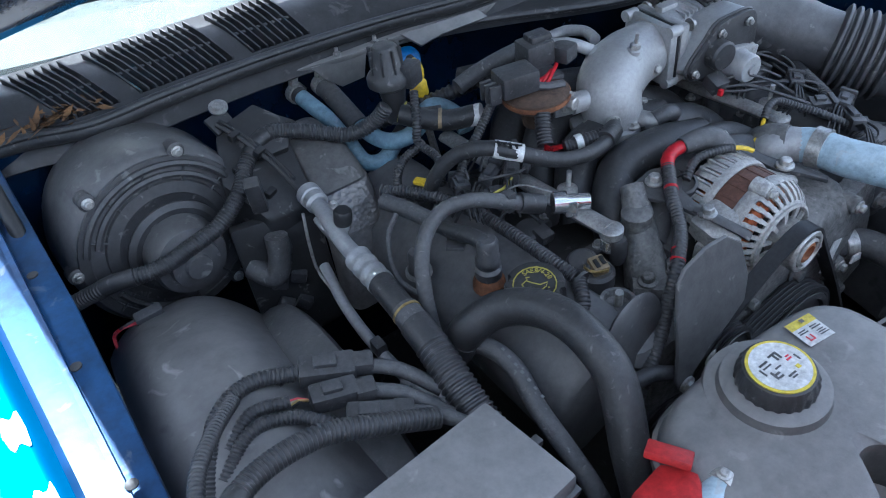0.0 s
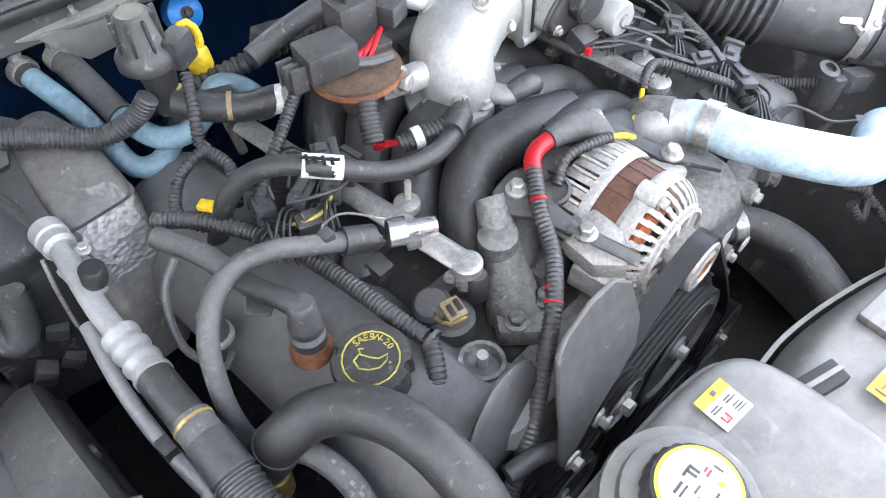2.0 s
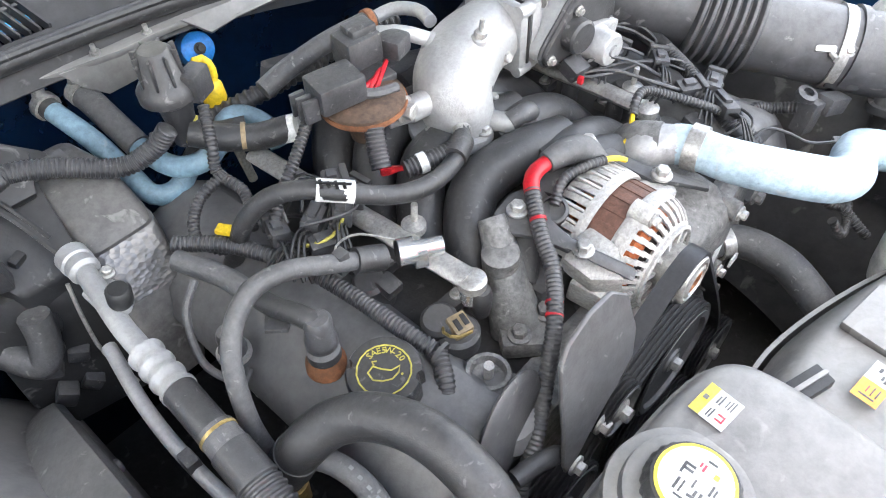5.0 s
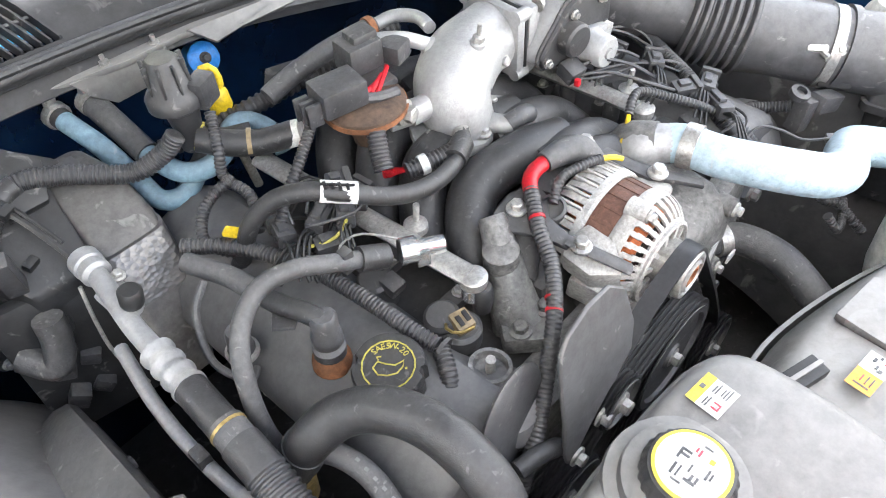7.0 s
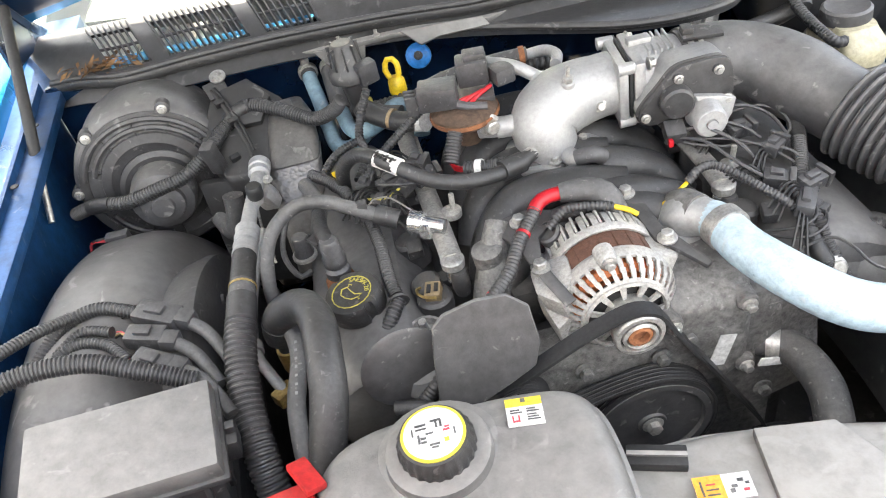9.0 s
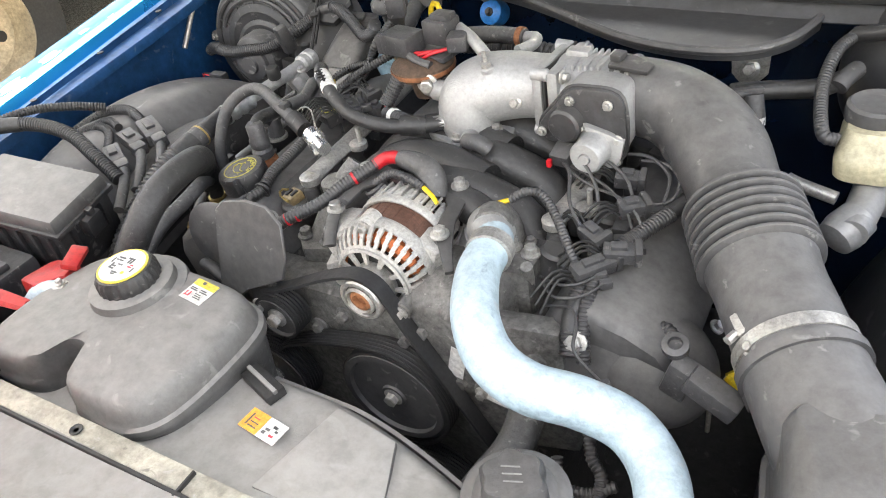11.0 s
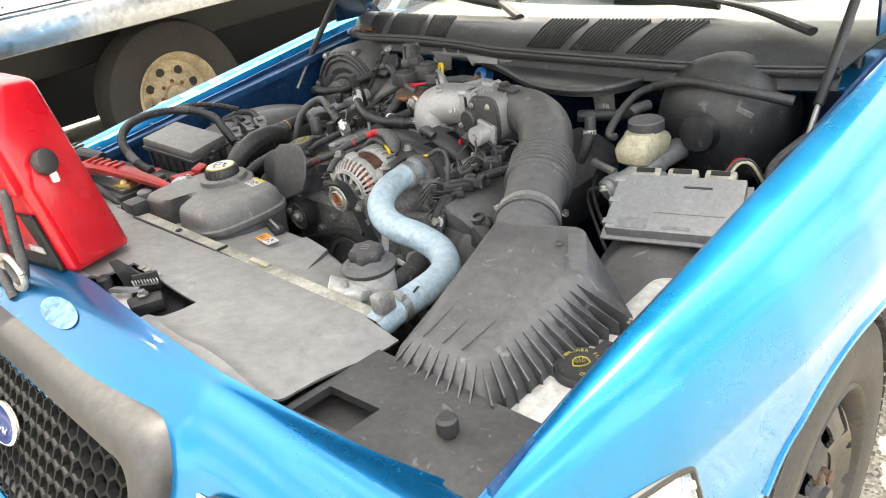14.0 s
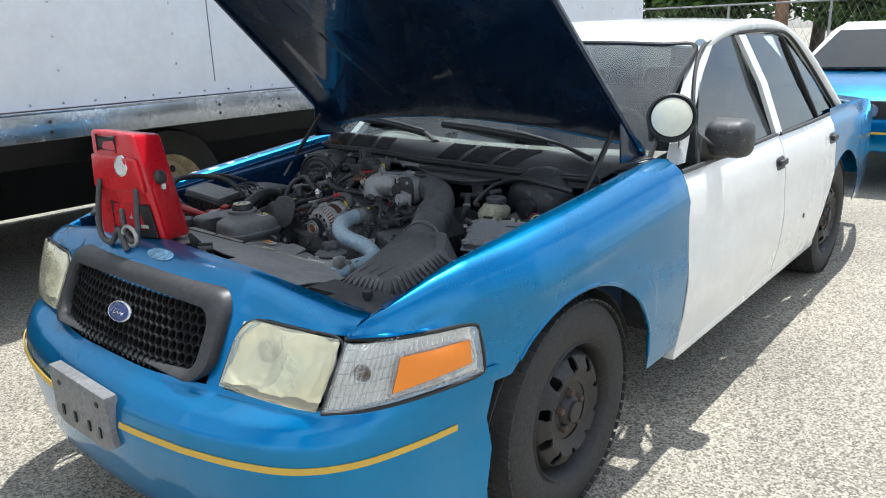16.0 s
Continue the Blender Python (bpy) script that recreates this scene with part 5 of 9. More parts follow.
part("hose", tube([(-.322, -.327, .851), (-.352, -.334, .853), (-.374, -.345, .845), (-.382, -.37, .815), (-.38, -.395, .76), (-.375, -.40, .70)], .0125, 12), BLUEHOSE, oh)
part("clamp", tube([(-.328, -.3285, .8515), (-.340, -.331, .8525)], .0142, 14), STEEL, oh)
part("clamp_screw", bolt((-.334, -.33, .866), (0, 0, 1), .004), STEEL, oh)

# ---- power steering reservoir ----
ps = thing("steering_reservoir", "milky power steering reservoir with a black star cap", "reservoir", (.262, -.345, .68))
px, py = .262, -.345
part("body", lathe((px, py, .69), (0, 0, 1), [(.034, 0), (.038, .02), (.040, .06), (.041, .11), (.043, .118)], 36), MILK, ps)
part("flange", lathe((px, py, .806), (0, 0, 1), [(.045, 0), (.0475, .003), (.0475, .008), (.044, .010), (.040, .013), (.036, .0135), (.030, .02), (.026, .022)], 44), PLASTIC_G, ps)
star = []
for h, r in ((.824, .027), (.828, .0285), (.840, .0275), (.845, .024), (.846, .017)):
    star.append([Vector((px + r * (1 + .085 * math.cos(6 * q)) * math.cos(q), py + r * (1 + .085 * math.cos(6 * q)) * math.sin(q), h)) for q in [2 * math.pi * j / 60 for j in range(60)]])
pc = part("cap", loft(star), PLASTIC, ps, "black six-lobed cap")
for k in range(3):
    part("print", box((px - .004 + .004 * k, py + .006 - .006 * k, .8466), (.016, .0012, .0006), 0, (0, 0, 20)), GREYPL, pc)
part("bracket", slab([(.225, -.40, .812), (.262, -.432, .818), (.305, -.43, .816), (.318, -.408, .812), (.295, -.375, .79), (.235, -.372, .79)], .02, .004), MILK, ps, "white moulded bracket")
part("bracket_bolt", bolt((.283, -.418, .815), (0, 0, 1), .006), STEEL, ps)
for k in range(3):
    part("print", box((px - .008 + .008 * k, py - .0405, .765 - .008 * k), (.02, .001, .0025), 0), INK, ps)

# ---- upper radiator hose ----
uh = thing("radiator_hose", "chalky light blue silicone radiator hose in an S bend", "hose", (.25, -.23, .70))
HOSE = [(.120, -.086, .857), (.126, -.100, .859), (.132, -.146, .860), (.157, -.203, .857), (.190, -.238, .846), (.230, -.247, .831), (.277, -.236, .817), (.320, -.233, .800), (.352, -.254, .788), (.372, -.295, .789), (.383, -.345, .794), (.391, -.42, .80), (.395, -.46, .795)]
part("neck", tube([(.098, -.050, .835), (.104, -.062, .850), (.114, -.077, .856), (.121, -.089, .858)], [.030, .0285, .0235, .0215], 24, .004), ALU, uh, "cast alloy thermostat neck")
part("neck_base", lathe((.096, -.052, .815), (.15, -.15, 1), [(.040, 0), (.041, .006), (.036, .012), (.031, .026)], 30), ALU, uh)
part("neck_flange", slab([(.058, -.040, .824), (.082, -.086, .824), (.110, -.092, .824), (.134, -.062, .824), (.112, -.018, .824), (.082, -.014, .824)], .012, .003), ALU, uh)
for p in ((.064, -.046, .825), (.128, -.060, .825)):
    part("neck_bolt", bolt(p, (0, 0, 1), .008), STEEL, uh)
part("hose", tube(HOSE, [.0225, .0235, .0245, .025, .025, .025, .025, .025, .025, .0245, .024, .0235, .023], 24, .006), BLUEHOSE, uh)
for a, b in (((.1255, -.099, .859), (.1285, -.116, .8597)), ((.388, -.395, .798), (.390, -.411, .7995))):
    part("clamp", tube([a, b], .0262, 24), STEEL, uh, "steel worm clamp")
part("clamp_screw", box((.40, -.405, .825), (.022, .011, .009), .002), STEEL, uh)
for k, (x, y, z, a) in enumerate(((.40, -.37, .818, -70),)):
    part("print", box((x, y, z), (.018, .004, .0008), 0, (0, 0, a)), INK, uh)
part("radiator_neck", tube([(.393, -.44, .80), (.397, -.48, .79), (.40, -.50, .76)], .021, 18), PLASTIC, uh)

# ---- throttle body and intake ----
it = thing("intake_elbow", "oxidised cast aluminium intake elbow and throttle body", "intake", (.03, .14, .80))
part("elbow", tube([(-.006, .112, .862), (-.012, .118, .885), (-.008, .128, .905), (.014, .140, .915), (.045, .150, .917), (.075, .154, .917), (.10, .155, .917)], [.037, .042, .0455, .046, .044, .0415, .0415], 32, .005), ALU, it)
part("foot", slab([(-.062, .085, .868), (-.02, .068, .868), (.04, .085, .868), (.055, .11, .868), (.04, .165, .868), (-.05, .165, .868), (-.07, .13, .868)], .014, .003), ALU, it)
part("foot_lobe", slab([(.005, .075, .872), (.045, .086, .872), (.060, .105, .872), (.045, .125, .872), (.01, .115, .872)], .018, .005), ALU, it)


def flange(c, w, h, d, bev=.006):
    return box(c, (d, w, h), bev, (0, 0, -5))


part("flange", flange((.098, .155, .917), .094, .088, .014), ALU, it, "square cast flange")
part("gasket", flange((.1075, .1545, .917), .092, .086, .004, .001), INK, it)
part("throttle_body", tube([(.112, .154, .917), (.150, .152, .918), (.185, .151, .919)], [.045, .046, .042], 28, .006), ALU, it)
part("throttle_flange", flange((.119, .154, .917), .094, .088, .016), ALU, it)
for k, (dy, dz) in enumerate(((-.040, .038), (.040, .038), (.040, -.038), (-.040, -.038))):
    part("corner_boss", lathe((.088, .155 + dy, .917 + dz), (1, -.08, 0), [(.0085, 0), (.008, .020), (.006, .022)], 14), ALU, it)
    part("flange_bolt", bolt((.127, .153 + dy, .917 + dz), (1, -.08, 0), .006), STEEL, it)
for k in range(5):
    part("rib", box((.137 + .008 * k, .153, .959), (.003, .052, .009), .001, (0, 0, -5)), ALU, it)
part("top_lug", box((.132, .160, .964), (.03, .016, .012), .003, (0, 0, -5)), ALU, it)
part("stud_boss", lathe((.024, .121, .935), (0, -.2, 1), [(.014, 0), (.013, .012), (.009, .016), (.009, .022), (.006, .024)], 16), ALU, it)
part("stud_nut", lathe((.024, .116, .958), (0, -.2, 1), [(.007, 0), (.007, .007), (.005, .008)], 6), STEEL, it)
part("stud", tube([(.024, .116, .958), (.024, .113, .980)], .0028, 8), STEEL, it)
part("stud_spur", tube([(.022, .110, .945), (.021, .103, .918)], .0042, 8), ALU, it)
part("side_plug", bolt((.062, .112, .914), (0, -1, .25), .006), STEEL, it)
part("coolant_nipple", tube([(-.018, .104, .888), (-.028, .098, .886), (-.038, .090, .884)], [.013, .012, .0105], 14), ALU, it)
part("nipple_collar", tube([(-.028, .098, .886), (-.032, .095, .8855)], .0145, 14), ALU, it)
part("valve_port", tube([(-.030, .125, .905), (-.055, .130, .903), (-.072, .133, .902)], [.014, .011, .010], 14), ALU, it)
part("lower_port", tube([(.005, .09, .872), (.010, .07, .874), (.018, .060, .876)], .012, 12), ALU, it)
part("sensor_plug", tube([(.012, .062, .878), (.032, .055, .884), (.044, .058, .874)], .011, 12), CONNECT, it)
for b in ((-.055, .12, .870), (.034, .103, .874), (-.012, .078, .870)):
    part("bolt", bolt(b, (0, 0, 1), .006), STEEL, it)
part("rear_pipe", tube([(.0, .165, .945), (-.03, .182, .962), (-.062, .205, .965)], .0085, 12), ALU, it)
part("pipe_boss", lathe((.002, .158, .938), (-.5, .6, .5), [(.014, -.012), (.013, .012), (.010, .016)], 16), ALU, it)
# electronic actuator
ac = thing("throttle_actuator", "black throttle actuator cover with an alloy motor", "actuator", (.16, .085, .88))
OUT = [(.104, .898), (.112, .915), (.130, .936), (.148, .957), (.175, .962), (.204, .962), (.216, .948), (.219, .905), (.211, .876), (.185, .868), (.155, .874), (.138, .884), (.116, .883)]


def act(x, z, y=.0):
    """A point of the actuator's front plane, which leans a little towards the radiator on its outer side."""
    return Vector((x, .088 - .13 * (x - .15) + y, z))


part("cover", slab([act(x, z) for x, z in closed(OUT, 3)], .014, .003, down=(.001, -.010, 0)), PLASTIC, ac)
part("cover_rim", tube([act(x, z, -.002) for x, z in closed(OUT, 3) + OUT[:1]], .0032, 6), PLASTIC, ac)
part("case", slab([act(x, z, .040) for x, z in closed(OUT, 3)], .03, .003, down=(.001, -.038, 0)), ALU, ac)
part("cap", lathe(act(.148, .917, -.008), (-.13, -1, 0), [(.021, 0), (.021, .016), (.018, .019), (0, .020)], 28), PLASTIC, ac)
part("motor_plate", slab([act(x, z, -.008) for x, z in ((.168, .920), (.200, .914), (.219, .908), (.215, .885), (.208, .870), (.190, .866))], .008, .002, down=(.001, -.010, 0)), ALU, ac)
part("motor", lathe(act(.183, .892, -.012), (-.1, -1, 0), [(.024, 0), (.0225, .006), (.0205, .010), (.0205, .028), (.018, .031), (.0075, .0315), (.0065, .029), (.006, .034), (0, .034)], 30), ALU, ac)
for x, z in ((.151, .945), (.199, .948), (.111, .897), (.211, .906), (.166, .914), (.208, .876)):
    part("screw_boss", lathe(act(x, z, -.009), (-.13, -1, 0), [(.0075, 0), (.007, .003)], 14), PLASTIC, ac)
    part("screw", bolt(act(x, z, -.012), (-.13, -1, 0), .0042), STEEL, ac)
part("connector", box((.143, .068, .876), (.026, .026, .020), .003, (20, 0, -8)), CONNECT, ac)
part("red_tab", box((.131, .050, .873), (.006, .007, .010), .0015), REDWIRE, ac)

# ---- air duct ----
ad = thing("air_duct", "dusty grey moulded intake duct with bellows and a steel clamp", "duct", (.36, .05, .80))
D = [(.180, .151, .918), (.215, .150, .918), (.252, .145, .913), (.288, .127, .902), (.318, .095, .889), (.342, .055, .875), (.358, .024, .867)]
part("elbow", tube(D, [.046, .047, .049, .052, .0525, .049, .0475], 36, .005), PLASTIC_G, ad)
part("moulded_disc", lathe((.270, .088, .900), (-.62, -.62, .15), [(.024, 0), (.024, .005), (.021, .008), (.010, .009), (0, .009)], 28), PLASTIC_G, ad)
BEL = [(.356, .030, .868), (.367, .008, .863), (.379, -.015, .858), (.393, -.043, .852)]
part("bellows_core", tube(BEL, .0525, 32), PLASTIC_G, ad)
bline = spline(BEL, .001)
for k in range(7):
    i = int((k + .5) / 7 * (len(bline) - 1))
    ax_ = (bline[min(i + 2, len(bline) - 1)] - bline[max(0, i - 2)]).normalized()
    part("bellows_rib", lathe(bline[i], ax_, [(.050, -.0058), (.0565, -.0044), (.0608, -.0020), (.0615, 0), (.0608, .0020), (.0565, .0044), (.050, .0058)], 40), PLASTIC_G, ad)
part("sleeve", tube([(.391, -.040, .853), (.400, -.058, .850), (.420, -.095, .845), (.440, -.133, .840)], [.0545, .0515, .0515, .0515], 32, .006), PLASTIC_G, ad)
part("sleeve_lip", tube([(.446, -.144, .839), (.451, -.153, .8375)], .0565, 34), PLASTIC_G, ad)
part("clamp", tube([(.4375, -.128, .8405), (.4435, -.1395, .839)], .0545, 36), STEEL, ad, "steel worm-drive clamp")
part("clamp_screw", box((.394, -.135, .862), (.014, .026, .013), .003, (0, -40, 30)), STEEL, ad)
part("clamp_thread", tube([(.390, -.145, .860), (.385, -.155, .858)], .0045, 8), STEEL, ad)
part("outlet", tube([(.440, -.133, .840), (.458, -.166, .836), (.478, -.200, .832), (.500, -.230, .828)], [.0525, .0525, .0535, .056], 32), PLASTIC_G, ad)
part("throttle_clamp", tube([(.186, .151, .918), (.193, .151, .918)], .0488, 32), STEEL, ad)
part("clamp_ring", tube([(.201, .1505, .9185), (.206, .1505, .9187)], .0492, 32), STEEL, ad)
part("moulded_ear", slab([(.178, .128, .968), (.228, .118, .968), (.232, .135, .970), (.205, .150, .972), (.182, .150, .972)], .006, .002), PLASTIC, ad)
part("ear_clip", box((.188, .140, .974), (.014, .018, .008), .002, (0, 0, -10)), PLASTIC, ad)
mf = thing("air_sensor", "black mass air flow sensor plug beside the duct", "sensor", (.419, -.179, .796))
part("flange", box((.413, -.165, .834), (.014, .042, .052), .003, (0, 10, 30)), PLASTIC, mf)
part("plug", box((.381, -.171, .802), (.052, .024, .024), .004, (0, 20, -12)), CONNECT, mf)
part("screw", bolt((.406, -.161, .862), (-.611, -.289, .696), .005), STEEL, mf)
part("boot", box((.347, -.157, .796), (.026, .022, .045), .004, (0, 15, -12)), CONNECT, mf)
part("clip", lathe((.339, -.147, .824), (-.011, -.289, .996), [(.013, 0), (.013, .008), (.007, .010), (.007, .004)], 16), CONNECT, mf)
part("cable", tube([(.349, -.154, .806), (.334, -.119, .796), (.314, -.099, .796), (.289, -.114, .786)], .008, 10, loom=.0012), LOOM, mf)

# ---- air filter box ----
ab = thing("air_filter_box", "dusty dark grey air filter box with a finned lid", "air box", (.58, -.37, .62))
LOW = [(.482, -.518), (.668, -.538), (.712, -.25), (.61, -.192), (.435, -.205)]


def soft(poly, z, r=.018, n=4):
    out = []
    m = len(poly)
    for i in range(m):
        p, a, b = Vector(poly[i]), Vector(poly[i - 1]), Vector(poly[(i + 1) % m])
        d0, d1 = (a - p).normalized() * r, (b - p).normalized() * r
        for k in range(n + 1):
            t = k / n
            q = (p + d0) * (1 - t) ** 2 + p * 2 * t * (1 - t) + (p + d1) * t * t
            out.append(Vector((q.x, q.y, z)) if not callable(z) else Vector((q.x, q.y, z(i))))
    return out


TOPZ = [.832, .830, .868, .896, .878]
lid = loft([soft(LOW, .784), soft([(.484, -.515), (.664, -.534), (.708, -.252), (.61, -.195), (.437, -.207)], .800),
            soft([(.492, -.502), (.640, -.50), (.672, -.275), (.612, -.205), (.44, -.212)], lambda i: [.822, .818, .845, .87, .86][i]),
            soft([(.500, -.490), (.628, -.482), (.655, -.285), (.608, -.213), (.448, -.216)], lambda i: TOPZ[i]),
            soft([(.512, -.470), (.610, -.460), (.632, -.30), (.595, -.235), (.462, -.24)], lambda i: TOPZ[i] + .006)])
lido = part("lid", lid, PLASTIC_G, ab, "dusty lid with cooling fins")
part("base", loft([soft([(.50, -.50), (.65, -.515), (.69, -.26), (.60, -.21), (.46, -.22)], .62), soft([(.486, -.514), (.664, -.532), (.708, -.254), (.608, -.197), (.44, -.209)], .772), soft([(.476, -.523), (.674, -.545), (.72, -.248), (.612, -.186), (.43, -.2)], .775), soft([(.476, -.523), (.674, -.545), (.72, -.248), (.612, -.186), (.43, -.2)], .786)]), PLASTIC, ab)
for k in range(13):
    f = (k + .5) / 13
    a, b = Vector((.672, -.528, .79)).lerp(Vector((.714, -.27, .79)), f), Vector((.632, -.485, .826)).lerp(Vector((.660, -.30, .865)), f)
    part("fin", slab([a, a + Vector((.0, .0, .03)), b + Vector((-.006, 0, .004)), b - Vector((0, 0, .02))], .0022, 0), PLASTIC_G, lido)
for k in range(8):
    f = (k + .5) / 8
    a, b = Vector((.492, -.520, .79)).lerp(Vector((.660, -.540, .79)), f), Vector((.505, -.492, .832)).lerp(Vector((.622, -.482, .83)), f)
    part("fin", slab([a, a + Vector((0, 0, .022)), b + Vector((0, .004, .002)), b - Vector((0, 0, .02))], .0022, 0), PLASTIC_G, lido)
for f in (.2, .48, .75):
    part("ridge", tube([Vector((.50, -.478, .839)).lerp(Vector((.615, -.468, .837)), f), Vector((.49, -.33, .862)).lerp(Vector((.64, -.34, .862)), f)], .0014, 6), PLASTIC_G, lido)
part("dimple", lathe((.596, -.262, .894), (.1, .2, 1), [(.007, 0), (.006, .002), (0, .001)], 10), PLASTIC, lido)
for c in ((.680, -.535, .79), (.724, -.27, .79)):
    part("clip", slab([Vector(c) + Vector(d) for d in ((-.008, -.01, .012), (.008, -.006, .014), (.016, .004, -.035), (.0, .0, -.04))], .005, .0015), STEEL, ab)
    part("clip_wire", tube([Vector(c) + Vector(d) for d in ((-.02, .01, .012), (-.012, -.012, .022), (.006, -.012, .02), (.01, .0, -.01))], .0018, 6), STEEL, ab)

# ---- washer tank ----
wt = thing("washer_tank", "milky white washer tank with a black cap", "tank", (.71, -.35, .60))
part("body", loft([[Vector((x, y, z)) for x, y in rr_] for rr_, z in (([(p[0] - .0, p[1]) for p in rrect(.715, -.40, .075, .22, .03)], .60), (rrect(.716, -.40, .10, .235, .035), .76), (rrect(.717, -.40, .095, .225, .035), .792), (rrect(.719, -.40, .07, .19, .025), .803))]), MILK, wt)
part("saddle", loft([[Vector((x, y, z)) for x, y in rr_] for rr_, z in ((rrect(.705, -.20, .08, .17, .03), .62), (rrect(.705, -.20, .085, .18, .035), .77), (rrect(.707, -.20, .07, .155, .03), .793), (rrect(.71, -.20, .04, .11, .02), .80))]), MILK, wt)
wc = part("cap", lathe((.712, -.392, .799), (0, -.05, 1), [(.036, 0), (.036, .012), (.033, .016), (.030, .0155), (.029, .018), (0, .018)], 36), RUBBER, wt, "black flip cap with yellow print")
part("cap_tab", box((.718, -.35, .813), (.018, .03, .008), .003), RUBBER, wc)
tilt = pose(.712, -.393, .8178, 3, 0, 50)
part("print", tube([tilt @ Vector(p) for p in ((-.011, -.004, 0), (-.008, .008, 0), (0, .010, 0), (.008, .008, 0), (.011, -.004, 0), (.004, -.007, 0), (-.004, -.007, 0), (-.011, -.004, 0))], .0009, 6), INKY, wc)
for k in range(-2, 3):
    part("print", tube([tilt @ Vector((k * .0022, .0, 0)), tilt @ Vector((k * .0045, .008, 0))], .0005, 5), INKY, wc)
for text, ang0, rr_ in (("WASHER", 125, .023), (("F", "L", "U", "I", "D"), 25, .023), ("ONLY", 255, .023)):
    for k, ch in enumerate(text):
        ang = radians(ang0 - 14 * k) if text != "ONLY" else radians(ang0 + 14 * k)
        m = tilt @ Matrix.Translation((rr_ * math.cos(ang), rr_ * math.sin(ang), .0002)) @ pose(0, 0, 0, 0, 0, math.degrees(ang) - 90 if text != "ONLY" else math.degrees(ang) + 90)
        words(ch, .0075, m, INKY, wc, "letter")

# ---- engine computer ----
pm = thing("engine_computer", "flat grey alloy engine computer tilted on its bracket", "control unit", (.63, .01, .78))
MP = Matrix.Translation((.632, .008, .838)) @ pose(0, 0, 0, 26, 0, 15).to_3x3().to_4x4()


def pbox(c, s, bev=.002):
    b_ = box(c, s, bev)
    bmesh.ops.transform(b_, matrix=MP, verts=b_.verts)
    return b_


part("case", pbox((0, 0, 0), (.205, .118, .026), .004), PCM, pm)
part("flange", pbox((0, -.002, -.010), (.222, .128, .005), .002), PCM, pm)
for y in (-.045, .0, .045):
    part("side_rib", pbox((-.098, y, .006), (.02, .012, .018), .003), PCM, pm)
part("label", pbox((-.06, -.045, .0135), (.05, .022, .0012), 0), GREYPL, pm)
part("print", pbox((.01, -.05, .0135), (.045, .006, .001), 0), GREYPL, pm)
part("groove", pbox((.03, .035, .0134), (.045, .004, .0012), 0), DARK, pm)
part("raised_pad", pbox((.025, -.02, .0138), (.11, .003, .002), .0008), PCM, pm)
for k in range(3):
    part("plug", pbox((-.06 + .06 * k, .066, .004), (.05, .022, .018), .006), CREAMRAIL, pm)
    part("plug_slot", pbox((-.06 + .06 * k, .066, .0165), (.03, .008, .002), 0), INK, pm)
part("bolt", bolt(MP @ Vector((-.125, .03, .0)), (-.3, 0, 1), .006), STEEL, pm)
part("foot", box((.64, .03, .775), (.2, .05, .06), .01, (0, 0, 15)), PLASTIC, pm)
pw = thing("computer_harness", "bundle of coloured wires into the engine computer", "wires", (.68, .1, .83))
for k, mt in enumerate((LOOM, CONNECT, IVORY, REDWIRE, LOOM, CONNECT)):
    o = Vector((.0035 * (k % 3), .003 * (k // 3), .003 * (k % 2)))
    part("wire", tube([Vector(p) + o for p in ((.675, .082, .865), (.688, .095, .892), (.705, .10, .895), (.715, .115, .87), (.72, .15, .82))], .0026, 6), mt, pw)
part("loom", tube([(.72, .15, .82), (.72, .19, .86), (.74, .28, .88)], .010, 10, loom=.001), LOOM, pw)

# ---- brakes ----
mc = thing("brake_reservoir", "yellowed translucent brake reservoir with a grey cap", "reservoir", (.462, .21, .80))
part("body", loft([[Vector((.462 + a, .21 + b, z)) for a, b in rrect(0, 0, w, d, .018)] for z, w, d in ((.824, .05, .085), (.834, .066, .11), (.856, .070, .118), (.866, .066, .108), (.876, .060, .074), (.884, .054, .066))]), IVORY, mc)
part("cap", lathe((.462, .222, .881), (0, 0, 1), [(.034, 0), (.035, .004), (.034, .018), (.030, .021), (.026, .019), (0, .019)], 32), PLASTIC_G, mc)
mc2 = thing("master_cylinder", "dull cast alloy brake master cylinder", "master cylinder", (.47, .2, .75))
part("cylinder", tube([(.485, .32, .812), (.477, .22, .812), (.466, .12, .812), (.462, .09, .812)], [.024, .021, .020, .017], 18), PCM, mc2)
part("rib", tube([(.478, .235, .812), (.477, .225, .812)], .025, 18), PCM, mc2)
part("valve", lathe((.456, .105, .806), (-.5, -.8, -.3), [(.022, -.02), (.024, .004), (.021, .018), (.010, .022), (0, .022)], 22), PCM, mc2)
part("lobe", lathe((.51, .16, .81), (1, -.3, .1), [(.018, -.03), (.018, .02), (.012, .024)], 16), ALU, mc2)
part("fitting", tube([(.44, .14, .82), (.40, .15, .825), (.385, .155, .828)], .008, 10), STEEL, mc2)
for pts in ([(.405, .155, .825), (.385, .16, .80), (.40, .125, .77), (.44, .09, .73)], [(.43, .11, .80), (.405, .10, .79), (.415, .09, .755), (.47, .05, .70)]):
    part("brake_line", tube(pts, .0035, 8), DARK, mc2)
bs = thing("brake_booster", "large black brake vacuum booster", "booster", (.53, .40, .70))
part("shell", lathe((.535, .345, .855), (-.05, -1, .04), [(.125, -.13), (.13, -.06), (.132, -.035), (.126, -.015), (.11, .015), (.085, .03), (.04, .04), (.035, .06), (0, .062)], 48), COWL, bs)
part("label", box((.62, .30, .905), (.03, .003, .012), .001, (25, 30, 20)), GREYPL, bs)
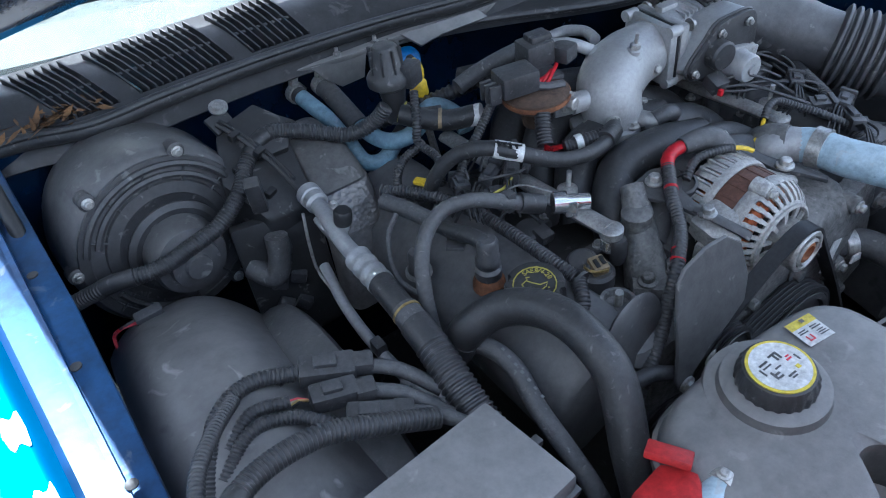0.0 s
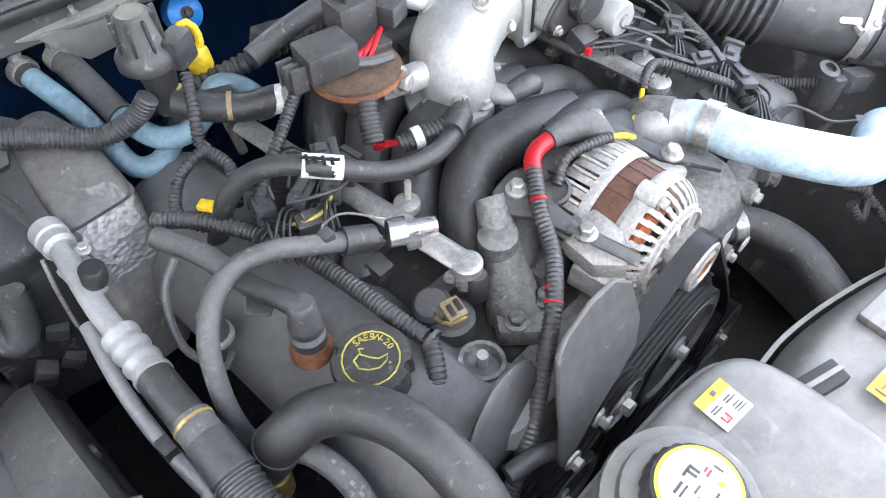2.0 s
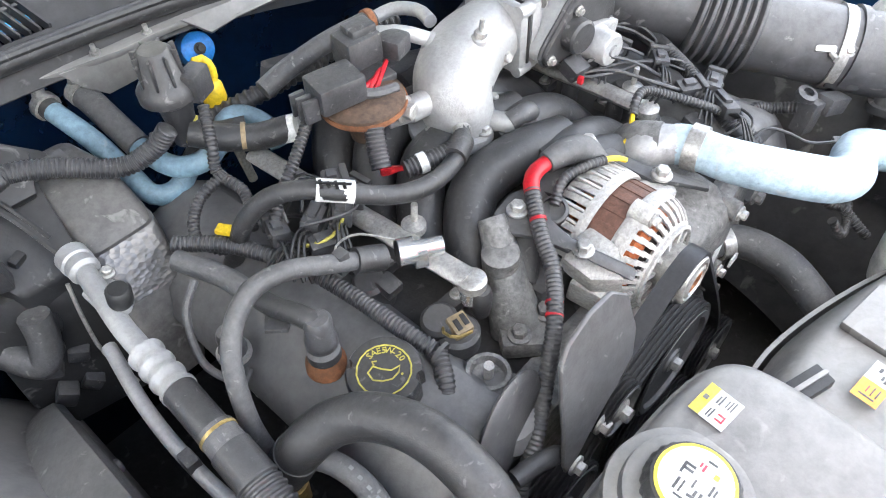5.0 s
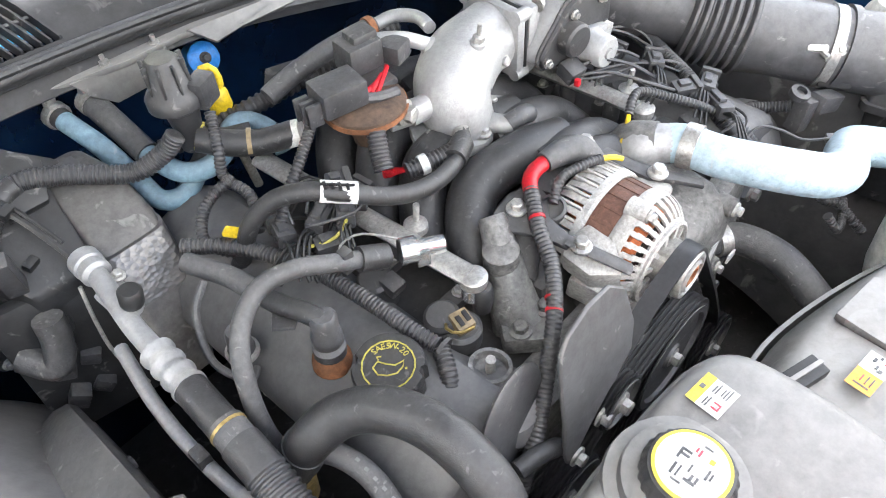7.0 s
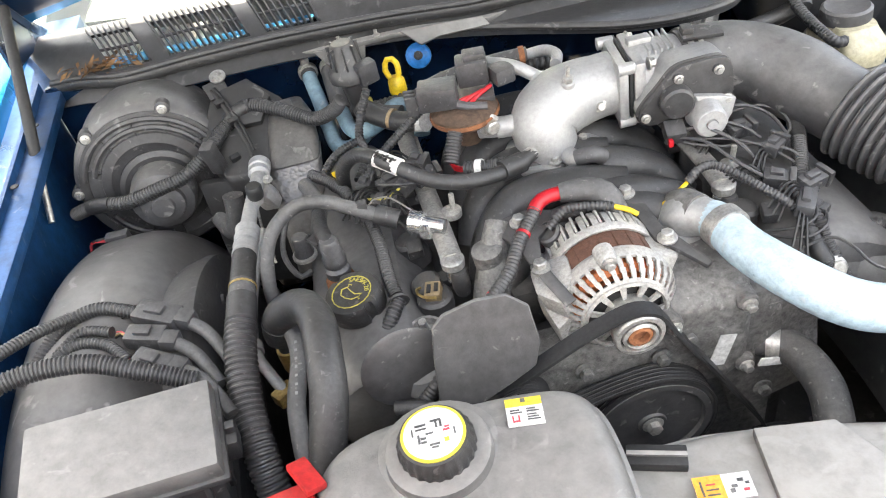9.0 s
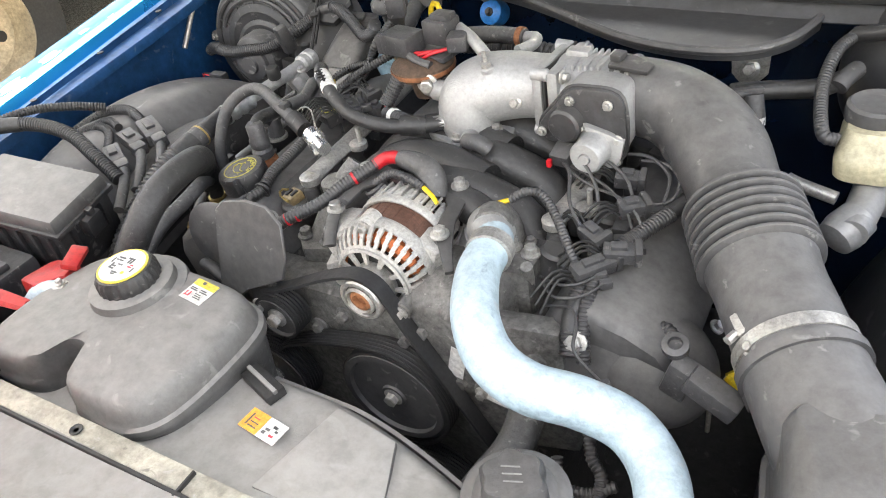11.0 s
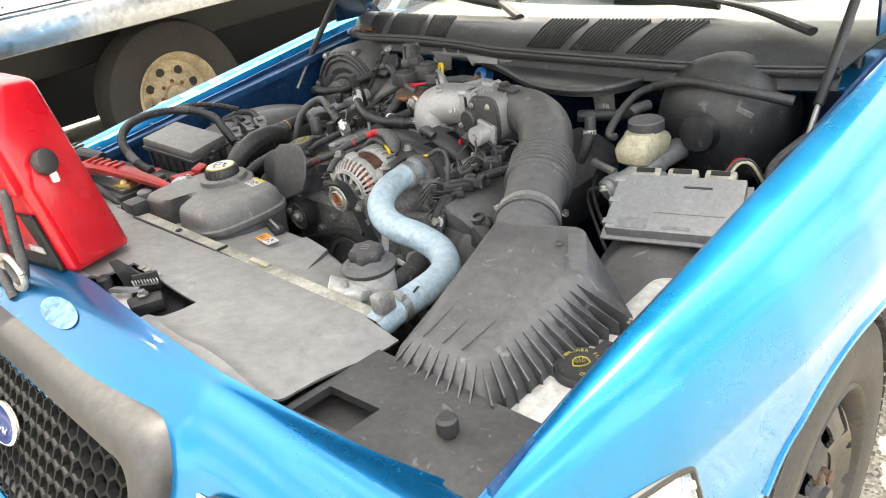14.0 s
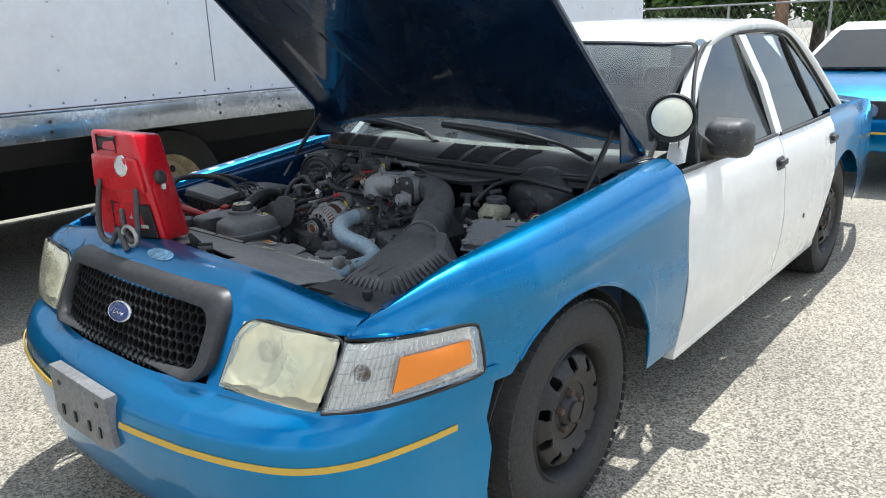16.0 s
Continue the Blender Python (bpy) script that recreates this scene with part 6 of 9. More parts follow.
part("check_valve", tube([(.43, .29, .905), (.42, .262, .905), (.415, .25, .90)], .011, 12), PLASTIC, bs)
part("hose", tube([(.42, .262, .905), (.39, .262, .89), (.34, .255, .886), (.302, .238, .885)], .012, 12), RUBBER, bs)
vl = thing("vacuum_tee", "grey plastic vacuum tee with a loom-covered line", "tee", (.32, .24, .85))
part("tee", box((.315, .245, .885), (.04, .022, .022), .005, (0, 0, 22)), CONNECT, vl)
part("down_leg", tube([(.325, .24, .885), (.332, .225, .855), (.328, .21, .83), (.315, .205, .80)], .012, 12), RUBBER_G, vl)
part("band", tube([(.330, .228, .862), (.331, .226, .853)], .0135, 12), LABELW, vl)
part("loom_line", tube([(.42, .33, .93), (.405, .29, .925), (.400, .235, .905), (.412, .17, .885), (.43, .165, .88)], .008, 10, loom=.001), LOOM, vl)
part("line_top", tube([(.42, .33, .93), (.50, .30, .955), (.60, .28, .955), (.70, .31, .93)], .010, 10), RUBBER, vl)

# ---- battery and fuse box ----
fb = thing("fuse_box", "dusty black fuse box with a flat lid", "fuse box", (-.53, -.22, .77))
MF = Matrix.Translation((-.532, -.222, .866)) @ pose(0, 0, 0, 4, 8, 9).to_3x3().to_4x4()


def fbox(c, s, bev=.003, taper=1.0):
    b_ = box(c, s, bev, taper=taper)
    bmesh.ops.transform(b_, matrix=MF, verts=b_.verts)
    return b_


part("lid", fbox((0, 0, .022), (.182, .108, .022), .005, .97), TANKPL, fb, "dusty flat lid")
part("lid_rim", fbox((0, 0, .008), (.188, .114, .008), .002), PLASTIC, fb)
part("body", fbox((0, 0, -.035), (.172, .10, .08), .004), PLASTIC, fb)
for k in range(6):
    part("wall_rib", fbox((-.07 + .028 * k, -.052, -.02), (.006, .008, .05), .001), PLASTIC, fb)
for k in range(3):
    part("end_rib", fbox((.088, -.03 + .03 * k, -.015), (.008, .006, .05), .001), PLASTIC, fb)
part("clip", fbox((.095, .0, -.01), (.02, .03, .03), .004), PLASTIC, fb)
part("clip_peg", fbox((.10, .0, .012), (.01, .01, .01), .002), PLASTIC, fb)
bt = thing("battery", "black car battery with a red and white label", "battery", (-.60, -.37, .62))
part("case", box((-.61, -.355, .74), (.25, .155, .18), .008), PLASTIC, bt)
part("top_step", box((-.61, -.365, .834), (.235, .11, .012), .004), PLASTIC_G, bt)
sticker(bt, (-.585, -.345, .8405), (.95, .3, 0), (-.3, .95, 0), .12, .065, [(0, 0, 1, 1, LABELW), (0, .32, 1, 1, PINK), (.1, .5, .5, .62, LABELW), (.12, .08, .5, .2, INK), (.6, .5, .8, .85, LABELO)])
part("terminal", lathe((-.51, -.40, .835), (0, 0, 1), [(.012, 0), (.010, .02), (.006, .024)], 14), BRONZE, bt)
part("cable_clamp", box((-.51, -.40, .845), (.045, .03, .014), .004, (0, 0, 30)), BRONZE, bt)
part("hold_down", tube([(-.73, -.42, .80), (-.68, -.43, .84), (-.56, -.44, .842), (-.47, -.43, .80)], .008, 8), DARK, bt)
part("tray_edge", box((-.63, -.445, .79), (.30, .02, .05), .004), CREAMRAIL, bt)
rc = thing("terminal_cover", "dull red plastic battery terminal cover", "terminal cover", (-.385, -.32, .80))
part("cover", slab([(-.41, -.34, .86), (-.37, -.345, .865), (-.345, -.315, .865), (-.36, -.285, .858), (-.405, -.29, .855)], .04, .008), REDCL, rc)
part("cover_ear", box((-.355, -.29, .868), (.02, .04, .008), .002, (0, 20, 30)), REDCL, rc)
tube1 = thing("battery_vent", "grey threaded vent post beside the battery", "vent post", (-.43, -.42, .76))
part("post", lathe((-.42, -.405, .77), (.05, .05, 1), [(.012, 0), (.012, .05), (.016, .052), (.016, .075), (.012, .078)], 14), GREYPL, tube1)
part("lead", tube([(-.41, -.37, .80), (-.40, -.40, .815), (-.385, -.43, .82), (-.37, -.44, .80)], .014, 12), CREAMRAIL, tube1)

# jump leads
for mt, pts, nm, lab in ((REDCL, [(-.70, -.435, .872), (-.62, -.415, .882), (-.52, -.395, .876), (-.42, -.375, .862), (-.36, -.365, .852)], "jumper_clamp", "red jump lead clamp biting the battery post"), (INK, [(-.86, -.45, .90), (-.80, -.43, .905), (-.72, -.40, .895), (-.66, -.375, .882)], "jumper_clamp", "black jump lead clamp on the fender side")):
    jc = thing(nm, lab, "clamp", pts[2], group="jump lead clamps")
    part("jaw_upper", tube(pts, [.012, .017, .018, .014, .009][:len(pts)], 8, flat=.75), mt, jc)
    part("jaw_lower", tube([Vector(p) + Vector((0, .012, -.018)) for p in pts], [.010, .013, .013, .010, .008][:len(pts)], 8, flat=.7), mt, jc)
    for k in range(5):
        p = Vector(pts[1]).lerp(Vector(pts[2]), k / 4)
        part("grip_rib", box(p + Vector((0, 0, .014)), (.008, .03, .006), .002, (0, 0, 12)), mt, jc)
jl = thing("jump_lead", "black jump lead from the booster pack", "cable", (-.72, -.45, .85))
part("cable", tube([(-.70, -.435, .875), (-.76, -.45, .885), (-.80, -.47, .87), (-.78, -.55, .86), (-.66, -.62, .87), (-.52, -.66, .90)], .007, 10), INK, jl)

# ---- engine ----
en = thing("engine_block", "grimy dark engine block with a cast front cover", "engine", (0, 0, .35))
part("block", box((-.02, .07, .56), (.46, .44, .40), .03), DARK, en)
part("front_cover", box((-.02, -.135, .60), (.40, .06, .36), .02), ALU_D, en)
part("valley", box((-.01, .09, .79), (.22, .36, .06), .015), DARK, en)
part("cover_boss", slab([(.08, -.168, .80), (.22, -.15, .80), (.24, -.16, .62), (.12, -.172, .60)], .03, .006), ALU_D, en)
part("casting_mark", box((.165, -.182, .70), (.05, .003, .012), .001, (0, 20, 5)), LABELW, en)
for x, z in ((.06, .77), (.10, .70), (-.06, .755), (-.11, .72), (.03, .745), (.20, .77), (.16, .635), (-.04, .70)):
    part("cover_bolt", bolt((x, -.167, z), (0, -1, 0), .008), ALU_D, en)


def valve_cover(side):
    """A cam cover, banked outwards, from the front of the engine to the firewall."""
    rings_ = []
    for y, s in ((-.155, .80), (-.148, .93), (-.13, 1), (-.03, 1), (.1, 1), (.22, 1), (.30, .96), (.315, .85)):
        c = Vector((-.285, y, .775)) if side < 0 else Vector((.275, y + .02, .765))
        prof = [(-.085, -.09), (-.088, -.02), (-.078, .025), (-.055, .046), (-.01, .052), (.035, .048), (.062, .03), (.072, -.005), (.074, -.09)]
        rot = Matrix.Rotation(radians(24 * side), 3, 'Y')
        rings_.append([c + rot @ Vector((a * s, 0, b * s)) for a, b in prof])
    return loft(rings_)


VC = mat("dusty satin black valve cover", (0.05, 0.05, 0.053), 0.55, var=0.3, scale=10, dust=0.32, bump=0.2)
for side in (-1, 1):
    vc = thing("valve_cover", "dusty satin black valve cover " + ("with the oil filler" if side < 0 else "on the driver side bank"), "valve cover", (side * .28, .05, .70), group="valve covers")
    part("cover", valve_cover(side), VC, vc)
    base = Vector((side * .30, 0, .71))
    for y in (-.12, -.02, .09, .2):
        part("cover_bolt", bolt((side * .352, y, .735), (side * .6, 0, .8), .006), STEEL, vc)
    if side < 0:
        part("front_hump", lathe((-.235, -.138, .80), (-.2, -.35, 1), [(.04, -.03), (.038, .0), (.026, .012), (0, .014)], 24), VC, vc)
        part("stud_well", lathe((-.222, -.105, .818), (.1, 0, 1), [(.022, -.01), (.021, .004), (.017, .004), (.015, -.004)], 22), ALU_D, vc)
        part("well_stud", tube([(-.222, -.105, .81), (-.225, -.108, .838)], .005, 8), STEEL, vc)
    else:
        part("front_dome", lathe((.318, -.125, .755), (.25, -.75, .6), [(.062, -.05), (.062, -.012), (.052, .008), (.03, .018), (0, .02)], 30), VC, vc)
        part("inner_dome", lathe((.245, -.135, .765), (0, -.85, .5), [(.05, -.04), (.05, -.008), (.042, .006), (0, .012)], 28), VC, vc)
        part("boss_bolt", bolt((.238, -.15, .797), (0, -.8, .6), .009), STEEL, vc)

# oil cap
oc = thing("oil_filler", "black oil filler cap with a yellow printed symbol", "oil cap", (-.292, -.045, .82))
OA = Vector((-.10, -.06, 1)).normalized()
OC = Vector((-.294, -.048, .824))
part("collar", lathe(OC, OA, [(.030, -.02), (.030, .004)], 28), VC, oc)
prof_n = 72
capr = []
for h, r in ((.004, .033), (.006, .0345), (.028, .0345), (.032, .0325), (.0325, .028)):
    m_ = Matrix.Translation(OC) @ frame_of(OA)
    capr.append([m_ @ Vector(((r - (.004 if abs(((2 * math.pi * j / prof_n + .5) % (math.pi)) - .5) < .12 else 0)) * math.cos(2 * math.pi * j / prof_n), (r - (.004 if abs(((2 * math.pi * j / prof_n + .5) % (math.pi)) - .5) < .12 else 0)) * math.sin(2 * math.pi * j / prof_n), h)) for j in range(prof_n)])
co = part("cap", loft(capr), RUBBER, oc)
MO = Matrix.Translation(OC) @ frame_of(OA) @ pose(0, 0, .0328, 0, 0, 0)
# turn the print so that it reads from the front passenger corner
vx = (MO.to_3x3().inverted() @ Vector((.80, -.60, 0)))
MO = MO @ Matrix.Rotation(math.atan2(vx.y, vx.x), 4, 'Z')
part("print_ring", tube([MO @ Vector((.024 * math.cos(a), .024 * math.sin(a), 0)) for a in np.linspace(0, 6.2832, 40)], .0008, 5), INKY, co)
for k, ch in enumerate("SAE5W-20"):
    a = radians(125 - 14.5 * k)
    words(ch, .0085, MO @ Matrix.Translation((.0185 * math.cos(a), .0185 * math.sin(a), .0002)) @ pose(0, 0, 0, 0, 0, math.degrees(a) - 90), INKY, co, "letter")
part("oil_can", tube([MO @ Vector(p) for p in ((-.014, .0, 0), (-.012, .005, 0), (-.006, .004, 0), (.004, -.002, 0), (.016, .001, 0), (.006, -.010, 0), (-.010, -.008, 0), (-.014, .0, 0))], .0008, 5), INKY, co)
part("oil_drop", lathe(MO @ Vector((.015, -.007, 0)), OA, [(.0012, 0), (.001, .0006)], 8), INKY, co)
part("can_knob", tube([MO @ Vector((-.008, .006, 0)), MO @ Vector((-.007, .0095, 0)), MO @ Vector((-.010, .0095, 0)), MO @ Vector((-.005, .0095, 0))], .0008, 5), INKY, co)


def hose(name, label, pts, r, mt, loom=0.0, seg=12, cat_="hose", pitch=.0045, group=""):
    t_ = thing(name, label, cat_, pts[len(pts) // 2], group)
    r *= .76 if loom else .84
    part("tube", tube(pts, r, seg, loom=loom, pitch=pitch), mt, t_)
    if r > .009:
        line = spline(pts, .004)
        n = len(line)
        for f in ((.12, .62) if loom else (.06, .94)):
            i = int(n * f)
            w = 5 if loom else 3
            part("tape_wrap" if loom else "hose_clamp", tube([line[max(0, i - w)], line[i], line[min(n - 1, i + w)]], r * 1.06, seg), RUBBER, t_)
    return t_


# breather elbow and its hose
pv = thing("breather_valve", "black plastic breather valve on a rusty base", "valve", (-.313, .012, .81))
part("base", lathe((-.314, .013, .818), (0, 0, 1), [(.020, 0), (.019, .010), (.015, .016)], 20), RUST, pv)
part("body", lathe((-.314, .013, .832), (.03, 0, 1), [(.012, 0), (.016, .004), (.016, .014), (.012, .018), (.015, .022), (.015, .032), (.013, .035), (.013, .055), (.010, .059), (0, .06)], 20), CONNECT, pv)
part("elbow", tube([(-.313, .013, .882), (-.318, .03, .886), (-.324, .06, .878), (-.326, .10, .868)], .010, 12), RUBBER, pv)
part("tail_hose", tube([(-.326, .10, .868), (-.328, .14, .86), (-.345, .19, .86)], .011, 12), RUBBER_G, pv)
part("clip_plate", slab([(-.345, .05, .872), (-.33, .035, .872), (-.318, .045, .868), (-.33, .07, .866)], .004, .001), CONNECT, pv)

# suction pipe: alloy end, crimp, rubber, ribbed cover
ap = thing("suction_line", "air conditioning line with an alloy fitting and black rubber hose", "hose", (-.43, .05, .82))
part("alloy_pipe", tube([(-.412, .262, .862), (-.413, .245, .862), (-.418, .205, .860), (-.424, .16, .859), (-.426, .125, .860), (-.427, .115, .861)], .0105, 16), ALU, ap)
part("crimp", tube([(-.426, .118, .860), (-.428, .062, .861)], .0165, 20, loom=.0022, pitch=.017), ALU, ap)
part("hose", tube([(-.428, .065, .861), (-.430, .02, .858), (-.432, -.03, .852), (-.433, -.06, .846)], .0155, 18), RUBBER, ap)
part("tape", tube([(-.4295, .012, .858), (-.431, -.012, .8555)], .0168, 18), RUBBER_G, ap)
part("tape_tie", tube([(-.4297, .008, .8577), (-.4298, .005, .8573)], .0175, 18), BRONZE, ap)
part("ribbed_cover", tube([(-.431, -.01, .8555), (-.4325, -.045, .850)], .0182, 18), RUBBER, ap)
part("loom_cover", tube([(-.4325, -.043, .850), (-.436, -.085, .838), (-.436, -.135, .815), (-.428, -.19, .787), (-.42, -.23, .75)], .0192, 20, loom=.0018, pitch=.007), LOOM, ap)
part("coupling", lathe((-.412, .262, .862), (-.02, -1, -.02), [(.013, -.012), (.0165, -.010), (.0165, .004), (.0145, .006), (.0155, .010), (.0155, .018), (.012, .022)], 22), ALU, ap)
part("block", slab([(-.430, .232, .852), (-.405, .236, .860), (-.398, .212, .858), (-.405, .200, .850), (-.428, .208, .846)], .034, .004), ALU, ap)
part("block_bolt", bolt((-.400, .226, .861), (.2, -.2, 1), .005), STEEL, ap)
part("service_port", lathe((-.413, .176, .862), (.12, -.15, 1), [(.009, 0), (.009, .012)], 14), ALU, ap)
part("service_cap", lathe((-.4115, .174, .872), (.12, -.15, 1), [(.0105, 0), (.0115, .003), (.0115, .018), (.009, .021), (0, .0212)], 18), INK, ap)
lp = thing("liquid_line", "thin dull alloy refrigerant pipe", "pipe", (-.45, .03, .78))
part("pipe", tube([(-.435, .22, .78), (-.448, .14, .77), (-.452, .06, .768), (-.447, -.01, .765), (-.43, -.05, .76), (-.41, -.08, .74)], .0075, 10), ALU, lp)
part("collar", tube([(-.449, .0, .7655), (-.447, -.015, .765)], .012, 12), ALU, lp)
part("clip", box((-.452, .055, .775), (.014, .02, .02), .003), CONNECT, lp)
part("connector", box((-.415, -.075, .742), (.03, .02, .02), .004, (0, 0, 40)), BRONZE, lp)

hose("radiator_return_hose", "thick matt black coolant hose arching past the oil cap", [(-.402, -.03, .80), (-.388, -.045, .842), (-.362, -.060, .866), (-.342, -.088, .882), (-.330, -.125, .890), (-.327, -.165, .886), (-.330, -.205, .864), (-.348, -.245, .81), (-.352, -.27, .75), (-.352, -.28, .68)], .0235, RUBBER, seg=20)
gh = hose("bypass_hose", "aged grey rubber hose with worn printing", [(-.402, -.03, .77), (-.398, -.03, .80), (-.380, -.055, .822), (-.372, -.10, .822), (-.381, -.15, .808), (-.382, -.19, .79), (-.38, -.225, .765), (-.378, -.25, .73)], .0125, RUBBER_G, seg=14)
part("brass_neck", tube([(-.402, -.03, .775), (-.403, -.028, .74)], .014, 12), BRONZE, gh)
for k in range(7):
    part("print", box((-.372 - .0006 * k, -.085 - .011 * k, .8352 - .0018 * k), (.003, .004, .0006), 0), GREYPL, gh)
lh = hose("vacuum_hose", "satin black hose with a torn white label", [(-.300, .19, .80), (-.292, .172, .838), (-.284, .150, .892), (-.263, .130, .922), (-.241, .103, .934), (-.219, .081, .929), (-.178, .056, .910), (-.140, .046, .900), (-.098, .052, .892), (-.062, .068, .888), (-.038, .088, .885)], .0115, RUBBER, seg=16)
part("label", tube([(-.233, .095, .9332), (-.206, .073, .9245)], .0112, 16), LABELW, lh, "torn white label")
for k in range(4):
    f = .15 + .2 * k
    part("print", box(Vector((-.233, .095, .9332)).lerp(Vector((-.206, .073, .9245)), f) + Vector((-.002, -.004, .0112)), (.003, .012 - .003 * (k % 2), .001), 0, (0, 0, -30)), INK, lh)
for k in range(5):
    part("print", box((-.231 + .005 * k, .089 - .004 * k, .9445 - .0016 * k), (.003, .006 + .003 * (k % 2), .0008), 0, (0, 0, 40)), INK, lh)
part("end_sleeve", tube([(-.085, .058, .891), (-.055, .073, .887)], .0135, 14), RUBBER, lh)
part("steel_end", tube([(-.048, .080, .886), (-.036, .090, .885)], .010, 12), STEEL, lh)
lo = hose("purge_hose", "matt black hose looping down behind the engine", [(-.226, .022, .888), (-.250, .030, .898), (-.277, .036, .912), (-.305, .048, .921), (-.335, .056, .921), (-.363, .051, .911), (-.385, .036, .892), (-.398, .018, .857), (-.402, .006, .82), (-.398, .0, .77)], .0105, RUBBER_G, seg=16)
part("clip", box((-.262, .033, .905), (.012, .012, .026), .002), PLASTIC, lo)
part("collar", tube([(-.250, .030, .898), (-.224, .021, .887)], .0125, 14), RUBBER, lo)
qc = thing("quick_connector", "bright chromed quick connector on the fuel rail", "connector", (-.2, .012, .86))
part("barrel", tube([(-.202, .013, .8825), (-.172, -.004, .878)], .0095, 18), CHROME, qc)
part("collar", tube([(-.21, .0175, .883), (-.196, .0095, .8815)], .0135, 18), CHROME, qc)
part("tab", box((-.195, .002, .876), (.014, .012, .02), .002, (0, 0, -30)), CHROME, qc)
part("lock_wire", tube([(-.205, .024, .893), (-.23, .049, .903), (-.252, .054, .9), (-.26, .044, .893)], .0012, 5), STEEL, qc)

# fuel rails
for nm, pts, lab in (("fuel_rail", [(-.192, .265, .852), (-.187, .18, .852), (-.180, .07, .854), (-.174, -.040, .857)], "dull zinc fuel rail on the passenger bank"), ("fuel_rail", [(.160, .19, .842), (.168, .10, .840), (.170, .034, .842), (.166, -.020, .846)], "dull zinc fuel rail on the driver bank")):
    fr_ = thing(nm, lab, "fuel rail", pts[1], group="fuel rails")
    part("bar", tube(pts, .0135, 10, flat=.62), STEEL, fr_)
    e = Vector(pts[-1])
    part("end_pad", lathe(e + Vector((0, -.004, -.006)), (0, 0, 1), [(.014, 0), (.0145, .010), (.012, .012)], 20), STEEL, fr_)
    for k in range(3):
        p = Vector(pts[k + 1])
        part("injector", lathe(p + Vector((.004, -.012, -.045)), (0, 0, 1), [(.009, 0), (.011, .01), (.011, .03), (.009, .036)], 14), PLASTIC, fr_)
    part("foot_bolt", lathe(e + Vector((.0, -.002, -.028)), (0, 0, 1), [(.011, 0), (.011, .016), (.008, .018), (.008, .022)], 14), CHROME, fr_)
    mid_ = Vector(pts[2])
    part("bracket_pad", lathe(mid_ + Vector((.022, -.022, -.002)), (0, 0, 1), [(.013, 0), (.013, .008), (.006, .010)], 18), STEEL, fr_)
    part("stud", tube([mid_ + Vector((.025, -.02, .006)), mid_ + Vector((.026, -.021, .03))], .0035, 8), STEEL, fr_)

# coils, injectors, sensors on the right bank
for k, (x, y) in enumerate(((-.205, -.035), (-.215, .05), (-.222, .13), (.172, -.05), (.205, .03), (.19, .11), (.20, .19))):
    cp = thing("ignition_coil", "black ignition coil with its plug", "coil", (x, y, .80), group="ignition coils")
    part("body", lathe((x, y, .792), (-.2 if x < 0 else .2, 0, 1), [(.020, 0), (.021, .02), (.019, .024), (.019, .036), (.015, .04)], 20), PLASTIC, cp)
    part("ear", box((x + (.022 if x < 0 else -.022), y + .01, .815), (.03, .02, .014), .004), PLASTIC, cp)
    part("plug", box((x - (.0 if x < 0 else -.03), y - .02, .828), (.020, .022, .015), .003, (10, 0, 15 * (k % 3) - 15)), TAN if k == 0 else CONNECT, cp)
    if k == 0:
        for dx in (-.0045, .0045):
            part("plug_slot", box((x + dx, y - .022, .8365), (.005, .012, .002), .0005, (10, 0, -15)), INK, cp)
        part("plug_clip", tube([(x - .014, y - .012, .832), (x - .020, y - .020, .836), (x - .014, y - .030, .834), (x + .002, y - .034, .830)], .0018, 6), BRONZE, cp)
        part("coil_cap", lathe((x, y - .018, .800), (0, 0, 1), [(.022, 0), (.022, .018), (.018, .022), (0, .022)], 22), PLASTIC, cp)
    part("bolt", bolt((x + (.03 if x < 0 else -.03), y + .01, .822), (0, 0, 1), .005), STEEL, cp)

# looms on the right bank
lr = hose("wiring_loom", "dusty corrugated wiring loom along the valve cover", [(-.335, .21, .86), (-.30, .165, .862), (-.270, .10, .856), (-.258, .045, .85), (-.254, .0, .848), (-.252, -.035, .847), (-.247, -.062, .842)], .0115, LOOM, .0013, 14, "wiring")
part("split_end", lathe((-.246, -.066, .841), (.1, -1, -.2), [(.012, 0), (.0125, .004), (.009, .002)], 16), PLASTIC, lr)
part("tail", tube([(-.246, -.066, .84), (-.262, -.09, .83), (-.285, -.115, .80), (-.30, -.13, .75)], .009, 12, loom=.0012), LOOM, lr)
for k in range(3):
    part("branch", tube([(-.262 + .004 * k, .06 + .04 * k, .855), (-.245, .055 + .045 * k, .872), (-.225, .05 + .045 * k, .86), (-.215, .04 + .045 * k, .845)], .0022, 6), INK, lr)
for mt, pts in ((LOOM, [(-.153, .19, .935), (-.205, .163, .912), (-.245, .148, .888), (-.27, .13, .868)]), (LOOM, [(-.228, .275, .935), (-.246, .247, .91), (-.255, .235, .885), (-.25, .20, .875), (-.27, .165, .86)]), (LOOM, [(-.25, .23, .885), (-.29, .225, .875), (-.315, .20, .862), (-.305, .175, .852), (-.285, .165, .85)])):
    hose("wiring_loom", "thin corrugated wiring loom", pts, .0085, mt, .0011, 12, "wiring")
